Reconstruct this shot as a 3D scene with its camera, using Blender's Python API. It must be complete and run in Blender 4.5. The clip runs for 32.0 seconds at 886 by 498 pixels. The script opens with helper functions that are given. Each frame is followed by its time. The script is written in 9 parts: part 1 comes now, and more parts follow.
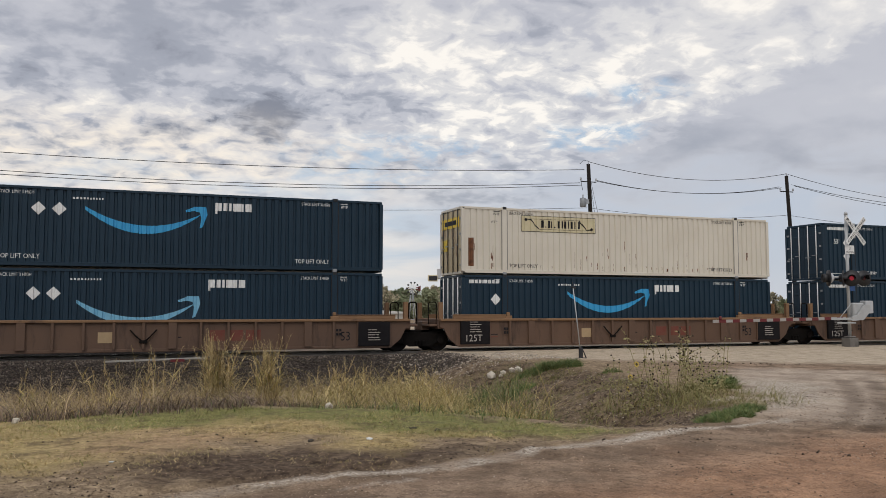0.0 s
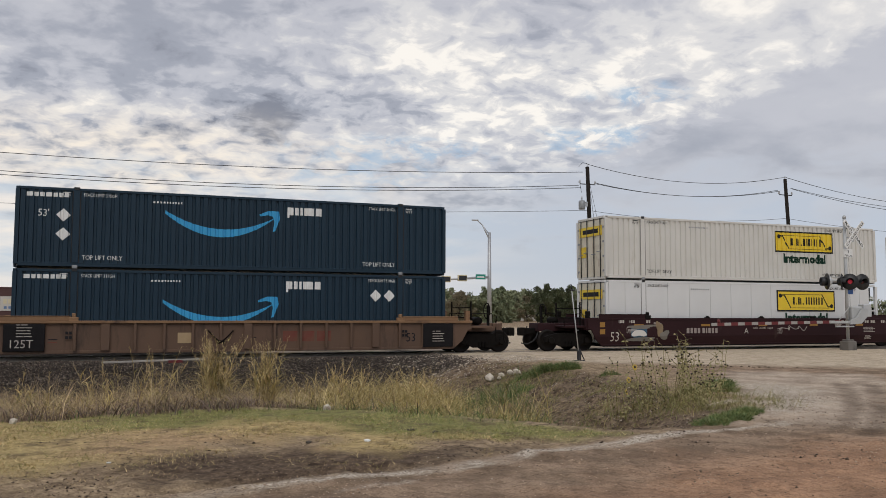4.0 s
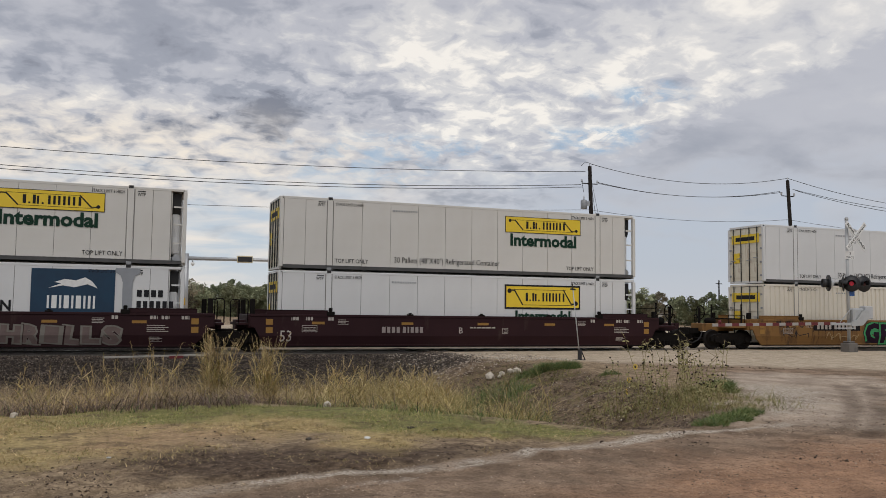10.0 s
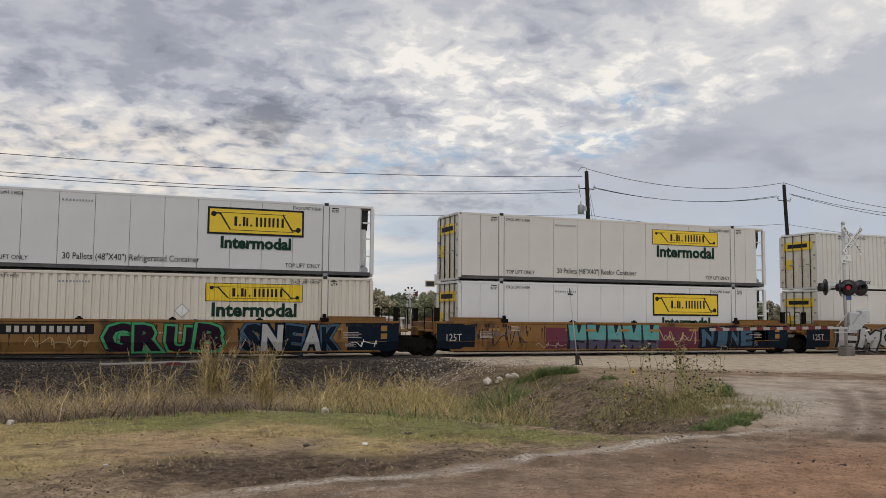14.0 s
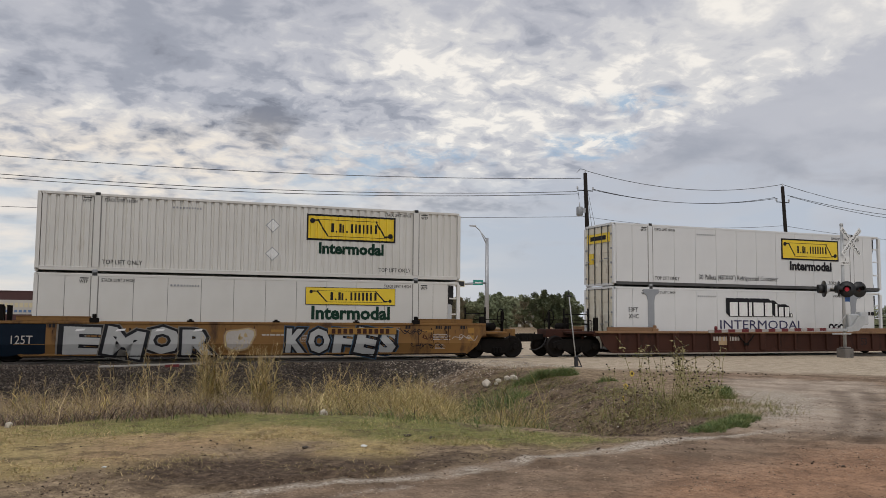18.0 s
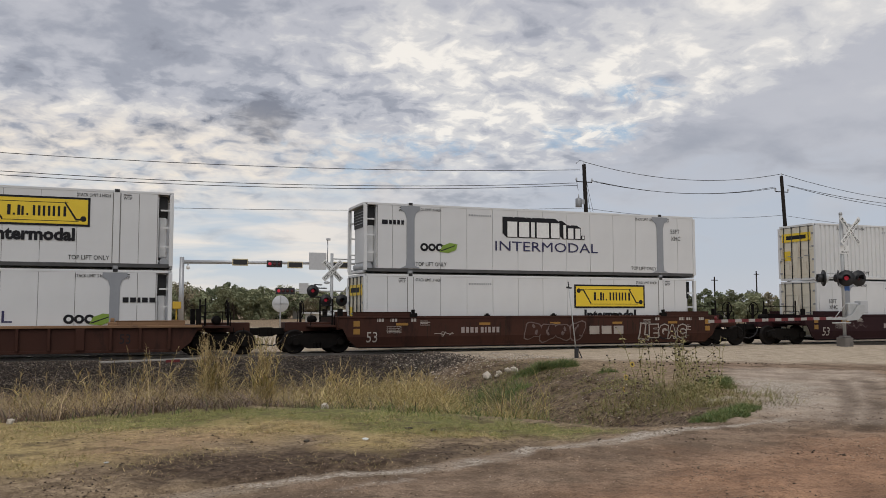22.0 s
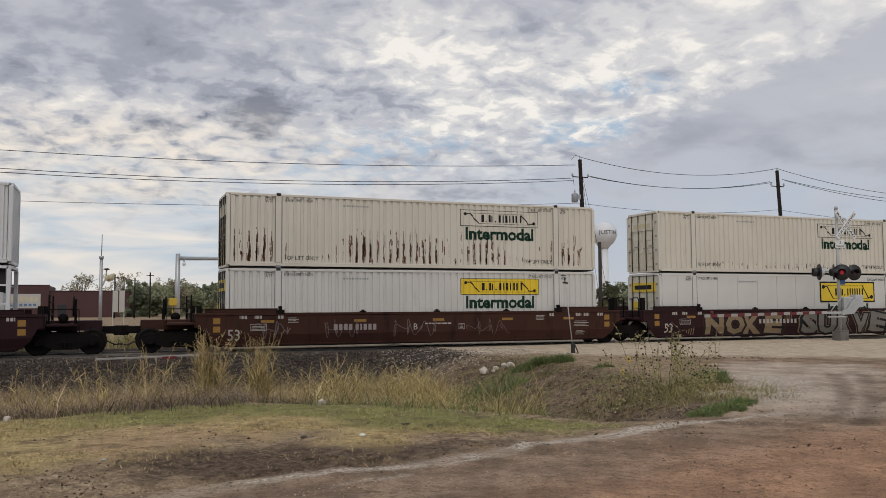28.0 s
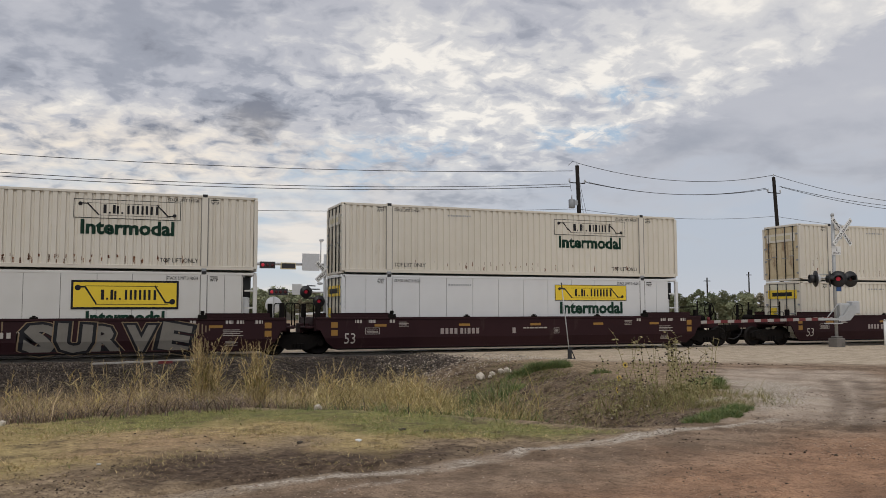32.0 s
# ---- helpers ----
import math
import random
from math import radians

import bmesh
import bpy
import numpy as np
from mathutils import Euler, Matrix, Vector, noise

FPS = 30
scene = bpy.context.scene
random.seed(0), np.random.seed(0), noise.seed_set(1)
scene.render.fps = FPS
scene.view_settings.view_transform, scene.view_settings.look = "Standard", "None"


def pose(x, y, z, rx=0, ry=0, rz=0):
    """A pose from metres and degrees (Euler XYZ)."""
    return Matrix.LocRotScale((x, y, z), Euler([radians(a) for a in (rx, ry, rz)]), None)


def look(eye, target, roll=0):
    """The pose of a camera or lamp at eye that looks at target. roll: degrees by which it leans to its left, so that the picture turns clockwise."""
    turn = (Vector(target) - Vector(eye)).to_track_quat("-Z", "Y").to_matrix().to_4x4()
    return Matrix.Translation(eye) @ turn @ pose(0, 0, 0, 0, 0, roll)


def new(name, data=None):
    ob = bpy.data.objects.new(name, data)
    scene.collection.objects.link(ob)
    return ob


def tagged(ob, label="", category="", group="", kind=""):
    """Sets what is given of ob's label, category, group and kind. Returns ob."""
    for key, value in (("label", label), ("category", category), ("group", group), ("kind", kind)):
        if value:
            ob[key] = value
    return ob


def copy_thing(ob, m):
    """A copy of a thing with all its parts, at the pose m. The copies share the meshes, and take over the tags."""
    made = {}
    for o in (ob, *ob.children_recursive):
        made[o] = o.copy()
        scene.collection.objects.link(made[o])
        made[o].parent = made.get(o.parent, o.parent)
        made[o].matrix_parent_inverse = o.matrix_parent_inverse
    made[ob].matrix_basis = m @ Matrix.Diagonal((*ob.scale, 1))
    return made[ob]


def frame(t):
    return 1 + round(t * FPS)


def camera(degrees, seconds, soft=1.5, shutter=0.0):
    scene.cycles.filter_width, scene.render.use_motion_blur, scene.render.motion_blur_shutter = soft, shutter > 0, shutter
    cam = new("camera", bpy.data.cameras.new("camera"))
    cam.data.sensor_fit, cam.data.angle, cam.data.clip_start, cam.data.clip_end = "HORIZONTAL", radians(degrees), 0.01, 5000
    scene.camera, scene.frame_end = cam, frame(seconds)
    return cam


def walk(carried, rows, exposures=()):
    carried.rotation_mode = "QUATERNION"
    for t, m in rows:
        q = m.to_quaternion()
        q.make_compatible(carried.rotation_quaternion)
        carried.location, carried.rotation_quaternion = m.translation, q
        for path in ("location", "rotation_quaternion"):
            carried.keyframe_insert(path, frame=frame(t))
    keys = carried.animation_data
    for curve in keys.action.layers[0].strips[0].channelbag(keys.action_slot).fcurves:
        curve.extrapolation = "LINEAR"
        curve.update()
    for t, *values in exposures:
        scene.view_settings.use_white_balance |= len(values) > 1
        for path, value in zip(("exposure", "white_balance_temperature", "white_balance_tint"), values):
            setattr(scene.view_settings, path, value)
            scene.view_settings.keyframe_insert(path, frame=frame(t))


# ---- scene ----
# Camera: stands still in the hand, turns a little.
cam = camera(55.18, 32.0, soft=0.7)
EYE_H = 1.673
WAY = [
    (0, 94.150, 0.014, -20.813), (0.5, 94.164, 0.055, -20.864), (1, 94.163, 0.064, -20.892), (1.5, 94.156, 0.066, -20.890),
    (2, 94.166, 0.065, -20.869), (2.5, 94.187, 0.051, -20.845), (3, 94.226, 0.009, -20.847), (3.5, 94.259, -0.099, -20.880),
    (5.5, 94.314, -0.447, -21.014), (6, 94.308, -0.511, -21.041), (6.5, 94.288, -0.532, -21.054), (7, 94.256, -0.558, -21.047),
    (7.5, 94.214, -0.595, -21.013), (8, 94.174, -0.657, -20.973), (8.5, 94.149, -0.710, -20.927), (9, 94.138, -0.733, -20.882),
    (9.5, 94.140, -0.728, -20.853), (10, 94.155, -0.724, -20.849), (10.5, 94.184, -0.720, -20.881), (11, 94.207, -0.713, -20.924),
    (11.5, 94.244, -0.705, -20.946), (12, 94.279, -0.656, -20.965), (12.5, 94.324, -0.615, -20.989), (13, 94.391, -0.560, -21.004),
    (13.5, 94.461, -0.543, -21.010), (14, 94.525, -0.519, -21.021), (14.5, 94.589, -0.447, -21.033), (16.5, 94.589, -0.447, -21.086),
    (17, 94.601, -0.452, -21.091), (17.5, 94.626, -0.479, -21.096), (18, 94.654, -0.475, -21.099), (18.5, 94.681, -0.470, -21.100),
    (19, 94.696, -0.447, -21.111), (19.5, 94.679, -0.434, -21.127), (20, 94.641, -0.386, -21.130), (20.5, 94.585, -0.272, -21.111),
    (21, 94.477, -0.154, -21.079), (21.5, 94.329, -0.017, -21.063), (22, 94.163, 0.059, -21.096), (22.5, 94.005, 0.079, -21.182),
    (23, 93.895, 0.032, -21.302), (23.5, 93.849, -0.026, -21.413), (24, 93.854, -0.037, -21.478), (24.5, 93.884, 0.000, -21.484),
    (25, 93.911, 0.018, -21.446), (25.5, 93.935, 0.052, -21.382), (27.5, 93.854, 0.282, -21.297), (28, 93.869, 0.286, -21.331),
    (28.5, 93.906, 0.263, -21.398), (29, 93.957, 0.195, -21.465), (29.5, 94.028, 0.112, -21.541), (30, 94.091, 0.074, -21.588),
    (30.5, 94.144, 0.049, -21.605), (31, 94.181, 0.045, -21.604), (31.5, 94.206, 0.075, -21.584), (32, 94.227, 0.106, -21.546),
]

walk(cam, [(t, pose(0, 0, EYE_H, rx, ry, rz)) for t, rx, ry, rz in WAY],
     exposures=[(0, 0.12), (1, 0.14), (2, 0.12), (3, 0.12), (5.5, 0.04), (7, 0.01), (32, 0.0)])

# ---- light ----
SUN_EL, SUN_AZ = radians(50), radians(205)


def sky_nodes(nt, vec):
    """Broken cloud over pale blue, seen in the direction vec; returns the colour socket."""
    N, Lk = nt.nodes, nt.links

    def math_(op, a, b=None, c=None, clamp=False):
        n = N.new("ShaderNodeMath")
        n.operation, n.use_clamp = op, clamp
        for i, v in enumerate((a, b, c)):
            if v is None:
                continue
            if isinstance(v, (int, float)):
                n.inputs[i].default_value = v
            else:
                Lk.new(v, n.inputs[i])
        return n.outputs[0]

    sep = N.new("ShaderNodeSeparateXYZ")
    Lk.new(vec, sep.inputs[0])
    x, y, z = sep.outputs
    up = math_("MAXIMUM", z, 0.0)

    def cloud(scale, detail, rough, offset, stretch=1.0, distort=0.3):
        m = N.new("ShaderNodeMapping")
        m.inputs["Location"].default_value = offset
        m.inputs["Scale"].default_value = (1.0, stretch, 1.0)
        Lk.new(comb.outputs[0], m.inputs[0])
        n = N.new("ShaderNodeTexNoise")
        n.inputs["Scale"].default_value, n.inputs["Detail"].default_value = scale, detail
        n.inputs["Roughness"].default_value, n.inputs["Distortion"].default_value = rough, distort
        Lk.new(m.outputs[0], n.inputs["Vector"])
        return n.outputs["Fac"]

    def ramp(fac, stops):
        r = N.new("ShaderNodeValToRGB")
        r.color_ramp.interpolation = "EASE"
        while len(r.color_ramp.elements) < len(stops):
            r.color_ramp.elements.new(0.5)
        for e, (p, c) in zip(r.color_ramp.elements, stops):
            e.position, e.color = p, (*c, 1)
        Lk.new(fac, r.inputs[0])
        return r.outputs[0]

    def mix(fac, a, b, kind="MIX"):
        m = N.new("ShaderNodeMix")
        m.data_type, m.blend_type = "RGBA", kind
        for s, v in ((m.inputs[0], fac), (m.inputs[6], a), (m.inputs[7], b)):
            if isinstance(v, (int, float)):
                s.default_value = v
            elif isinstance(v, tuple):
                s.default_value = (*v, 1)
            else:
                Lk.new(v, s)
        return m.outputs[2]

    az = math_("MULTIPLY", math_("ARCTAN2", x, y), 180 / math.pi)
    el = math_("MULTIPLY", math_("ARCSINE", z), 180 / math.pi)
    # the cloud layer is flat: its cells shrink and crowd together towards the horizon
    comb = N.new("ShaderNodeCombineXYZ")
    far = math_("ADD", up, 0.24)
    Lk.new(math_("DIVIDE", x, far), comb.inputs[0])
    Lk.new(math_("DIVIDE", y, far), comb.inputs[1])
    big = cloud(1.9, 3, 0.5, (3.1, 1.7, 0), 1.0, 0.2)
    puff = cloud(5.4, 5, 0.53, (0.4, 5.2, 2), 1.0, 0.25)
    ripple = cloud(14.0, 5, 0.55, (2.4, 0.2, 1), 1.0, 0.4)
    ragged = cloud(8.5, 6, 0.62, (1.1, 0.3, 4), 1.0, 0.5)

    def blot(a, e, ra, re, edge=0.5, tilt=0.0, rag=0.0):
        """1 inside an oval of the sky round azimuth a and elevation e, 0 outside it; its edge may be ragged."""
        c, s = math.cos(radians(tilt)), math.sin(radians(tilt))
        da, de = math_("SUBTRACT", az, a), math_("SUBTRACT", el, e)
        u = math_("ADD", math_("MULTIPLY", da, c / ra), math_("MULTIPLY", de, s / ra))
        v = math_("ADD", math_("MULTIPLY", da, -s / re), math_("MULTIPLY", de, c / re))
        d = math_("SQRT", math_("ADD", math_("MULTIPLY", u, u), math_("MULTIPLY", v, v)))
        if rag:
            d = math_("MULTIPLY_ADD", math_("SUBTRACT", ragged, 0.5), -rag, d)
        r = N.new("ShaderNodeMapRange")
        r.interpolation_type = "SMOOTHSTEP"
        Lk.new(d, r.inputs[0])
        r.inputs[1].default_value, r.inputs[2].default_value, r.inputs[3].default_value, r.inputs[4].default_value = 1 + edge, 1 - edge, 0.0, 1.0
        return r.outputs[0]

    lum = math_("MULTIPLY_ADD", math_("SUBTRACT", puff, 0.5), 1.15, 0.50)
    lum = math_("MULTIPLY_ADD", math_("SUBTRACT", big, 0.5), 0.55, lum)
    curdled = math_("MAXIMUM", blot(25.5, 13.5, 17, 5.5, 0.7, -4), blot(2, 10.5, 14, 4, 0.7))
    lum = math_("MULTIPLY_ADD", math_("MULTIPLY", math_("SUBTRACT", ripple, 0.47), math_("MULTIPLY_ADD", curdled, 0.9, 0.40)), 1.2, lum)
    lum = math_("MULTIPLY_ADD", blot(30, 13.5, 14, 4.5, 0.8, -6), 0.21, lum)
    lum = math_("MULTIPLY_ADD", blot(17, 19, 9, 3.5, 0.8), 0.10, lum)
    lum = math_("MULTIPLY_ADD", blot(46, 19, 10, 6.0, 0.8), 0.34, lum)
    # ragged dark clouds, the greyer sheet high on one side
    for a, e, ra, re, deep in ((9.3, 13.1, 3.0, 1.5, -0.46), (17.4, 14.3, 3.4, 1.1, -0.20), (3.2, 11.8, 1.9, 0.8, -0.22), (-3.0, 15.0, 5.0, 1.2, -0.14)):
        lum = math_("MULTIPLY_ADD", blot(a, e, ra, re, 0.75, 4, 3.2), deep, lum)
    lum = math_("MULTIPLY_ADD", blot(-3.0, 19.0, 13, 4.0, 0.7), -0.10, lum)
    # the smooth grey bank, its upper edge slanting down towards the middle
    edge = math_("SUBTRACT", math_("MULTIPLY_ADD", az, 0.40, -1.6), el)
    edge = math_("MULTIPLY_ADD", math_("SUBTRACT", ragged, 0.5), 5.0, edge)
    bank = math_("MULTIPLY", math_("MULTIPLY_ADD", edge, 0.55, 0.0, True), math_("MULTIPLY_ADD", az, 0.14, -3.3, True))
    grey_bank = math_("MULTIPLY_ADD", math_("SUBTRACT", puff, 0.5), 0.30, math_("MULTIPLY_ADD", math_("SUBTRACT", big, 0.5), 0.55, 0.515))
    flat = N.new("ShaderNodeMix")
    Lk.new(math_("MULTIPLY", bank, 0.92), flat.inputs[0])
    Lk.new(lum, flat.inputs[2])
    Lk.new(grey_bank, flat.inputs[3])
    lum = flat.outputs[0]
    col = ramp(lum, [(0.0, (0.20, 0.205, 0.24)), (0.30, (0.325, 0.335, 0.38)), (0.55, (0.475, 0.475, 0.51)), (0.76, (0.63, 0.615, 0.61)), (1.0, (0.88, 0.83, 0.76))])
    holes = cloud(12.0, 5, 0.6, (6.3, 2.2, 3), 1.0, 0.6)
    gap = math_("MAXIMUM", math_("MAXIMUM", blot(17.0, 10.6, 5.5, 1.0, 0.5, 0, 2.5), blot(14.5, 8.9, 5.0, 0.7, 0.5, 0, 2.5)), math_("MAXIMUM", blot(31, 11.6, 3.0, 0.8, 0.5, 0, 2.5), blot(34.5, 14.2, 2.6, 0.8, 0.5, 0, 2.5)))
    gap = math_("MULTIPLY", gap, math_("MULTIPLY_ADD", holes, 7.0, -3.1, True))
    col = mix(math_("MULTIPLY", gap, 0.85), col, (0.31, 0.43, 0.57))
    # cream light low on the brighter side
    cream = math_("MULTIPLY", blot(0, 9.0, 15, 3.2, 0.7), math_("MULTIPLY_ADD", ripple, 3.0, -0.95, True))
    col = mix(math_("MULTIPLY", cream, 0.9), col, (0.86, 0.76, 0.635))
    # towards the horizon the cloud thins: pale blue between warm streaks on the brighter side, blue-grey on the other
    streak_at = N.new("ShaderNodeCombineXYZ")
    Lk.new(math_("MULTIPLY", az, 0.11), streak_at.inputs[0])
    Lk.new(math_("MULTIPLY", el, 0.62), streak_at.inputs[1])
    st = N.new("ShaderNodeTexNoise")
    st.inputs["Scale"].default_value, st.inputs["Detail"].default_value, st.inputs["Distortion"].default_value = 1.0, 5, 0.4
    Lk.new(streak_at.outputs[0], st.inputs["Vector"])
    warm = mix(math_("MULTIPLY_ADD", st.outputs["Fac"], 5.0, -2.0, True), (0.47, 0.53, 0.60), (0.76, 0.70, 0.645))
    haze = mix(blot(-4, 4, 24, 30, 0.4), (0.43, 0.465, 0.535), warm)
    low = math_("MULTIPLY_ADD", math_("SUBTRACT", puff, 0.5), 2.2, math_("MULTIPLY_ADD", el, -0.19, 1.95), True)
    col = mix(low, col, haze)
    col = mix(math_("MULTIPLY_ADD", el, -0.28, 0.85, True), col, mix(blot(-4, 2, 24, 30, 0.4), (0.50, 0.52, 0.57), (0.70, 0.66, 0.625)))
    return col


world = bpy.data.worlds.new("sky")
scene.world = world
world.use_nodes = True
wt = world.node_tree
wt.nodes.clear()
w_out, w_bg, w_sky = wt.nodes.new("ShaderNodeOutputWorld"), wt.nodes.new("ShaderNodeBackground"), wt.nodes.new("ShaderNodeTexSky")
w_sky.sky_type, w_sky.sun_disc, w_sky.sun_elevation, w_sky.sun_rotation = "NISHITA", False, SUN_EL, SUN_AZ
w_co = wt.nodes.new("ShaderNodeTexCoord")
w_add, w_scl = wt.nodes.new("ShaderNodeMix"), wt.nodes.new("ShaderNodeMix")
w_add.data_type = "RGBA"
w_add.blend_type, w_scl.data_type, w_scl.blend_type = "ADD", "RGBA", "MULTIPLY"
wt.links.new(sky_nodes(wt, w_co.outputs["Generated"]), w_add.inputs[6])
w_scl.inputs[0].default_value = 1.0
w_scl.inputs[7].default_value = (0.01, 0.01, 0.01, 1)
wt.links.new(w_sky.outputs[0], w_scl.inputs[6])
wt.links.new(w_scl.outputs[2], w_add.inputs[7])
w_add.inputs[0].default_value = 1.0
wt.links.new(w_add.outputs[2], w_bg.inputs[0])
w_bg.inputs[1].default_value = 1.0
wt.links.new(w_bg.outputs[0], w_out.inputs[0])

sun = new("sun", bpy.data.lights.new("sun", "SUN"))
sun.data.energy, sun.data.angle, sun.data.color = 1.0, radians(40), (1.0, 0.96, 0.9)
sun.matrix_world = look((0, 0, 50), (50 * math.cos(SUN_EL) * -math.sin(SUN_AZ), 50 * math.cos(SUN_EL) * -math.cos(SUN_AZ), 50 - 50 * math.sin(SUN_EL)))
scene.view_settings.exposure = 0.0

# ---- materials ----
def material(name, col, rough=0.6, metal=0.0, col2=None, scale=6.0, amount=0.5, bump=0.0, bump_scale=40.0, dirt=None, dirt_amount=0.0,
             dirt_scale=1.2, streak=1.0, vary=0.0, emit=None, emit_strength=0.0, coords="Object", spec=0.5):
    """A painted or natural surface: two tones in noise, an optional second layer of dirt or rust, fine relief."""
    m = bpy.data.materials.new(name)
    m.use_nodes = True
    nt = m.node_tree
    N, Lk = nt.nodes, nt.links
    b = N["Principled BSDF"]
    b.inputs["Roughness"].default_value, b.inputs["Metallic"].default_value = rough, metal
    b.inputs["Specular IOR Level"].default_value = spec
    tc = N.new("ShaderNodeTexCoord")

    def noise_(s, detail=5, stretch=(1, 1, 1), rough_=0.55):
        mp = N.new("ShaderNodeMapping")
        mp.inputs["Scale"].default_value = stretch
        Lk.new(tc.outputs[coords], mp.inputs[0])
        n = N.new("ShaderNodeTexNoise")
        n.inputs["Scale"].default_value, n.inputs["Detail"].default_value, n.inputs["Roughness"].default_value = s, detail, rough_
        Lk.new(mp.outputs[0], n.inputs["Vector"])
        return n.outputs["Fac"]

    def mix(fac, a, bb, kind="MIX"):
        x = N.new("ShaderNodeMix")
        x.data_type, x.blend_type = "RGBA", kind
        for s, v in ((x.inputs[0], fac), (x.inputs[6], a), (x.inputs[7], bb)):
            if isinstance(v, (int, float)):
                s.default_value = v
            elif isinstance(v, tuple):
                s.default_value = (*v, 1)
            else:
                Lk.new(v, s)
        return x.outputs[2]

    def ramp(fac, lo, hi, top=1.0):
        r = N.new("ShaderNodeMapRange")
        r.inputs[1].default_value, r.inputs[2].default_value, r.inputs[4].default_value = lo, hi, top
        Lk.new(fac, r.inputs[0])
        return r.outputs[0]

    if col2 is None:
        col2 = tuple(c * 0.82 for c in col)
    out = mix(ramp(noise_(scale), 0.35, 0.65, amount), col, col2)
    if vary:
        oi = N.new("ShaderNodeObjectInfo")
        hs = N.new("ShaderNodeHueSaturation")
        Lk.new(ramp(oi.outputs["Random"], 0, 1, 1.0), hs.inputs["Fac"])
        hs.inputs["Value"].default_value = 1 + vary
        Lk.new(out, hs.inputs["Color"])
        out = hs.outputs[0]
    if dirt:
        d = noise_(dirt_scale, 8, (1, 1, 1 / streak), 0.68)
        out = mix(ramp(d, 0.72 - dirt_amount * 0.5, 0.86 - dirt_amount * 0.5, 0.9), out, dirt)
    Lk.new(out, b.inputs["Base Color"])
    if bump:
        bp = N.new("ShaderNodeBump")
        bp.inputs["Strength"].default_value, bp.inputs["Distance"].default_value = bump, 0.02
        Lk.new(noise_(bump_scale, 4), bp.inputs["Height"])
        Lk.new(bp.outputs[0], b.inputs["Normal"])
    if emit:
        b.inputs["Emission Color"].default_value, b.inputs["Emission Strength"].default_value = (*emit, 1), emit_strength
    return m


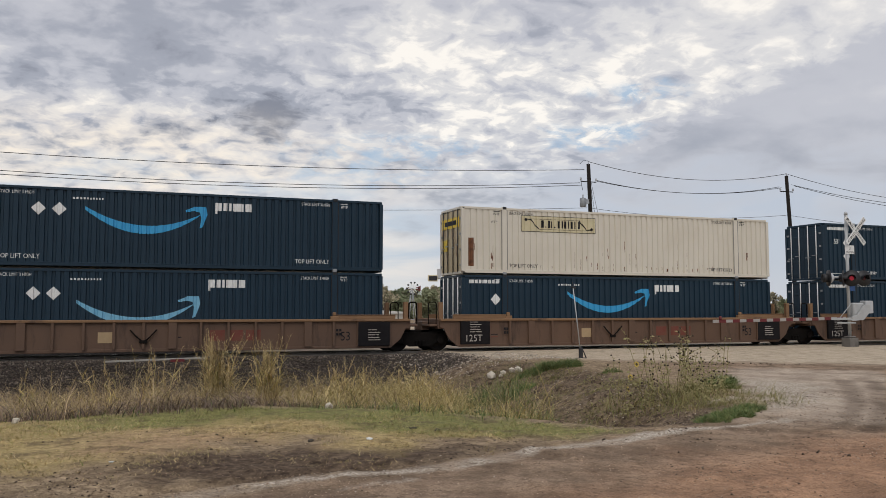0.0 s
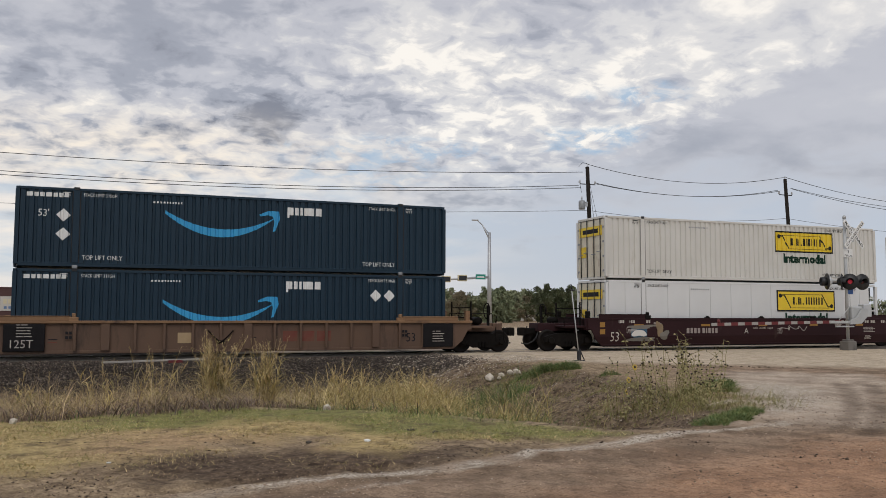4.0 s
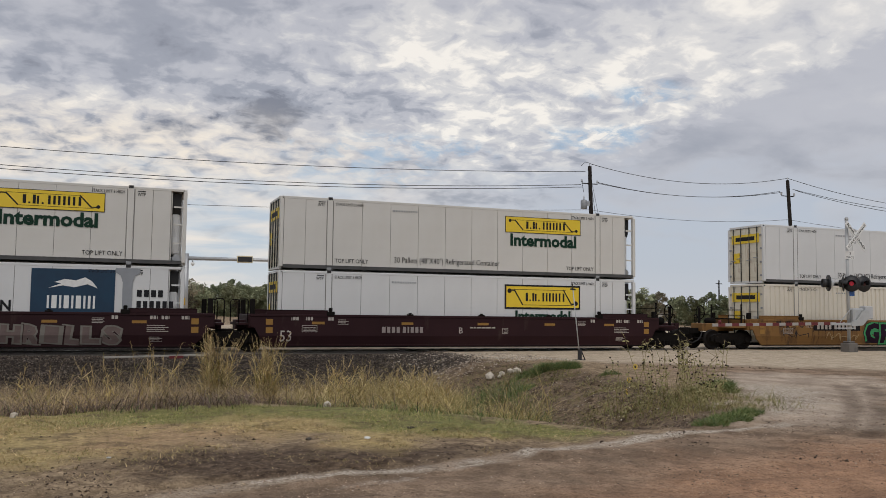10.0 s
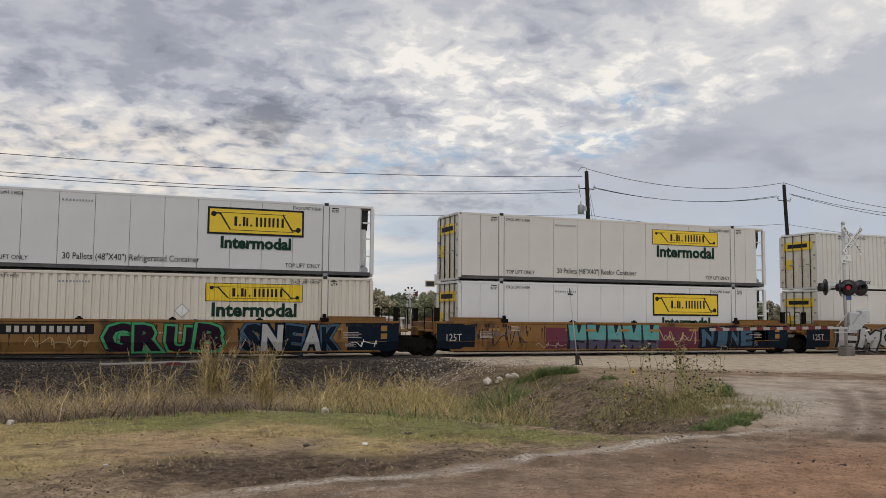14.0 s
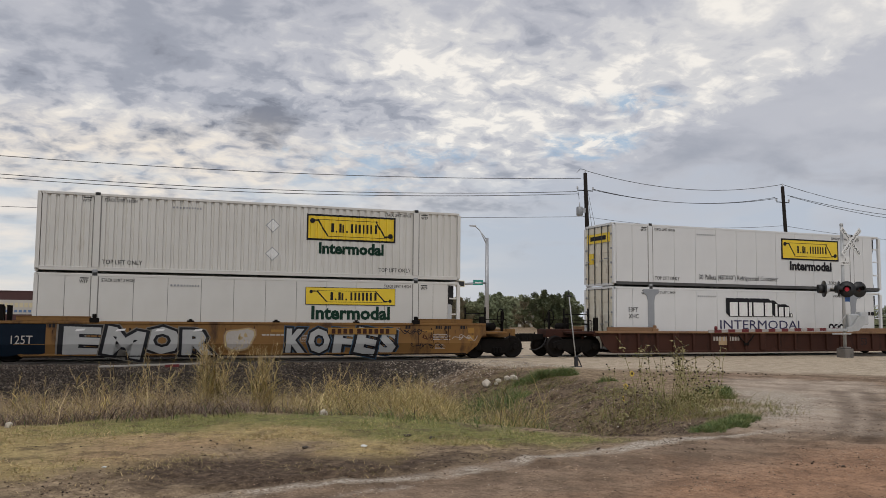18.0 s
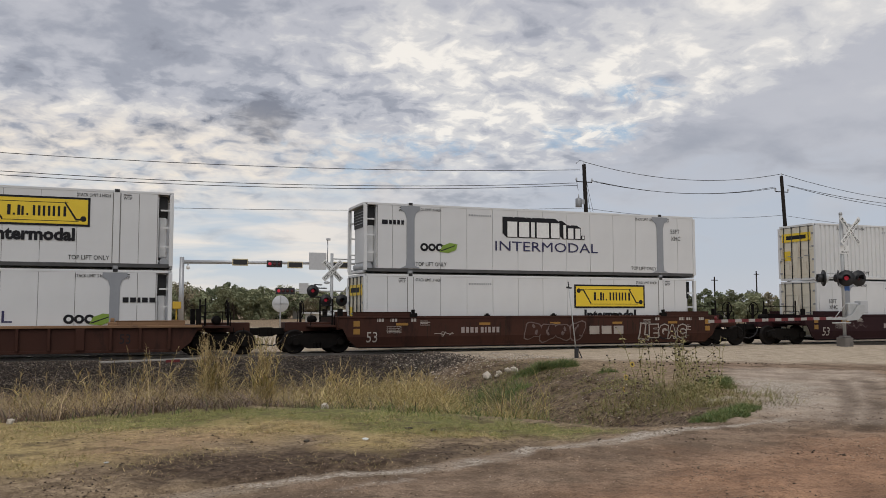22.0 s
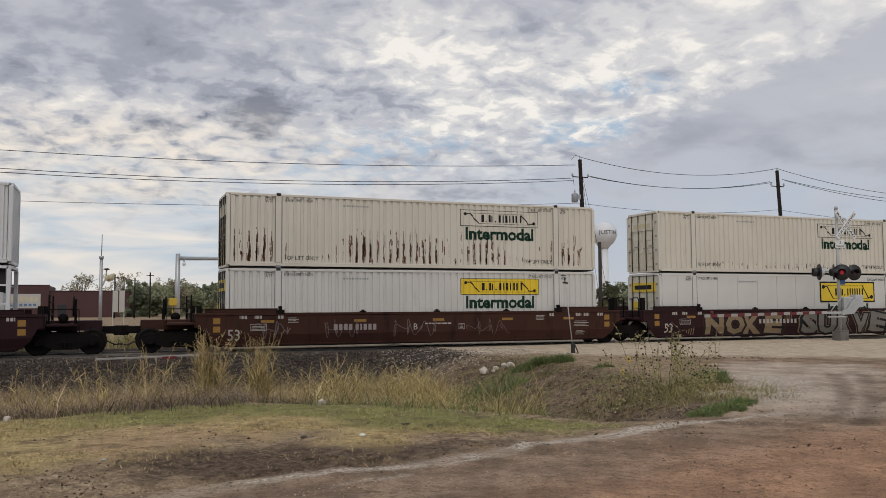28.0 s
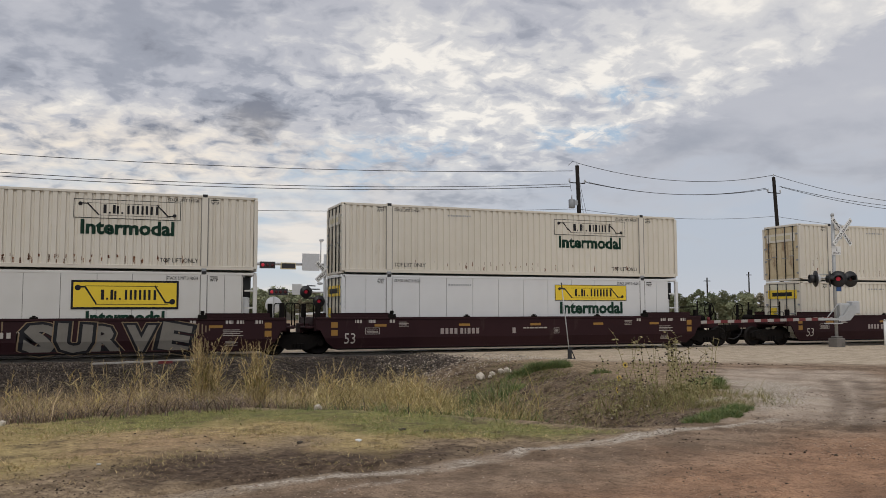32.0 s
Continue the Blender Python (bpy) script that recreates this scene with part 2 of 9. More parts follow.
RUST = (0.21, 0.088, 0.040)
M = dict(
    white_paint=material("white_paint", (0.64, 0.625, 0.585), 0.5, col2=(0.56, 0.54, 0.495), scale=0.7, dirt=(0.46, 0.42, 0.345), dirt_amount=0.20, dirt_scale=1.1, streak=4),
    white_new=material("white_new", (0.66, 0.665, 0.66), 0.45, col2=(0.58, 0.585, 0.58), scale=0.7, dirt=(0.49, 0.485, 0.47), dirt_amount=0.20, dirt_scale=1.3, streak=5),
    cream_paint=material("cream_paint", (0.68, 0.635, 0.545), 0.55, col2=(0.60, 0.55, 0.455), scale=0.6, dirt=(0.36, 0.29, 0.20), dirt_amount=0.14, dirt_scale=1.1, streak=4),
    door_cream=material("door_cream", (0.70, 0.655, 0.54), 0.55, col2=(0.64, 0.575, 0.44), scale=1.5, dirt=(0.30, 0.17, 0.08), dirt_amount=0.22, dirt_scale=1.6, streak=3),
    door_rusty=material("door_rusty", (0.62, 0.52, 0.34), 0.6, col2=(0.5, 0.4, 0.24), scale=1.5, dirt=(0.20, 0.09, 0.04), dirt_amount=0.32, dirt_scale=1.6, streak=4),
    navy_paint=material("navy_paint", (0.009, 0.027, 0.046), 0.5, col2=(0.012, 0.033, 0.055), scale=0.8, dirt=(0.03, 0.045, 0.055), dirt_amount=0.1, streak=3, spec=0.3),
    grey_steel=material("grey_steel", (0.30, 0.31, 0.32), 0.5, 0.3, scale=3, dirt=(0.12, 0.11, 0.1), dirt_amount=0.2),
    galvanised=material("galvanised", (0.45, 0.46, 0.47), 0.45, 0.6, scale=5),
    blue_grey=material("blue_grey", (0.28, 0.295, 0.315), 0.5, scale=3, dirt=(0.16, 0.16, 0.16), dirt_amount=0.2),
    black=material("black", (0.015, 0.015, 0.016), 0.6, scale=8),
    ink=material("ink", (0.016, 0.016, 0.019), 0.65, scale=8, spec=0.2),
    green_ink=material("green_ink", (0.007, 0.036, 0.021), 0.6, spec=0.2),
    white_ink=material("white_ink", (0.78, 0.78, 0.76), 0.55, scale=8),
    purple_ink=material("purple_ink", (0.028, 0.026, 0.085), 0.55),
    yellow_sign=material("yellow_sign", (0.78, 0.56, 0.03), 0.5, col2=(0.72, 0.50, 0.03), scale=2, dirt=(0.4, 0.3, 0.08), dirt_amount=0.1),
    pale_sign=material("pale_sign", (0.62, 0.55, 0.36), 0.6, scale=2, dirt=(0.35, 0.25, 0.12), dirt_amount=0.2),
    smile_blue=material("smile_blue", (0.035, 0.33, 0.62), 0.5, col2=(0.03, 0.29, 0.56), scale=2),
    smile_worn=material("smile_worn", (0.16, 0.42, 0.60), 0.5, col2=(0.22, 0.45, 0.60), scale=2),
    panel_blue=material("panel_blue", (0.0035, 0.026, 0.060), 0.45, col2=(0.004, 0.040, 0.085), scale=0.9, amount=0.9, dirt=(0.006, 0.055, 0.10), dirt_amount=0.2, dirt_scale=0.9, streak=0.25),
    slogan_blue=material("slogan_blue", (0.03, 0.28, 0.52), 0.5),
    eco_green=material("eco_green", (0.20, 0.32, 0.04), 0.5),
    orange_mark=material("orange_mark", (0.30, 0.155, 0.025), 0.5, scale=5, dirt=(0.2, 0.1, 0.03), dirt_amount=0.2),
    well_brown=material("well_brown", (0.105, 0.060, 0.038), 0.65, col2=(0.145, 0.080, 0.046), scale=0.8, dirt=(0.045, 0.024, 0.016), dirt_amount=0.36, dirt_scale=1.6, streak=4, bump=0.15),
    sill_tan=material("sill_tan", (0.24, 0.135, 0.065), 0.65, col2=(0.17, 0.092, 0.048), scale=1.0, dirt=(0.07, 0.038, 0.024), dirt_amount=0.30, bump=0.1),
    well_maroon=material("well_maroon", (0.030, 0.0115, 0.0135), 0.6, col2=(0.021, 0.0082, 0.0098), scale=0.7, dirt=(0.058, 0.036, 0.03), dirt_amount=0.22, dirt_scale=1.3, streak=3, bump=0.08, spec=0.15),
    well_rust=material("well_rust", (0.056, 0.023, 0.0155), 0.65, col2=(0.036, 0.016, 0.012), scale=0.8, dirt=(0.020, 0.011, 0.009), dirt_amount=0.36, dirt_scale=1.5, streak=3, bump=0.12, spec=0.15),
    well_yellow=material("well_yellow", (0.22, 0.115, 0.034), 0.65, col2=(0.15, 0.072, 0.025), scale=0.8, dirt=(0.052, 0.027, 0.015), dirt_amount=0.40, dirt_scale=1.4, streak=3, bump=0.1, spec=0.3),
    iron=material("iron", (0.0055, 0.0048, 0.0044), 0.8, 0.0, col2=(0.014, 0.0105, 0.0085), scale=4, bump=0.2, spec=0.12),
    wheel_steel=material("wheel_steel", (0.008, 0.0065, 0.006), 0.6, 0.0, col2=(0.018, 0.013, 0.010), scale=5, spec=0.15),
    rail_side=material("rail_side", (0.26, 0.23, 0.20), 0.6, 0.2, col2=(0.14, 0.115, 0.095), scale=1.5, bump=0.2),
    rail_top=material("rail_top", (0.55, 0.54, 0.53), 0.25, 0.9),
    tie_wood=material("tie_wood", (0.040, 0.032, 0.027), 0.9, col2=(0.075, 0.062, 0.052), scale=6, bump=0.4),
    mast_paint=material("mast_paint", (0.46, 0.47, 0.47), 0.45, 0.2, scale=4, dirt=(0.3, 0.28, 0.25), dirt_amount=0.15),
    red_paint=material("red_paint", (0.13, 0.014, 0.016), 0.6, scale=6),
    lamp_black=material("lamp_black", (0.02, 0.02, 0.022), 0.5),
    lamp_dark=material("lamp_dark", (0.06, 0.012, 0.014), 0.25),
    lamp_red=material("lamp_red", (0.5, 0.03, 0.05), 0.3, emit=(1.0, 0.05, 0.10), emit_strength=0.12),
    lamp_back=material("lamp_back", (0.5, 0.51, 0.52), 0.5, 0.1),
    sign_blue=material("sign_blue", (0.03, 0.10, 0.30), 0.5),
    pole_wood=material("pole_wood", (0.018, 0.015, 0.013), 0.95, col2=(0.032, 0.027, 0.023), scale=3, bump=0.3, spec=0.15),
    wire=material("wire", (0.03, 0.03, 0.03), 0.6),
    concrete=material("concrete", (0.36, 0.34, 0.31), 0.85, scale=2, dirt=(0.2, 0.18, 0.15), dirt_amount=0.25, bump=0.2),
    tank_white=material("tank_white", (0.74, 0.75, 0.76), 0.45, col2=(0.68, 0.69, 0.71), scale=0.1),
    hopper_maroon=material("hopper_maroon", (0.075, 0.030, 0.028), 0.65, col2=(0.055, 0.024, 0.022), scale=0.4),
    roof_white=material("roof_white", (0.62, 0.62, 0.60), 0.5, scale=0.5),
    wall_pale=material("wall_pale", (0.52, 0.50, 0.46), 0.8, scale=0.5),
    window_dark=material("window_dark", (0.03, 0.035, 0.04), 0.15),
    bark=material("bark", (0.10, 0.08, 0.06), 0.9, col2=(0.06, 0.05, 0.04), scale=6, bump=0.5),
)


# ---- mesh helpers ----
def mesh_ob(name, bm, mat, parent=None, label="", smooth=False):
    me = bpy.data.meshes.new(name)
    if smooth:
        for f in bm.faces:
            f.smooth = True
    bm.to_mesh(me)
    bm.free()
    for mm in (mat if isinstance(mat, (list, tuple)) else [mat]):
        me.materials.append(M[mm] if isinstance(mm, str) else mm)
    ob = new(name, me)
    if parent:
        ob.parent = parent
    if label:
        tagged(ob, label)
    return ob


part = mesh_ob


def share(name, ob, parent, m):
    """Another object on the same mesh."""
    o = new(name, ob.data)
    o.parent = parent
    o.matrix_basis = m
    return o


def box(bm, x0, y0, z0, x1, y1, z1, bevel=0.0, mi=0):
    vs = [bm.verts.new(v) for v in ((x0, y0, z0), (x1, y0, z0), (x1, y1, z0), (x0, y1, z0), (x0, y0, z1), (x1, y0, z1), (x1, y1, z1), (x0, y1, z1))]
    fs = [bm.faces.new([vs[i] for i in q]) for q in ((3, 2, 1, 0), (4, 5, 6, 7), (0, 1, 5, 4), (1, 2, 6, 5), (2, 3, 7, 6), (3, 0, 4, 7))]
    for f in fs:
        f.material_index = mi
    if bevel:
        es = list({e for f in fs for e in f.edges})
        bmesh.ops.bevel(bm, geom=es, offset=bevel, segments=1, affect="EDGES")
    return bm


def boxes(*rows, bevel=0.0):
    bm = bmesh.new()
    for r in rows:
        box(bm, *r, bevel=bevel)
    return bm


def rod(bm, a, b, r, n=8, r2=None, mi=0):
    """A round bar from a to b."""
    a, b = Vector(a), Vector(b)
    q = (b - a).to_track_quat("Z", "Y").to_matrix()
    rings = []
    for p, rr in ((a, r), (b, r if r2 is None else r2)):
        rings.append([bm.verts.new(p + q @ Vector((rr * math.cos(2 * math.pi * i / n), rr * math.sin(2 * math.pi * i / n), 0))) for i in range(n)])
    for i in range(n):
        f = bm.faces.new((rings[0][i], rings[0][(i + 1) % n], rings[1][(i + 1) % n], rings[1][i]))
        f.material_index, f.smooth = mi, True
    for ring, flip in ((rings[0], True), (rings[1], False)):
        f = bm.faces.new(ring[::-1] if flip else ring)
        f.material_index = mi
    return bm


def rods(*rows, n=8):
    bm = bmesh.new()
    for r in rows:
        rod(bm, *r, n=n)
    return bm


def lathe(bm, profile, n=24, centre=(0, 0, 0), axis="Z", mi=0):
    """Turn a profile of (radius, height) round an axis."""
    rings = []
    for r, h in profile:
        ring = []
        for i in range(n):
            a = 2 * math.pi * i / n
            p = (r * math.cos(a), r * math.sin(a), h) if axis == "Z" else (r * math.cos(a), h, r * math.sin(a))
            ring.append(bm.verts.new(Vector(centre) + Vector(p)))
        rings.append(ring)
    for a, b in zip(rings, rings[1:]):
        for i in range(n):
            q = (a[i], a[(i + 1) % n], b[(i + 1) % n], b[i])
            f = bm.faces.new(q if axis == "Z" else q[::-1])
            f.smooth, f.material_index = True, mi
    for ring, end in ((rings[0], 0), (rings[-1], 1)):
        if profile[-end][0] > 1e-4:
            f = bm.faces.new(ring[::-1] if (end == 0) == (axis == "Z") else ring)
            f.material_index = mi
    return bm


def slab(bm, outline, y0, y1, mi=0):
    """An outline of (x, z) points given depth from y0 to y1 (y0 faces the viewer)."""
    a = [bm.verts.new((x, y0, z)) for x, z in outline]
    b = [bm.verts.new((x, y1, z)) for x, z in outline]
    fs = [bm.faces.new(a), bm.faces.new(b[::-1])]
    for i in range(len(a)):
        j = (i + 1) % len(a)
        fs.append(bm.faces.new((a[j], a[i], b[i], b[j])))
    for f in fs:
        f.material_index = mi
    return bm


TEXT = {}


def text_mesh(words, size, squeeze=1.0, bold=0.0):
    """Lettering in the built-in font, flat in the x-z plane, 3 mm thick, starting at the left of its base line; returns mesh and width."""
    key = (words, size, squeeze, bold)
    if key not in TEXT:
        cu = bpy.data.curves.new("lettering", "FONT")
        cu.body, cu.size, cu.extrude, cu.offset, cu.resolution_u = words, size, 0.0015, bold, 2
        tmp = new("lettering_source", cu)
        tmp.matrix_basis = pose(0, 0, 0, 90)
        bpy.context.view_layer.update()
        me = bpy.data.meshes.new_from_object(tmp.evaluated_get(bpy.context.evaluated_depsgraph_get()))
        bpy.data.objects.remove(tmp)
        me.transform(Matrix.Diagonal((squeeze, 1, 1, 1)) @ pose(0, 0, 0, 90))
        me.materials.clear()
        width = max((v.co.x for v in me.vertices), default=0)
        TEXT[key] = me, width
    return TEXT[key]


def lettering(words, x, y, z, size, mat, parent, squeeze=1.0, anchor="l", bold=0.0):
    me, width = text_mesh(words, size, squeeze, bold)
    key = (words, size, squeeze, bold, mat)
    if key not in TEXT:
        TEXT[key] = me.copy()
        TEXT[key].materials.append(M[mat])
    ob = new("lettering", TEXT[key])
    ob.parent = parent
    ob.matrix_basis = pose(x - (width if anchor == "r" else width / 2 if anchor == "c" else 0), y, z)
    return ob


def bars(words_widths, x, y, z, height, mat, parent, gap=0.3, name="marking", anchor="l"):
    """Plain bars in place of a mark that is not to be spelled out, one part each."""
    at = 0.0
    total = sum(words_widths) + gap * height * (len(words_widths) - 1)
    x -= total if anchor == "r" else total / 2 if anchor == "c" else 0
    for w in words_widths:
        if w > 0.002:
            key = ("bar", w, height, mat)
            if key not in TEXT:
                TEXT[key] = mesh_ob(name, boxes((0, -0.0015, 0, w, 0.0015, height)), mat, parent)
                ob, TEXT[key] = TEXT[key], TEXT[key].data
            else:
                ob = new(name, TEXT[key])
                ob.parent = parent
            ob.matrix_basis = pose(x + at, y, z)
        at += w + gap * height

# ---- the train ----
CON_L, CON_W, CON_H = 16.154, 2.591, 2.896
TRACK_Y = 34.17
CACHE = {}
RUSTY = []


def cached(key, make):
    if key not in CACHE:
        CACHE[key] = make()
    return CACHE[key]


def tube(pts, r, n=6):
    """A bar bent through points."""
    bm, rings = bmesh.new(), []
    pts = [Vector(p) for p in pts]
    for i, p in enumerate(pts):
        q = (pts[min(i + 1, len(pts) - 1)] - pts[max(i - 1, 0)]).to_track_quat("Z", "Y").to_matrix()
        rings.append([bm.verts.new(p + q @ Vector((r * math.cos(2 * math.pi * k / n), r * math.sin(2 * math.pi * k / n), 0))) for k in range(n)])
    for a, b in zip(rings, rings[1:]):
        for k in range(n):
            bm.faces.new((a[k], a[(k + 1) % n], b[(k + 1) % n], b[k])).smooth = True
    bm.faces.new(rings[0][::-1])
    bm.faces.new(rings[-1])
    return bm


def part_of(key, name, make, mat, parent, m=None, label=""):
    """A part whose mesh is shared by all alike parts."""
    key = (key, mat if isinstance(mat, str) else tuple(mat))
    if key not in CACHE:
        ob = mesh_ob(name, make(), mat, parent, label)
        CACHE[key] = ob.data
    else:
        ob = new(name, CACHE[key])
        ob.parent = parent
        if label:
            tagged(ob, label)
    if m is not None:
        ob.matrix_basis = m
    return ob


def wave_panel(x0, x1, z0, z1, y, pitch=0.285, depth=0.05, out=-1):
    """Corrugated steel sheet between x0 and x1, ribs upright, with its back face."""
    bm = bmesh.new()
    prof, x = [], x0
    n = max(1, round((x1 - x0) / pitch))
    p = (x1 - x0) / n
    for i in range(n):
        a = x0 + i * p
        prof += [(a, 0), (a + p * 0.54, 0), (a + p * 0.62, depth), (a + p * 0.92, depth)]
    prof.append((x1, 0))
    front = [[bm.verts.new((px_, y + out * -d, z)) for px_, d in prof] for z in (z0, z1)]
    back = [[bm.verts.new((px_, y - out * 0.06, z)) for px_ in (x0, x1)] for z in (z0, z1)]
    for i in range(len(prof) - 1):
        bm.faces.new((front[0][i], front[0][i + 1], front[1][i + 1], front[1][i]))
    bm.faces.new((back[0][1], back[0][0], back[1][0], back[1][1]))
    bmesh.ops.recalc_face_normals(bm, faces=bm.faces)
    return bm


POST_A, POST_B = 1.98, CON_L - 1.98
WAVES = ((0.16, POST_A - 0.13), (POST_A + 0.13, POST_B - 0.13), (POST_B + 0.13, CON_L - 0.16))
PAINTED = {"lettering", "marking", "sign_board", "sign_face", "name_bar", "scroll_mark", "scroll_line", "curved_arrow", "arrow_head", "placard", "rusty_patch", "rust_staining", "reporting_mark"}


def rib_breaks():
    """Where the sheet of a corrugated side bends: (x, depth below its crests), along the container."""
    out = []
    for x0, x1 in WAVES:
        n = max(1, round((x1 - x0) / 0.285))
        p = (x1 - x0) / n
        for i in range(n):
            a = x0 + i * p
            out += [(a, 0.0), (a + p * 0.54, 0.0), (a + p * 0.62, 0.05), (a + p * 0.92, 0.05)]
        out.append((x1, 0.0))
    return out


def lay_on(root, names, cut, planes, shift):
    """Lays flat paint and boards on a side that is not flat: cuts each mesh along the bends, then moves its points with the side."""
    for ob in root.children_recursive:
        if ob.type != "MESH" or ob.name.split(".")[0] not in names:
            continue
        m, up = ob.matrix_basis.copy(), ob.parent
        while up is not None and up != root:
            m, up = up.matrix_basis @ m, up.parent
        key = ("laid", cut, ob.data.name, tuple(round(v, 4) for row in m for v in row))
        if key not in CACHE:
            bm = bmesh.new()
            bm.from_mesh(ob.data)
            bm.transform(m)
            axis = 0 if cut == "x" else 2
            lo, hi = min(v.co[axis] for v in bm.verts), max(v.co[axis] for v in bm.verts)
            for at in planes:
                if lo + 1e-4 < at < hi - 1e-4:
                    bmesh.ops.bisect_plane(bm, geom=bm.verts[:] + bm.edges[:] + bm.faces[:], plane_co=(at, 0, 0) if axis == 0 else (0, 0, at), plane_no=(1, 0, 0) if axis == 0 else (0, 0, 1))
            for v in bm.verts:
                v.co.y += shift(v.co)
            bm.transform(m.inverted())
            me = bpy.data.meshes.new(ob.data.name)
            bm.to_mesh(me)
            bm.free()
            for mt in ob.data.materials:
                me.materials.append(mt)
            CACHE[key] = me
        ob.data = CACHE[key]


def container(style, at_x, at_z, label, group="stacked containers on the train", nose_left=False, paint="white_paint", sign=None, word=None, extra=()):
    """A 53-foot container. Local x runs along the train from its left end, y away from the viewer, z up from its base."""
    root = tagged(new("container"), label, "container", group)
    door_paint = "navy_paint" if paint == "navy_paint" else "door_rusty" if any(e in RUSTY for e in extra) else "door_cream"
    smooth = style == "reefer"
    frame_mat = paint
    # corner posts, rails, lifting posts, castings
    for x, y in ((0, 0), (CON_L - 0.14, 0), (0, CON_W - 0.14), (CON_L - 0.14, CON_W - 0.14)):
        part_of("post", "corner_post", lambda: boxes((0, 0, 0.12, 0.14, 0.14, CON_H - 0.12), bevel=0.012), frame_mat, root, pose(x, y, 0))
    for y in (0.004, CON_W - 0.114):
        part_of("toprail", "top_rail", lambda: boxes((0.14, 0, CON_H - 0.12, CON_L - 0.14, 0.11, CON_H - 0.025), bevel=0.01), frame_mat, root, pose(0, y, 0))
        part_of("botrail", "bottom_rail", lambda: boxes((0.14, 0, 0.065, CON_L - 0.14, 0.11, 0.20), (0.14, -0.004, 0.17, CON_L - 0.14, 0.02, 0.205), bevel=0.008),
                "rail_dark" if smooth else frame_mat, root, pose(0, y, 0))
    for x in (0.14,):
        for z in (0.02, CON_H - 0.12):
            for xx in (0.0, CON_L - 0.12):
                part_of("endrail", "end_rail", lambda: boxes((0, 0.14, 0, 0.12, CON_W - 0.14, 0.11), bevel=0.01), frame_mat, root, pose(xx, 0, z))
    for xx in (POST_A, POST_B):
        part_of("liftpost", "lifting_post", lambda: boxes((-0.11, -0.012, 0.2, 0.11, 0.10, CON_H - 0.11), (-0.10, -0.014, CON_H - 0.12, 0.10, 0.16, CON_H + 0.012), bevel=0.01), frame_mat, root, pose(xx, 0, 0))
        for e in (-1, 1):  # sealed joint beside the post
            part_of("joint", "joint_strip", lambda: boxes((-0.011, -0.003, 0.21, 0.011, 0.02, CON_H - 0.12)), "seam" if paint != "navy_paint" else "black", root, pose(xx + e * 0.128, 0, 0))
        for z in (0.0, CON_H - 0.10):
            part_of("cast", "corner_casting", lambda: boxes((-0.09, -0.022, 0, 0.09, 0.14, 0.115), bevel=0.012), "black" if z else "grey_steel", root, pose(xx, 0, z))
    # skins
    if smooth:
        def flat_panel(w):
            return lambda: box(boxes((0.008, 0.012, 0.205, w - 0.008, 0.06, CON_H - 0.11)), -0.01, 0.045, 0.205, w + 0.01, 0.085, CON_H - 0.11, mi=1)
        n = 10
        w = (POST_B - POST_A - 0.25) / n
        for i in range(n):
            part_of(("flat", round(w, 3)), "side_panel", flat_panel(w), [paint, "seam"], root, pose(POST_A + 0.125 + i * w, 0, 0))
        for x0, x1 in ((0.15, POST_A - 0.125), (POST_B + 0.125, CON_L - 0.15)):
            nose = (x1 > CON_L / 2) != nose_left
            cut = 0.42 if nose else 0.0
            a, b = (x0, x1 - cut) if x1 > CON_L / 2 else (x0 + cut, x1)
            for i in range(2):
                ww = (b - a) / 2
                part_of(("flat", round(ww, 3)), "side_panel", flat_panel(ww), [paint, "seam"], root, pose(a + i * ww, 0, 0))
        far = part_of("farflat", "far_side_panel", lambda: boxes((0.14, CON_W - 0.085, 0.2, CON_L - 0.6, CON_W - 0.035, CON_H - 0.11)), paint, root)
        if nose_left:
            far.matrix_basis = pose(0.46, 0, 0)
        # open nose frame with the cooling unit set back in it
        nx = 0.0 if nose_left else CON_L
        s = 1 if nose_left else -1
        tm = pose(nx, 0, 0) @ (Matrix.Identity(4) if nose_left else Matrix.Diagonal((-1, 1, 1, 1)))
        for yy in (0.14, CON_W - 0.14):
            for zz in (0.85, 1.55, 2.2):
                part_of("rung", "frame_rung", lambda: boxes((0.02, -0.02, -0.03, 0.46, 0.02, 0.03)), paint, root, pose(nx + (0 if nose_left else -0.48), yy - 0.06, zz))
        part_of(("bulk", nose_left), "bulkhead", lambda: boxes((-0.02, 0.08, 0.12, 0.03, CON_W - 0.08, CON_H - 0.11)), paint, root, pose(nx + s * 0.55, 0, 0))
        part_of(("unit", nose_left), "cooling_unit", lambda: boxes((0, 0.35, 0.45, 0.30, CON_W - 0.35, 2.0), bevel=0.05), "white_new", root, pose(nx + (0.22 if nose_left else -0.52), 0, 0))
        part_of(("grille", nose_left), "cooling_grille", lambda: slab(bmesh.new(), [(0, 0), (1.85, 0), (1.95, 0.3), (1.95, 0.8), (-0.1, 0.8), (-0.1, 0.3)], -0.17, 0.17), "black", root,
                pose(nx + s * 0.37, 0.37, 1.93) @ pose(0, 0, 0, 0, 0, 90))
        for k in range(5):
            part_of(("slat", 1), "grille_slat", lambda: boxes((-0.015, 0, -0.01, 0.015, 1.7, 0.01)), "grey_steel", root, pose(nx + s * 0.185, 0.45, 2.1 + k * 0.12))
        part_of(("tank", nose_left), "fuel_tank", lambda: rods(((0, 0.35, 0.3), (0, CON_W - 0.35, 0.3), 0.16), n=12), "galvanised", root, pose(nx + s * 0.30, 0, 0))
    else:
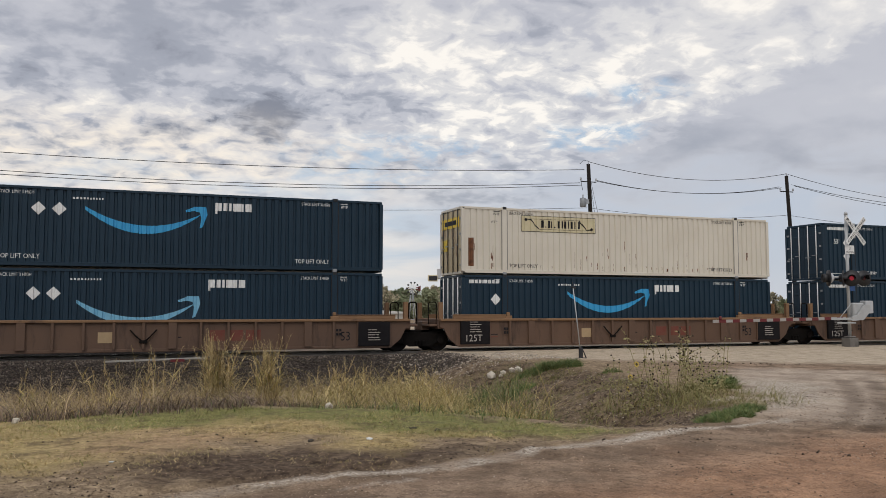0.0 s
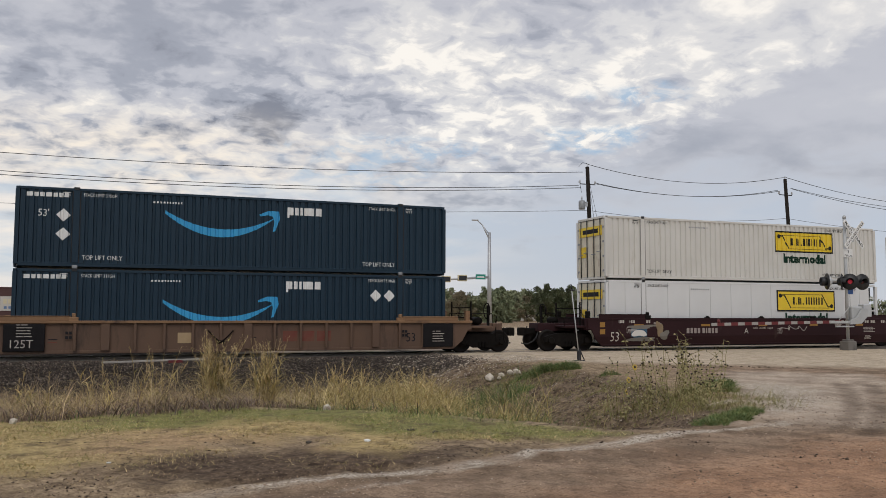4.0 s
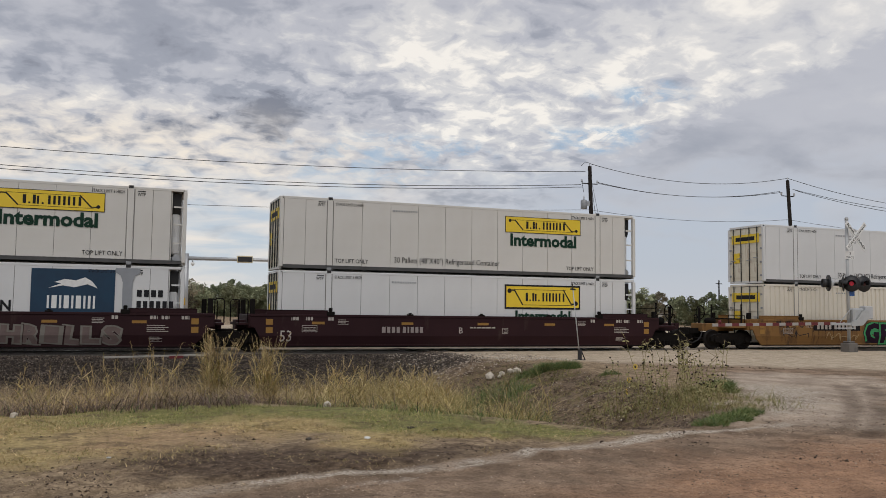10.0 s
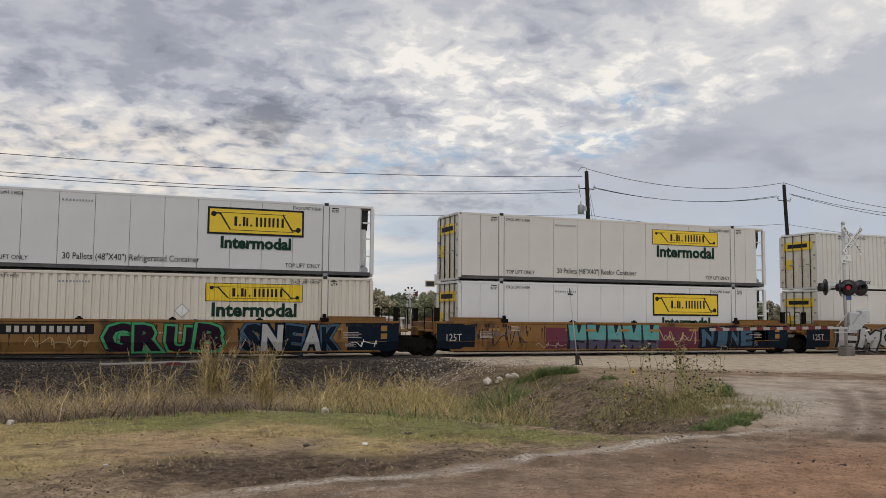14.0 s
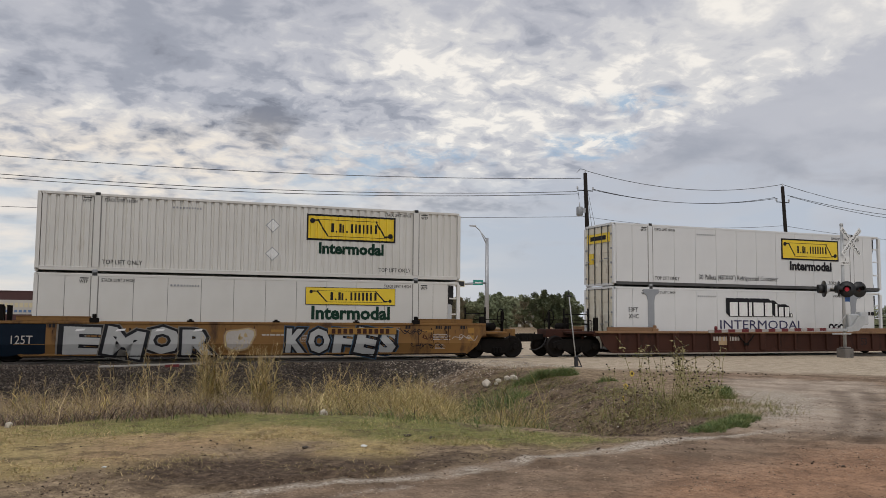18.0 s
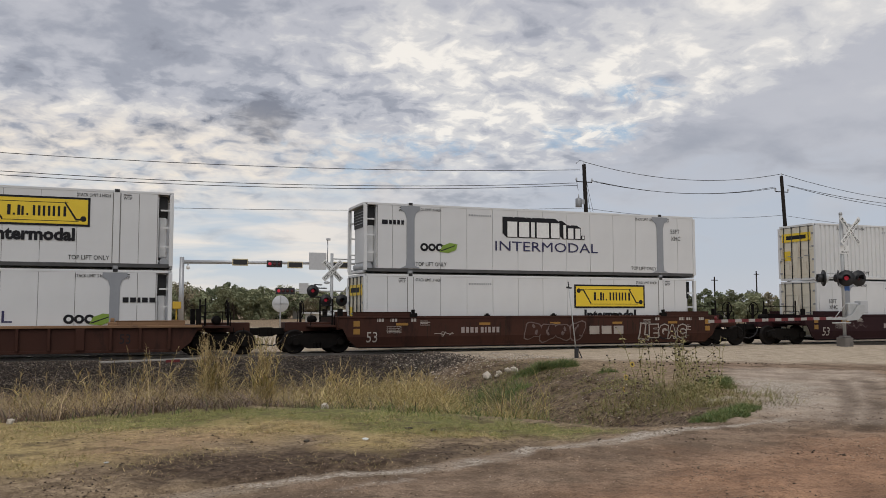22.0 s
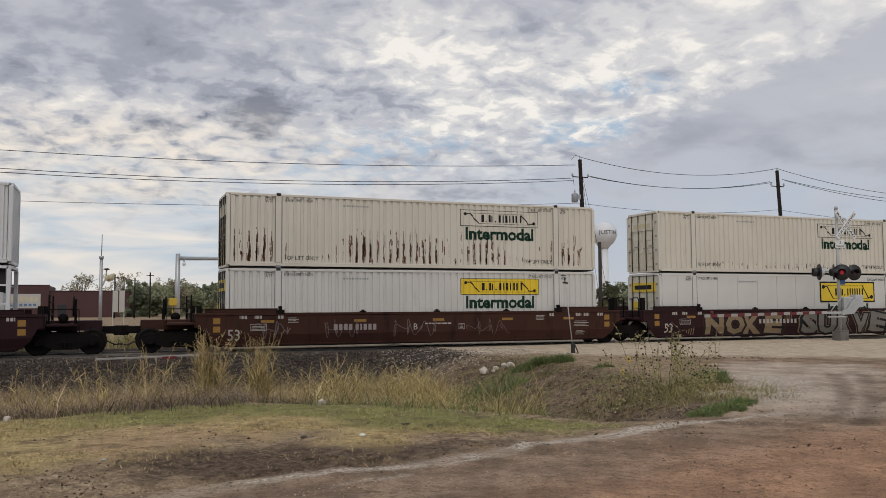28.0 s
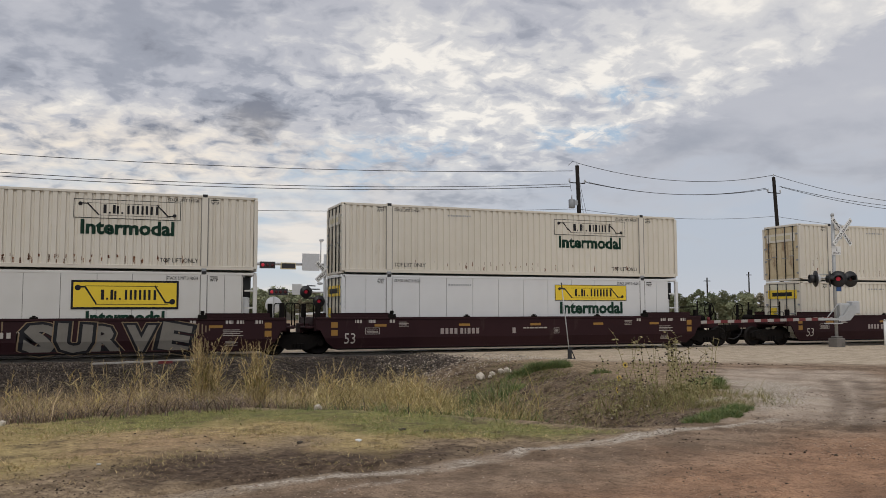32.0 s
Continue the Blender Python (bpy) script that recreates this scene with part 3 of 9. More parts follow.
        for k, (x0, x1) in enumerate(((0.16, POST_A - 0.13), (POST_A + 0.13, POST_B - 0.13), (POST_B + 0.13, CON_L - 0.16))):
            part_of(("wave", k), "side_panel", lambda: wave_panel(x0, x1, 0.2, CON_H - 0.10, 0.022), paint, root)
        part_of("farwave", "far_side_panel", lambda: wave_panel(0.14, CON_L - 0.14, 0.2, CON_H - 0.10, CON_W - 0.022, 0.4, out=1), paint, root)
        xe = 0.06 if nose_left else CON_L - 0.06
        part_of("endwall", "end_wall", lambda: boxes((-0.03, 0.14, 0.12, 0.03, CON_W - 0.14, CON_H - 0.12), *[(-0.045, 0.2 + i * 0.33, 0.14, 0.045, 0.34 + i * 0.33, CON_H - 0.14) for i in range(7)]), paint, root, pose(xe, 0, 0))
    part_of("roof", "roof", lambda: boxes((0.1, 0.08, CON_H - 0.05, CON_L - 0.1, CON_W - 0.08, CON_H - 0.015)), paint, root)
    part_of("floor", "floor_deck", lambda: boxes((0.1, 0.1, 0.08, CON_L - 0.1, CON_W - 0.1, 0.15)), "grey_steel", root)
    # doors
    dm = pose(0, 0, 0) if not nose_left else pose(CON_L, CON_W, 0, 0, 0, 180)
    for k in range(2):
        door = part_of("door", "door", lambda: boxes((0.03, 0.0, 0.14, 0.08, 1.14, CON_H - 0.14), *[(0.015, 0.10, 0.3 + j * 0.62, 0.05, 1.04, 0.42 + j * 0.62) for j in range(4)], bevel=0.006), door_paint, root,
                       dm @ pose(0, 0.148 + k * 1.155, 0))
        for j in range(2):
            part_of("lockrod", "lock_rod", lambda: rods(((0, 0, 0.1), (0, 0, CON_H - 0.1), 0.026), n=6), "white_ink" if paint == "navy_paint" else "black", door, pose(-0.005, 0.3 + 0.55 * j, 0))
            part_of("handle", "handle", lambda: boxes((-0.03, 0, 1.25, 0.0, 0.34, 1.29), bevel=0.006), "grey_steel", door, pose(-0.002, 0.25 + 0.45 * j, -0.1 * j))
        for j in range(4):
            part_of("hinge", "hinge", lambda: boxes((-0.02, -0.04, 0, 0.02, 0.12, 0.09), bevel=0.006), "grey_steel", door, pose(0.02, 0.0 if k == 0 else 1.05, 0.35 + 0.66 * j))
    YF = -0.004  # plane of the markings
    ink = "white_ink" if paint == "navy_paint" else "ink"
    # small standard markings
    lettering("STACK LIMIT 3 HIGH", POST_A + 0.22, YF, CON_H - 0.30, 0.17, ink, root, 0.72)
    lettering("STACK LIMIT 3 HIGH", POST_B - 0.22, YF, CON_H - 0.30, 0.17, ink, root, 0.72, "r")
    lettering("WTP", POST_A - 0.22, YF, CON_H - 0.36, 0.17, ink, root, 0.8, "r")
    lettering("WTP", POST_B + 0.22, YF, CON_H - 0.36, 0.17, ink, root, 0.8)
    bars([0.28], POST_A - 0.20, YF, CON_H - 0.20, 0.03, ink, root, anchor="r")
    bars([0.28], POST_B + 0.22, YF, CON_H - 0.20, 0.03, ink, root)
    lettering("TOP LIFT ONLY", POST_A + 0.22, YF, 0.32, 0.23, ink, root, 0.85)
    lettering("TOP LIFT ONLY", POST_B - 0.22, YF, 0.32, 0.23, ink, root, 0.85, "r")
    bars([0.07] * 4 + [0.05] * 6, POST_A + 2.6, YF, CON_H - 0.42, 0.07, "grey_steel" if ink == "ink" else ink, root, 0.7)
    # the firm's sign: a coloured board with a plain bar where its name stands
    if sign:
        kind, sx, sz, sw, sh = sign
        face = {"border": "yellow_sign", "plain": "yellow_sign", "pale": "pale_sign", "clear": paint}[kind]
        board = part_of(("board", sw, sh), "sign_board", lambda: boxes((0, -0.004, 0, sw, 0.012, sh)), "ink", root, pose(sx, -0.006, sz))
        e = 0.075 if kind == "border" else 0.022
        part_of(("face", sw, sh, e), "sign_face", lambda: boxes((e, -0.008, e, sw - e, -0.0045, sh - e)), face, board)
        hh = min(0.36, sh * 0.46)
        z0 = (sh - hh) / 2
        at = sw * 0.27
        for w_, gap_, low_ in ((0.10, 0.07, 1), (0.06, 0.07, 0.2), (0.09, 0.03, 1), (0.07, 0.08, 0.9), (0.06, 0.13, 0.2), (0.075, 0.08, 1), (0.075, 0.07, 1), (0.075, 0.08, 1), (0.075, 0.07, 1), (0.075, 0.08, 1), (0.075, 0.10, 1), (0.085, 0, 1)):
            w_, gap_ = w_ * sw / 3.45, gap_ * sw / 3.45
            part_of(("namebar", round(w_, 3), round(hh * low_, 3)), "name_bar", lambda: boxes((0, -0.012, 0, w_, -0.0085, hh * low_)), "ink", board, pose(at, 0, z0))
            at += w_ + gap_
        for s in (0, 1):  # scroll shape at each end of the board
            def scroll():
                a = lambda u, v: ((u if not s else sw - u), (v if not s else sh - v))
                pts = [(0.05 * sw, 0.80 * sh), (0.13 * sw, 0.80 * sh), (0.235 * sw, 0.20 * sh), (0.225 * sw, 0.16 * sh), (0.12 * sw, 0.74 * sh), (0.05 * sw, 0.74 * sh)]
                return slab(bmesh.new(), [a(*p) for p in pts], -0.0115, -0.0085)
            part_of(("scroll", sw, sh, s), "scroll_mark", scroll, "ink", board)
            part_of(("curl", sw, sh, s), "scroll_curl", lambda: lathe(bmesh.new(), [(0.0, -0.011), (0.085 * sh, -0.011), (0.1 * sh, -0.0085)], 10, ((0.06 * sw, 0, 0.74 * sh) if not s else (0.94 * sw, 0, 0.26 * sh)), "Y"), "ink", board)
            part_of(("hair", sw, sh, s), "scroll_line", lambda: boxes((sw * 0.12, -0.0105, sh * 0.79, sw * 0.8, -0.0085, sh * 0.81) if not s else (sw * 0.22, -0.0105, sh * 0.16, sw * 0.9, -0.0085, sh * 0.18)), "ink", board)
        if word:
            me, tw = text_mesh("Intermodal", 0.60)
            want, tz, th = (2.70, -0.50, 0.60) if kind == "border" else (3.25, -0.55, 0.70)
            me, tw = text_mesh("Intermodal", th, 1.0, 0.026)
            lettering("Intermodal", sx + sw / 2, YF - 0.004, sz + tz, th, word, root, want / tw, "c", 0.026)
        # board on the doors
        dboard = part_of(("doorboard", kind == "clear"), "door_board", lambda: boxes((-0.006, 0.32, 2.02, 0.012, 2.28, 2.46)), "yellow_sign" if kind != "clear" else paint, root, dm)
        part_of("doorbar", "name_bar", lambda: boxes((-0.010, 0.62, 2.14, -0.0065, 1.98, 2.34)), "ink" if kind != "clear" else "pale_sign", dboard)
        if kind != "clear":
            part_of("doornote", "door_notice", lambda: boxes((-0.004, 1.72, 1.05, 0.02, 2.12, 1.55)), "yellow_sign", root, dm)
    for e in extra:
        e(root, YF, paint)
    if not smooth:
        bends = rib_breaks()
        bx, bd = [b[0] for b in bends], [b[1] for b in bends]
        lay_on(root, PAINTED, "x", bx, lambda c: 0.0195 + float(np.interp(c.x, bx, bd)) if any(a - 0.02 < c.x < b + 0.02 for a, b in WAVES) else 0.0)
    root.matrix_basis = pose(at_x, TRACK_Y - CON_W / 2, at_z)
    return root


# liveries
def smile(x0, z0, s, mat, lift=0.0):
    """Curved arrow under the firm's name, and the name itself as a bar."""
    def make(root, y, paint):
        def arc():
            bm = bmesh.new()
            up, lo = [], []
            for i in range(25):
                u = i / 24
                x = 4.3 * u
                base = 0.26 + 0.72 * (2 * (u - 0.52)) ** 2
                th = 0.30 * math.sin(math.pi * min(1, 0.08 + u * 0.92)) ** 0.8 + 0.03
                up.append((x, base + th * 0.5))
                lo.append((x, base - th * 0.5))
            slab(bm, [(x * s, z * s) for x, z in up[::-1] + lo], -0.002, 0.002)
            return bm
        part_of(("smile", s), "curved_arrow", arc, mat, root, pose(x0, y, z0))
        head = [(3.72, 1.10), (4.10, 1.26), (4.52, 1.26), (4.58, 0.95), (4.40, 0.44), (4.28, 0.38), (4.34, 0.80), (4.28, 1.03), (4.08, 1.08), (3.74, 1.02)]
        part_of(("smilehead", s), "arrow_head", lambda: slab(bmesh.new(), [(x * s, z * s) for x, z in head][::-1], -0.002, 0.002), mat, root, pose(x0, y - 0.001, z0))
        # the name as plain bars
        bars([0.24, 0.15, 0.09, 0.40, 0.24], x0 + 4.88 * s, y, z0 + 1.13 * s + lift, 0.30, "white_ink", root, 0.2, "name_bar")
        bars([0.08], x0 + 4.88 * s, y, z0 + 1.13 * s - 0.12 + lift, 0.12, "white_ink", root, name="name_bar")
    return make


def diamonds(places):
    def make(root, y, paint):
        for x, z in places:
            if paint != "navy_paint":
                part_of("diamondedge", "placard", lambda: slab(bmesh.new(), [(-0.275, 0), (0, -0.275), (0.275, 0), (0, 0.275)], -0.001, 0.004), "grey_steel", root, pose(x, y - 0.001, z))
            part_of("diamond", "placard", lambda: slab(bmesh.new(), [(-0.24, 0), (0, -0.24), (0.24, 0), (0, 0.24)], -0.004, 0.004), "white_ink", root, pose(x, y - 0.002, z))
    return make


def words(txt, x, z, size, mat="ink", squeeze=0.9, anchor="l", bold=0.0):
    return lambda root, y, paint: lettering(txt, x, y, z, size, mat, root, squeeze, anchor, bold)


def marks(ws, x, z, h, mat="ink", gap=0.3):
    return lambda root, y, paint: bars(ws, x, y, z, h, mat, root, gap)


def panel(x0, x1, z0, z1, mat, name="livery_panel"):
    return lambda root, y, paint: part(name, boxes((x0, y - 0.0005, z0, x1, y + 0.003, z1)), mat, root)


def crest(x, z, s):
    """Running-animal mark, drawn as a plain streak, over a bar."""
    def make(root, y, paint):
        pts = [(0, 0), (0.5, 0.10), (0.9, 0.04), (1.35, 0.16), (1.7, 0.02), (1.5, 0.28), (1.25, 0.42), (0.95, 0.30), (0.55, 0.34), (0.2, 0.22), (0.45, 0.18)]
        part("crest_mark", slab(bmesh.new(), [(x + a * s, z + 0.75 * s + b * s) for a, b in pts][::-1][::-1], y - 0.006, y - 0.002), "white_ink", root)
        bars([0.07, 0.17, 0.07, 0.17, 0.07, 0.17, 0.07, 0.09, 0.07], x - 0.02, y - 0.004, z, 0.48 * s, "white_ink", root, 0.17, "name_bar")
    return make


def block_name(x, z, w):
    """The carrier's name as slanted solid bars with a deep shadow, its line below in letters."""
    def make(root, y, paint):
        at = x
        for k, (ww, hh) in enumerate(((0.46, 0.66), (0.48, 0.66), (0.17, 0.66), (0.60, 0.66), (0.42, 0.66), (0.13, 0.60), (0.27, 0.46), (0.25, 0.46), (0.09, 0.12))):
            z0 = z + 0.05
            side = [(at - 0.03, z0 - 0.03), (at + ww + 0.03, z0 - 0.03), (at + ww + 0.03, z0 + hh + 0.03), (at + ww - 0.20, z0 + hh + 0.30 * min(1, hh)), (at - 0.23, z0 + hh + 0.30 * min(1, hh)), (at - 0.23, z0 + 0.24 * min(1, hh))]
            part("name_shadow", slab(bmesh.new(), side[::-1], y - 0.001 - 0.0004 * (k % 2), y + 0.003), "ink", root)
            part("name_bar", boxes((at, y - 0.006, z0, at + ww, y - 0.002, z0 + hh)), "white_ink", root)
            at += (ww + 0.10) * w / 3.75 + (0.10 if k == 4 else 0)
        me, tw = text_mesh("INTERMODAL", 0.60, 1.0, 0.0)
        lettering("INTERMODAL", x + w * 0.51, y, z - 0.56, 0.60, "purple_ink", root, w * 1.36 / tw, "c", 0.0)
    return make


def hourglass(root, y, paint):
    """Flared grey stiffeners round the lifting posts."""
    for px_ in (POST_A, POST_B):
        o = [(-0.42, 0.22), (-0.2, 0.32), (-0.17, 0.6), (-0.17, 2.25), (-0.24, 2.5), (-0.42, 2.62), (-0.42, 2.78), (0.42, 2.78), (0.42, 2.62), (0.24, 2.5), (0.17, 2.25), (0.17, 0.6), (0.2, 0.32), (0.42, 0.22)]
        part_of("hour", "post_gusset", lambda: slab(bmesh.new(), o[::-1], -0.016, 0.03), "blue_grey", root, pose(px_, 0, 0))


def leaf_mark(x, z):
    def make(root, y, paint):
        for k, r in enumerate((0.17, 0.16, 0.17)):
            cx = x + 0.18 + 0.34 * k
            ring = lambda rr, n=14: [(cx + rr * 1.05 * math.cos(2 * math.pi * j / n), z + 0.2 + rr * math.sin(2 * math.pi * j / n)) for j in range(n)]
            part("eco_mark", slab(bmesh.new(), ring(r)[::-1], y - 0.002, y + 0.002), "ink", root)
            part("eco_gap", slab(bmesh.new(), ring(r * 0.45)[::-1], y - 0.0035, y - 0.0022), paint, root)
        part("eco_leaf", slab(bmesh.new(), [(x + a, z + b) for a, b in ((0.85, 0.02), (1.25, -0.02), (1.6, 0.12), (1.66, 0.36), (1.3, 0.40), (0.98, 0.28))][::-1], y - 0.0055, y - 0.004), "eco_green", root)
        part("eco_stem", slab(bmesh.new(), [(x + a, z + b) for a, b in ((0.9, 0.08), (0.93, 0.04), (1.55, 0.28), (1.54, 0.31))][::-1], y - 0.007, y - 0.0057), "ink", root)
    return make


def rust_runs(seed, n, low=True):
    """Streaks of rust with their own ragged outlines, running down from chips in the paint."""
    def make(root, y, paint):
        rnd = random.Random(seed)
        bm = bmesh.new()
        for i in range(n):
            cx = rnd.choice([0.9, 1.4, 5.2, 5.4, 6.8, 7.3, 8.2, 10.4, 11.0, 14.7]) + rnd.gauss(0, 0.45) if not low else rnd.uniform(3.0, 13.5)
            cx = min(max(round(cx / 0.285) * 0.285 + rnd.gauss(0, 0.03), 0.3), CON_L - 0.3)
            top = rnd.uniform(0.5, 1.7) * rnd.uniform(0.6, 1.0) if not low else rnd.uniform(0.35, 0.6)
            ln = min(rnd.uniform(0.06, 0.75) * rnd.uniform(0.4, 1.0), top - 0.24) if not low else rnd.uniform(0.05, 0.2)
            w = rnd.uniform(0.012, 0.055)
            k = rnd.randint(3, 6)
            left, right = [], []
            for j in range(k + 1):
                zz = top - ln * j / k
                left.append((cx - w * rnd.uniform(0.15, 0.6), zz))
                right.append((cx + w * rnd.uniform(0.15, 0.6), zz))
            pts = left + right[::-1]
            slab(bm, pts, y + 0.002, y + 0.010)
        tagged(part("rust_staining", bm, "rust", root, "brown rust streaks running down the ribs"), kind="stuff")
    if not low:
        RUSTY.append(make)
    return make


M["rail_dark"] = material("rail_dark", (0.055, 0.055, 0.055), 0.6, col2=(0.10, 0.10, 0.10), scale=2)
M["seam"] = material("seam", (0.22, 0.21, 0.195), 0.7, scale=3)
M["rust"] = material("rust", RUST, 0.85, col2=(0.085, 0.034, 0.018), scale=5, amount=0.9, bump=0.3)
NAVY = [smile(5.0, 1.2, 0.93, "smile_blue"), marks([0.2, 0.14, 0.14, 0.2, 0.14, 0.14, 0.14], 0.35, CON_H - 0.36, 0.15, "white_ink")]
NAVY_LOW = [smile(5.0, 0.80, 0.93, "smile_blue", 0.42), NAVY[1]]
NAVY_OLD = [smile(4.8, 0.75, 0.93, "smile_worn", 0.45), marks([0.2, 0.14, 0.14, 0.2], 0.35, CON_H - 0.36, 0.15, "white_ink")]
PALLETS = words("30 Pallets (48\"X40\") Refrigerated Container", 4.65, 0.40, 0.33, "ink", 0.80)
SIGN = lambda kind: (kind, 9.62, 1.50, 3.66, 1.04) if kind == "border" else (kind, 9.62, 1.87, 3.68, 0.69)

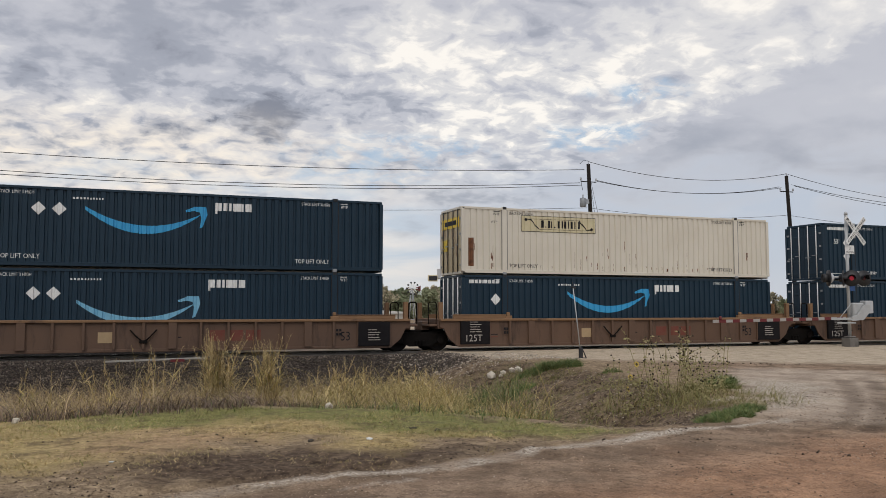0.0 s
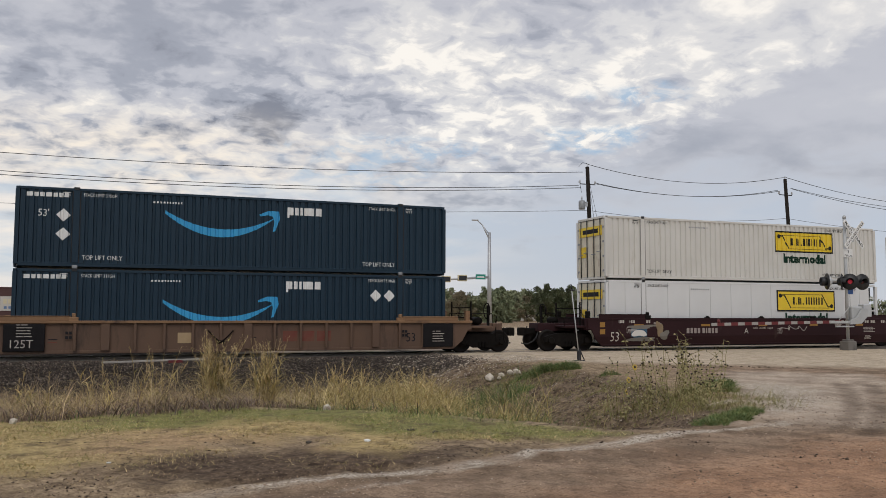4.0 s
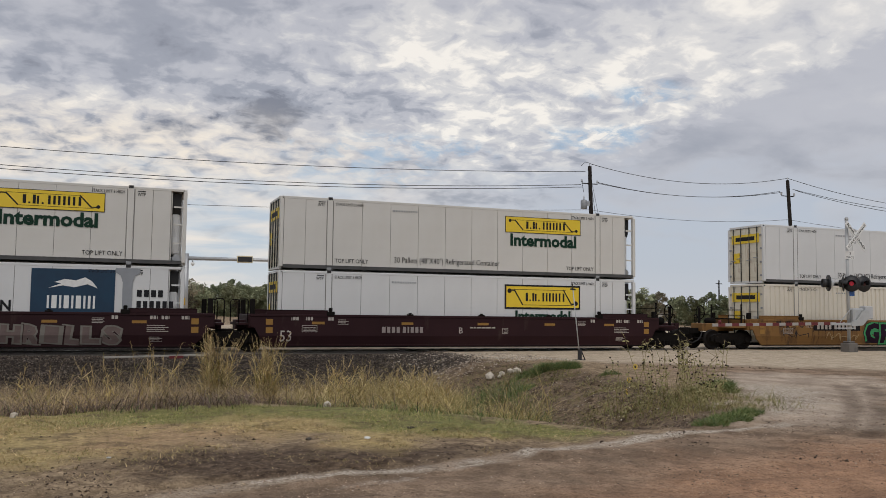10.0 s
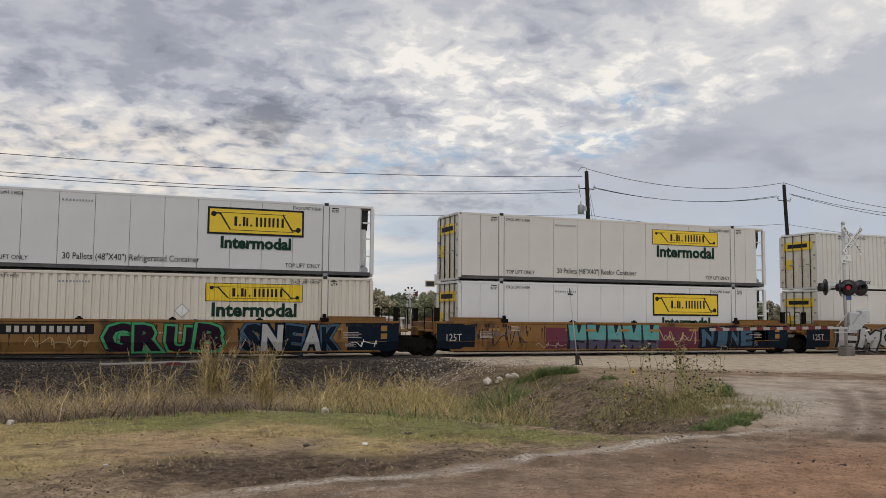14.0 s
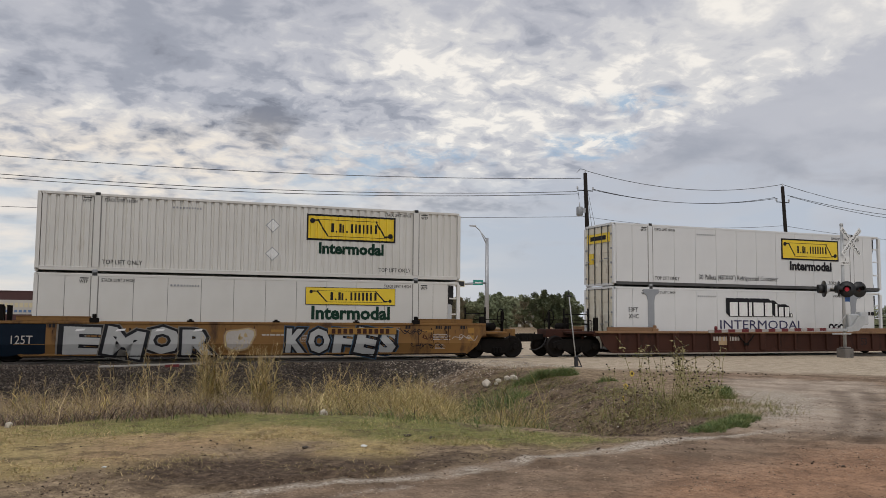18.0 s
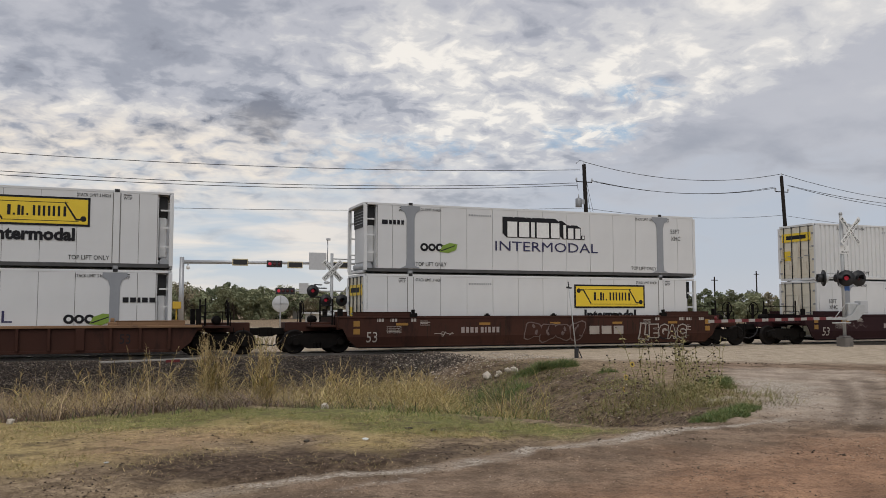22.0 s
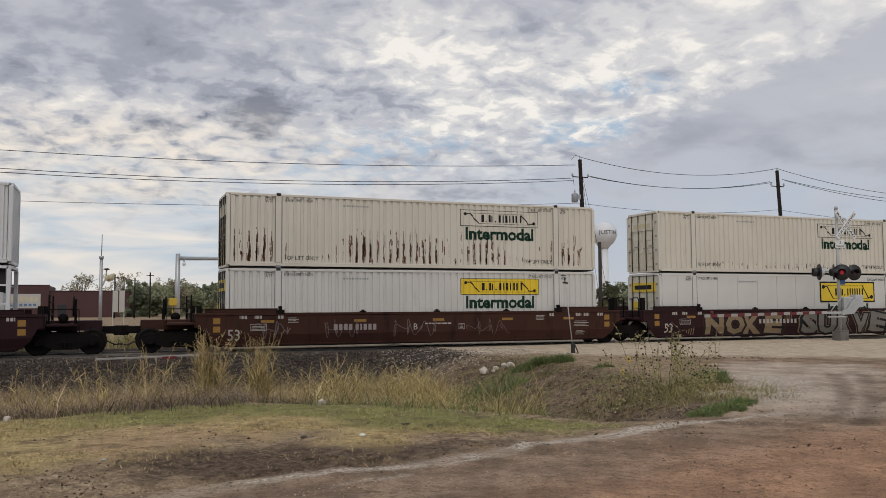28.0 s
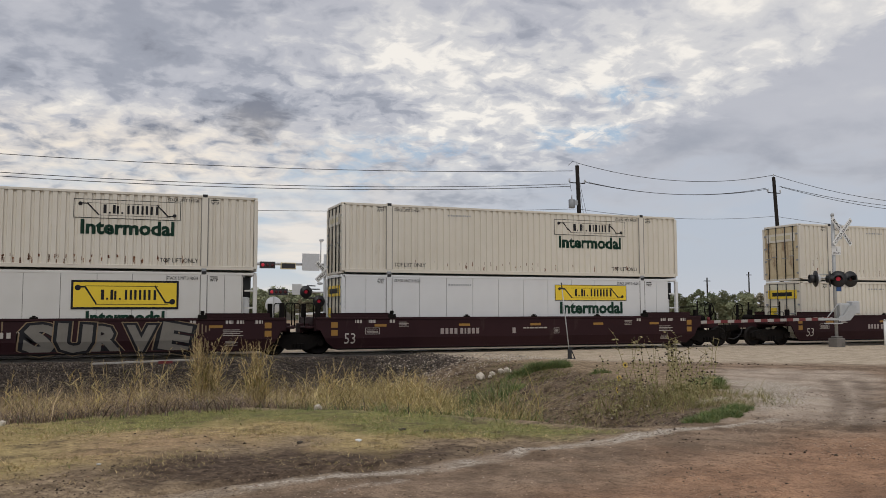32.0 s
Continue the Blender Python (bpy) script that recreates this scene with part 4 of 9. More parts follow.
UNITS = [  # left end of the containers along the train; car style; upper and lower container
    (-6.26, "ribbed", "brown",
     dict(style="wave", paint="navy_paint", extra=NAVY + [diamonds([(3.48, 2.1), (4.15, 2.1)])], label="dark navy corrugated container with a blue curved arrow, stacked on top"),
     dict(style="wave", paint="navy_paint", extra=NAVY_OLD + [diamonds([(3.4, 2.0), (4.05, 2.0)])], label="dark navy corrugated container with a worn pale-blue arrow, in the well")),
    (13.34, "ribbed", "brown",
     dict(style="wave", paint="cream_paint", sign=("pale", 2.77, 1.89, 3.69, 0.70), extra=[rust_runs(3, 40), rust_runs(5, 26, False), panel(0.3, 0.55, 0.35, 1.55, "rust", "rusty_patch"), words("WTP", 1.35, 2.2, 0.15)],
          label="old cream corrugated container with rust spots and a faded yellow sign"),
     dict(style="wave", paint="navy_paint", extra=NAVY + [diamonds([(1.56, 1.86)])], label="dark navy corrugated container with a bright blue arrow, in the well")),
    (32.90, "ribbed", "brown",
     dict(style="wave", paint="navy_paint", extra=NAVY + [diamonds([(1.56, 1.9), (1.56, 1.22)]), words("53'", 0.72, 1.84, 0.36, "white_ink")], label="dark navy corrugated container with diamond placards, stacked on top"),
     dict(style="wave", paint="navy_paint", extra=NAVY_LOW + [diamonds([(13.15, 2.05), (13.72, 2.05)])], label="dark navy corrugated container with a blue curved arrow, in the well")),
    (56.75, "smooth", "maroon",
     dict(style="wave", paint="white_paint", sign=SIGN("border"), word="green_ink", label="white corrugated container with a black-bordered yellow sign, stacked on top"),
     dict(style="reefer", paint="white_new", sign=SIGN("border"), word="green_ink", label="white flat-panelled refrigerated container with a bordered yellow sign, in the well")),
    (76.5, "smooth", "maroon",
     dict(style="reefer", paint="white_paint", sign=SIGN("plain"), word="green_ink", extra=[PALLETS], label="off-white refrigerated container with a yellow sign and pallet lettering"),
     dict(style="reefer", paint="white_new", extra=[hourglass, panel(2.45, 5.4, 0.22, 2.7, "panel_blue"), panel(11.0, 13.75, 0.22, 2.7, "panel_blue"), crest(3.05, 1.30, 0.95), crest(11.55, 1.30, 0.95),
          words("EXCELLENCE", 5.75, 1.62, 0.62, "slogan_blue", 0.95, bold=0.012), words("THROUGH", 6.1, 1.22, 0.36, "ink", 0.95, bold=0.006), words("EXECUTION", 7.75, 1.20, 0.52, "ink", 0.92, bold=0.016),
          words("53FT", 0.75, 1.75, 0.28), words("XHC", 0.78, 1.45, 0.28), marks([0.17] * 4, 14.5, 1.75, 0.25), marks([0.15] * 6, 14.5, 1.35, 0.25)],
          label="white refrigerated container with deep blue picture panels and a slogan")),
    (96.13, "smooth", "maroon",
     dict(style="reefer", paint="white_paint", sign=SIGN("plain"), word="green_ink", extra=[PALLETS], label="off-white refrigerated container with a yellow sign and pallet lettering"),
     dict(style="reefer", paint="white_new", sign=SIGN("border"), word="green_ink", label="white refrigerated container with a black-bordered yellow sign, in the well")),
    (119.57, "smooth", "yellow",
     dict(style="reefer", paint="white_new", sign=SIGN("border"), word="green_ink", extra=[PALLETS], label="clean white refrigerated container with a bordered yellow sign, stacked on top"),
     dict(style="wave", paint="cream_paint", sign=SIGN("plain"), word="green_ink", extra=[diamonds([(8.8, 1.5)])], label="cream corrugated container with a yellow sign, in the well")),
    (139.41, "smooth", "yellow",
     dict(style="reefer", paint="white_paint", sign=SIGN("plain"), word="green_ink", extra=[words("30 Pallets (48\"X40\") Reefer Container", 4.65, 0.40, 0.33, "ink", 0.80)], label="off-white refrigerated container with yellow door boards and a yellow sign"),
     dict(style="reefer", paint="white_new", sign=SIGN("border"), word="green_ink", label="white refrigerated container with a black-bordered yellow sign, in the well")),
    (158.8, "smooth", "yellow",
     dict(style="wave", paint="white_paint", sign=SIGN("border"), word="green_ink", extra=[diamonds([(8.3, 2.0), (8.3, 0.9)])], label="white corrugated container with a black-bordered yellow sign, stacked on top"),
     dict(style="reefer", paint="white_paint", sign=SIGN("plain"), word="green_ink", label="off-white refrigerated container with a yellow sign, in the well")),
    (182.42, "ribbed", "rust",
     dict(style="reefer", paint="white_new", sign=SIGN("border"), word="ink", extra=[PALLETS], label="clean white refrigerated container with a bordered yellow sign, stacked on top"),
     dict(style="reefer", paint="white_new", extra=[hourglass, block_name(6.42, 1.55, 3.75), leaf_mark(12.5, 0.9), words("53FT", 0.75, 1.75, 0.28), words("XHC", 0.78, 1.45, 0.28), marks([0.2, 0.2, 0.1, 0.2, 0.2], 14.45, 1.7, 0.18)],
          label="white refrigerated container with grey flared posts and purple lettering")),
    (205.9, "smooth", "rust",
     dict(style="reefer", paint="white_new", nose_left=True, extra=[hourglass, block_name(6.38, 1.60, 3.75), leaf_mark(2.4, 0.9), words("53FT", 14.75, 2.05, 0.28), words("XHC", 14.78, 1.72, 0.28), marks([0.25, 0.12, 0.12, 0.12, 0.12], 0.75, 2.0, 0.18)],
          label="white refrigerated container with its cooling unit in an open end frame"),
     dict(style="reefer", paint="white_new", sign=SIGN("border"), word="ink", label="white refrigerated container with a bordered yellow sign, in the well")),
    (229.36, "smooth", "maroon",
     dict(style="wave", paint="white_new", sign=SIGN("border"), word="ink", extra=[diamonds([(8.4, 2.2), (8.4, 0.75)])], label="clean white corrugated container with a black-bordered yellow sign"),
     dict(style="reefer", paint="white_new", extra=[hourglass, block_name(6.42, 1.55, 3.75), leaf_mark(12.5, 0.9), words("53FT", 0.75, 1.75, 0.28), words("XHC", 0.78, 1.45, 0.28), marks([0.2, 0.2, 0.1, 0.2, 0.2], 14.45, 1.7, 0.18)],
          label="white refrigerated container with grey flared posts and purple lettering")),
    (252.8, "smooth", "rust",
     dict(style="wave", paint="cream_paint", sign=SIGN("clear"), word="green_ink", extra=[rust_runs(8, 620, False), rust_runs(9, 50)], label="old cream corrugated container streaked with brown rust"),
     dict(style="wave", paint="white_paint", sign=SIGN("plain"), word="green_ink", label="white corrugated container with a yellow sign, in the well")),
    (272.36, "smooth", "maroon",
     dict(style="wave", paint="cream_paint", sign=SIGN("clear"), word="green_ink", extra=[rust_runs(12, 110)], label="cream corrugated container with a faded outlined sign and small rust spots"),
     dict(style="reefer", paint="white_paint", sign=SIGN("border"), word="green_ink", label="off-white refrigerated container with a black-bordered yellow sign")),
    (291.85, "smooth", "maroon",
     dict(style="wave", paint="cream_paint", sign=SIGN("clear"), word="green_ink", extra=[rust_runs(14, 40)], label="cream corrugated container with a faded outlined sign, stacked on top"),
     dict(style="reefer", paint="white_new", sign=SIGN("plain"), word="green_ink", label="white refrigerated container with a yellow sign, in the well")),
    (315.43, "smooth", "maroon",
     dict(style="wave", paint="cream_paint", sign=SIGN("clear"), word="green_ink", extra=[rust_runs(16, 40), rust_runs(18, 60, False)], label="old cream corrugated container with dark door rods, stacked on top"),
     dict(style="wave", paint="cream_paint", sign=SIGN("plain"), word="green_ink", extra=[rust_runs(17, 20)], label="old cream corrugated container with rusty doors, in the well")),
]

RIDERS = []   # things that travel with the train, with their pose at the start
WHEELS = []   # axles that turn
JOINED = {(0, 1), (1, 2), (3, 4), (4, 5), (6, 7), (7, 8), (12, 13), (13, 14)}
WHEEL_R = 0.46


def wheel_mesh():
    bm = bmesh.new()
    for s in (-1, 1):
        y = s * 0.755
        prof = [(0.10, -0.09), (0.10, -0.06), (0.36, -0.02), (0.40, -0.055), (0.46, -0.06), (0.462, 0.045), (0.485, 0.055), (0.485, 0.075), (0.40, 0.075), (0.36, 0.02), (0.10, 0.06), (0.10, 0.09)]
        lathe(bm, [(r, h * -s) for r, h in prof], 24, (0, y, 0), "Y")
    rod(bm, (0, -1.05, 0), (0, 1.05, 0), 0.085, 10)
    for s in (-1, 1):
        for k in range(3):  # bolt heads of the bearing cap
            a = 2 * math.pi * k / 3
            rod(bm, (0.05 * math.cos(a), s * 1.05, 0.05 * math.sin(a)), (0.05 * math.cos(a), s * 1.075, 0.05 * math.sin(a)), 0.018, 6)
    bmesh.ops.recalc_face_normals(bm, faces=bm.faces)
    return bm


def truck(parent, x):
    """A two-axle truck: side frames, bolster, springs and axles."""
    t = part_of("bolster", "truck", lambda: boxes((-0.22, -1.05, 0.42, 0.22, 1.05, 0.72), (-0.35, -0.35, 0.68, 0.35, 0.35, 0.86), bevel=0.03), "iron", parent, pose(x, 0, 0))
    side = [(-1.18, 0.40), (-1.18, 0.62), (-0.98, 0.70), (-0.55, 0.78), (0.55, 0.78), (0.98, 0.70), (1.18, 0.62), (1.18, 0.40), (0.86, 0.40), (0.62, 0.30), (0.42, 0.20), (-0.42, 0.20), (-0.62, 0.30), (-0.86, 0.40)]
    for s in (-1, 1):
        part_of("sideframe", "side_frame", lambda: slab(bmesh.new(), side[::-1], -0.07, 0.07), "iron", t, pose(0, s * 1.0, 0))
        for k in (-1, 0, 1):
            part_of("spring", "spring", lambda: lathe(bmesh.new(), [(0.06 + 0.016 * (i % 2), 0.22 + 0.02 * i) for i in range(12)], 10), "iron", t, pose(k * 0.15, s * 1.09, 0))
        for k in (-1, 1):
            part_of("bearing", "bearing_cap", lambda: lathe(bmesh.new(), [(0.13, -0.1), (0.15, -0.08), (0.15, 0.06), (0.10, 0.1)], 14, (0, 0, 0), "Y"), "iron", t, pose(k * 0.89, s * 1.06, WHEEL_R))
    for k in (-1, 1):
        a = part_of("wheelset", "wheelset", wheel_mesh, "wheel_steel", t, pose(k * 0.89, 0, WHEEL_R))
        WHEELS.append((a, k * 0.89))
    return t


CAR_MATS = {"brown": ("well_brown", "sill_tan"), "maroon": ("well_maroon", "well_maroon"), "yellow": ("well_yellow", "well_yellow"), "rust": ("well_rust", "well_rust")}
CAR_LABELS = {("ribbed", "brown"): "brown ribbed steel well car with a tan top sill", ("smooth", "maroon"): "dark maroon smooth-sided steel well car",
              ("smooth", "yellow"): "rusty yellow steel well car covered in graffiti", ("ribbed", "rust"): "rust-brown ribbed well car with shallow sides", ("smooth", "rust"): "faded rust-red steel well car with chalky graffiti"}


def well_car(i, x_left, style, tint, end_l, end_r):
    """One unit of a stack car; local x from the middle of the well, z from the rail."""
    body, sill = CAR_MATS[tint]
    if i == 9:
        sill = "sill_tan"
    root = tagged(new("well_car"), CAR_LABELS[style, tint], "rail car", "cars of the train")
    TOPZ, LOW, HY = {"smooth": 1.46, "ribbed": 1.34}[style] if i != 9 else 1.16, 0.20, 1.50
    key = (style,)
    for s in (-1, 1):
        y = s * HY
        side = [(-8.35, LOW), (8.35, LOW), (8.75, 0.52), (8.98, 0.95), (9.15, 1.0), (9.15, TOPZ - 0.1), (-9.15, TOPZ - 0.1), (-9.15, 1.0), (-8.98, 0.95), (-8.75, 0.52)]
        wall = part_of(("wellside", s, TOPZ), "side_wall", lambda: slab(bmesh.new(), side[::-1], -0.03, 0.03), body, root, pose(0, y, 0))
        part_of(("topsill", TOPZ, style), "top_sill", lambda: boxes((-9.15, -0.07 if style == "smooth" else -0.15, TOPZ - 0.10, 9.15, 0.07 if style == "smooth" else 0.15, TOPZ), bevel=0.015), sill, root, pose(0, y - s * 0.01, 0))
        part_of(("botsill", TOPZ), "bottom_sill", lambda: boxes((-8.3, -0.06, LOW - 0.02, 8.3, 0.06, LOW + 0.09), bevel=0.012), body, root, pose(0, y - s * 0.01, 0))
        if style == "ribbed":
            for k in range(17):
                x = -8.0 + k
                wide = k in (3, 8, 13)
                part_of(("rib", wide, TOPZ), "rib", lambda: boxes((-0.15 if wide else -0.05, -0.085, LOW + 0.08, 0.15 if wide else 0.05, 0.085, TOPZ - 0.10), bevel=0.012), body, wall, pose(x, s * 0.045, 0))
        # raised guides at the ends of the well and at the lifting posts
        for e in (-1, 1):
            part_of(("guide", TOPZ), "corner_guide", lambda: boxes((-1.2, -0.05, TOPZ, 1.2, 0.05, TOPZ + 0.16), (-1.2, -0.07, TOPZ + 0.14, 1.2, 0.06, TOPZ + 0.17), bevel=0.01), sill, root, pose(e * 7.35, y - s * 0.02, 0))
            part_of(("latch", TOPZ), "lock_bracket", lambda: boxes((-0.16, -0.08, TOPZ - 0.06, 0.16, 0.08, TOPZ + 0.12), (-0.07, -0.06, TOPZ + 0.12, 0.07, 0.06, TOPZ + 0.26), bevel=0.02), "iron" if style == "smooth" else sill, root, pose(e * 6.05, y - s * 0.005, 0))
    part_of(("wellfloor", TOPZ), "well_floor", lambda: boxes((-8.3, -1.44, LOW - 0.01, -5.5, 1.44, LOW + 0.03), (5.5, -1.44, LOW - 0.01, 8.3, 1.44, LOW + 0.03), (-5.5, -1.44, LOW - 0.01, 5.5, -1.1, LOW + 0.03), (-5.5, 1.1, LOW - 0.01, 5.5, 1.44, LOW + 0.03),
            *[(k - 0.15, -1.44, LOW - 0.005, k + 0.15, 1.44, LOW + 0.025) for k in (-3, 0, 3)]), "iron", root)
    for e, joined in ((-1, not end_l), (1, not end_r)):
        m = pose(0, 0, 0) if e > 0 else pose(0, 0, 0, 0, 0, 180)
        # end structure over the truck
        reach = 9.55 if joined else 11.05
        part_of(("endbeam", joined, TOPZ), "end_platform", lambda: boxes((8.45, -1.44, 0.92, 9.2, 1.44, TOPZ - 0.02), (9.2, -0.45, 0.85, reach, 0.45, 1.22), (9.2, -1.35, 1.02, min(reach, 10.2), 1.35, 1.12), bevel=0.02), body, root, m)
        part_of(("post", joined, TOPZ), "bulkhead_post", lambda: boxes((8.95, -0.09, TOPZ - 0.05, 9.13, 0.09, 2.02 if joined else 1.75), bevel=0.015), "iron" if tint != "brown" else sill, root, m @ pose(0, -1.31, 0))
        part_of(("post", joined, TOPZ), "bulkhead_post", lambda: boxes(), "iron" if tint != "brown" else sill, root, m @ pose(0, 1.31, 0))
        for s in (-1, 1):
            if joined:
                part_of("grab", "grab_rail", lambda: tube([(0, 0, 1.1), (0, 0, 1.98), (0.06, 0, 2.05), (0.29, 0, 2.05), (0.35, 0, 1.98), (0.35, 0, 1.15)], 0.024), "iron", root, m @ pose(9.2, s * 1.25, -0.03))
            else:
                part_of("handrail", "handrail", lambda: tube([(0, 0, 1.1), (0, 0, 1.60), (0.03, 0, 1.63), (0.92, 0, 1.63), (0.95, 0, 1.60), (0.95, 0, 1.1)], 0.02), "iron", root, m @ pose(9.25, s * 1.28, 0))
        if not joined:
            for s in (-1, 1):
                part_of("endpost", "end_post", lambda: boxes((-0.03, -0.03, 1.05, 0.03, 0.03, 2.15), bevel=0.008), "iron", root, m @ pose(9.3, s * 1.1, 0))
            part_of("endbar", "cross_bar", lambda: boxes((-0.025, -1.1, 1.42, 0.025, 1.1, 1.48), (-0.025, -1.1, 1.86, 0.025, 1.1, 1.90)), "iron", root, m @ pose(9.3, 0, 0))
            part_of("endbox", "brake_cylinder", lambda: lathe(bmesh.new(), [(0.0, 0.0), (0.16, 0.0), (0.17, 0.05), (0.17, 0.5), (0.0, 0.55)], 12, (0, 0, 0), "Y"), "iron", root, m @ pose(9.75, -0.9, 1.32))
            part_of("coupler", "coupler", lambda: boxes((10.9, -0.14, 0.72, 11.55, 0.14, 1.0), (11.45, -0.2, 0.66, 11.78, 0.1, 1.02), bevel=0.03), "iron", root, m)
            part_of("hose", "air_hose", lambda: tube([(11.0, 0.35, 0.85), (11.08, 0.35, 0.6), (11.25, 0.35, 0.42), (11.5, 0.3, 0.30), (11.78, 0.25, 0.34)], 0.03), "black", root, m)
            part_of("brakewheel", "brake_wheel", lambda: rods(*[((0, 0.34 * math.cos(a), 0.34 * math.sin(a)), (0, 0.34 * math.cos(a + 0.7), 0.34 * math.sin(a + 0.7)), 0.025) for a in np.arange(0, 6.28, 0.6981)], *[((0, 0, 0), (0, 0.34 * math.cos(a), 0.34 * math.sin(a)), 0.015) for a in (0, 2.1, 4.2)], n=6), "iron", root, m @ pose(10.1, -0.95, 1.75))
            part_of("stand", "brake_stand", lambda: boxes((10.12, -1.02, 1.1, 10.2, -0.88, 2.0), bevel=0.01), "iron", root, m)
            part_of("step", "step", lambda: boxes((10.3, -1.42, 0.45, 10.7, -1.38, 0.48), (10.3, -1.42, 0.45, 10.33, -1.38, 1.05), (10.67, -1.42, 0.45, 10.70, -1.38, 1.05)), "iron", root, m)
    if end_l:
        truck(root, -9.85)
    truck(root, 9.73 if not end_r else 9.85)
    # markings
    yf = -HY - 0.034
    light = "mark_white" if tint != "rust" else "pale_ink"
    if style == "ribbed":
        for px_, w_ in ((6.98, 1.3), (-8.25, 1.3)) if tint == "brown" else ():
            part_of(("plate", tint, TOPZ), "data_plate", lambda: boxes((0, -0.13, 0.28, w_, 0.0, TOPZ - 0.12), bevel=0.012), "dark_plate", root, pose(px_, -HY - 0.02, 0))
            for k, ws in enumerate(([0.22, 0.26], [0.46], [0.30, 0.12], [0.5], [0.12, 0.2])):
                bars(ws, px_ + 0.40, yf - 0.122, 0.50 + k * 0.10 + (0.28 if px_ < 0 else 0), 0.028, "pale_ink", root, 0.9)
        if tint == "brown":
            lettering("125T", -8.10, yf - 0.124, 0.40, 0.40, light, root, 0.95)
        lettering("53", 6.28, yf, 0.50, 0.50, "ink", root, 0.85)
        part_of("tag", "route_card_board", lambda: boxes((0, -0.012, 0, 0.50, 0.0, 0.38)), "card_tan", root, pose(-2.53, yf + 0.012, 0.52))
        part_of("chain", "chain", lambda: tube([(-0.46, 0, 0.42), (-0.24, 0, 0.18), (-0.06, 0, 0.02), (0.06, 0, 0.02), (0.24, 0, 0.18), (0.46, 0, 0.42)], 0.028), "iron", root, pose(-1.0, -HY - 0.12, 0.56))
        part_of("hook", "hook", lambda: boxes((-0.14, -0.03, -0.05, 0.14, 0.03, 0.07), bevel=0.02), "iron", root, pose(-1.0, -HY - 0.12, 0.54))
        if tint == "brown":
            for k in range(3):
                part_of("firm", "firm_mark", lambda: boxes((0, -0.003, 0, 0.56, 0, 0.40)), "firm_red", root, pose(1.32 + 0.66 * k, yf + 0.003, 0.55))
            for x, z, ws in ((-6.85, 0.66, [0.3]), (-6.85, 0.56, [0.3]), (0.2, 0.68, [0.12])):
                bars(ws, x, yf, z, 0.035, "firm_red" if z < 0.6 else "ink", root)
            for x in (-6.3, 6.1):
                bars([0.09, 0.09], x, yf - 0.07, 0.86, 0.1, "ink", root)
                bars([0.09, 0.09], x, yf - 0.07, 0.70, 0.1, "ink", root)
        else:
            bars([0.11] * 4 + [0.001] + [0.11] * 6, -3.0, yf, 0.72, 0.19, light, root, 0.3, "reporting_mark")
    else:
        mark_mat = light if tint != "yellow" else "ink"
        if i not in (6, 7, 8, 13):
            bars([0.15, 0.13, 0.14, 0.13, 0.001, 0.13, 0.07, 0.13, 0.13, 0.13], -3.95, yf, 0.76, 0.235, "mark_grey" if tint != "yellow" else "ink", root, 0.28, "reporting_mark")
            if i in (3, 4, 5, 12):
                lettering({3: "A", 4: "C", 5: "B", 12: "B"}[i], -0.66, yf, 0.74, 0.36, "mark_white", root)
            else:
                bars([0.15], -0.66, yf, 0.76, 0.235, "mark_grey", root)
        if i in (7, 8):
            lettering("125T", -8.75, yf - 0.012, 0.66, 0.42, light, root, 0.85)
        elif i != 6:
            lettering("53", -8.04, yf, 0.42, 0.60, light, root, 0.85)
        part_of("crease", "side_crease", lambda: boxes((-8.6, -0.004, 0, 8.6, 0.004, 0.02), bevel=0.003), body, root, pose(0, -HY - 0.03, 0.635))
        for x in (-6.78, -3.13, 0.2, 3.33, 6.29):
            part_of("omark", "orange_mark", lambda: boxes((0, -0.004, 0, 0.50, 0, 0.10)), "orange_mark", root, pose(x, yf + 0.004, 1.08))
        for x in (-8.55, 8.35) if i not in (7, 8) else (8.35,):
            for z in (0.74, 1.05):
                part_of("omark2", "orange_mark", lambda: boxes((0, -0.004, 0, 0.26, 0, 0.22)), "orange_mark", root, pose(x, yf + 0.004, z))
        for x, ws in ((-7.58, [0.03, 0.09, 0.09]), (-7.02, [0.03, 0.09, 0.09]), (-6.14, [0.09, 0.09]), (5.6, [0.09, 0.09]), (6.9, [0.09, 0.09, 0.03]), (7.3, [0.09, 0.09, 0.03]), (8.0, [0.09, 0.09, 0.03])):
            bars(ws, x, yf, 1.23, 0.13, mark_mat, root, 0.25)
        for k in range(4):
            bars([0.42 - 0.1 * (k % 2)], -5.75, yf, 1.08 + 0.055 * k, 0.022, "pale_ink", root)
            bars([0.36 + 0.05 * (k % 2)], 4.95, yf, 1.08 + 0.055 * k, 0.022, "pale_ink", root)
            bars([0.75 - 0.12 * (k % 2)], 6.8, yf, 0.78 + 0.07 * k, 0.025, "pale_ink", root)
            bars([0.45 - 0.1 * (k % 2)], 6.9, yf, 0.42 + 0.05 * k, 0.02, "pale_ink", root)
        if i == 3:
            lettering("WELL LD LMT 118,100", -0.14, yf, 0.94, 0.13, "pale_ink", root, 0.95)
        else:
            bars([0.14, 0.10, 0.2, 0.16, 0.24, 0.14], -0.14, yf, 0.95, 0.055, "pale_ink", root, 0.6)
        bars([0.12, 0.1, 0.2, 0.1], 0.0, yf, 1.37, 0.045, "pale_ink", root, 0.6)
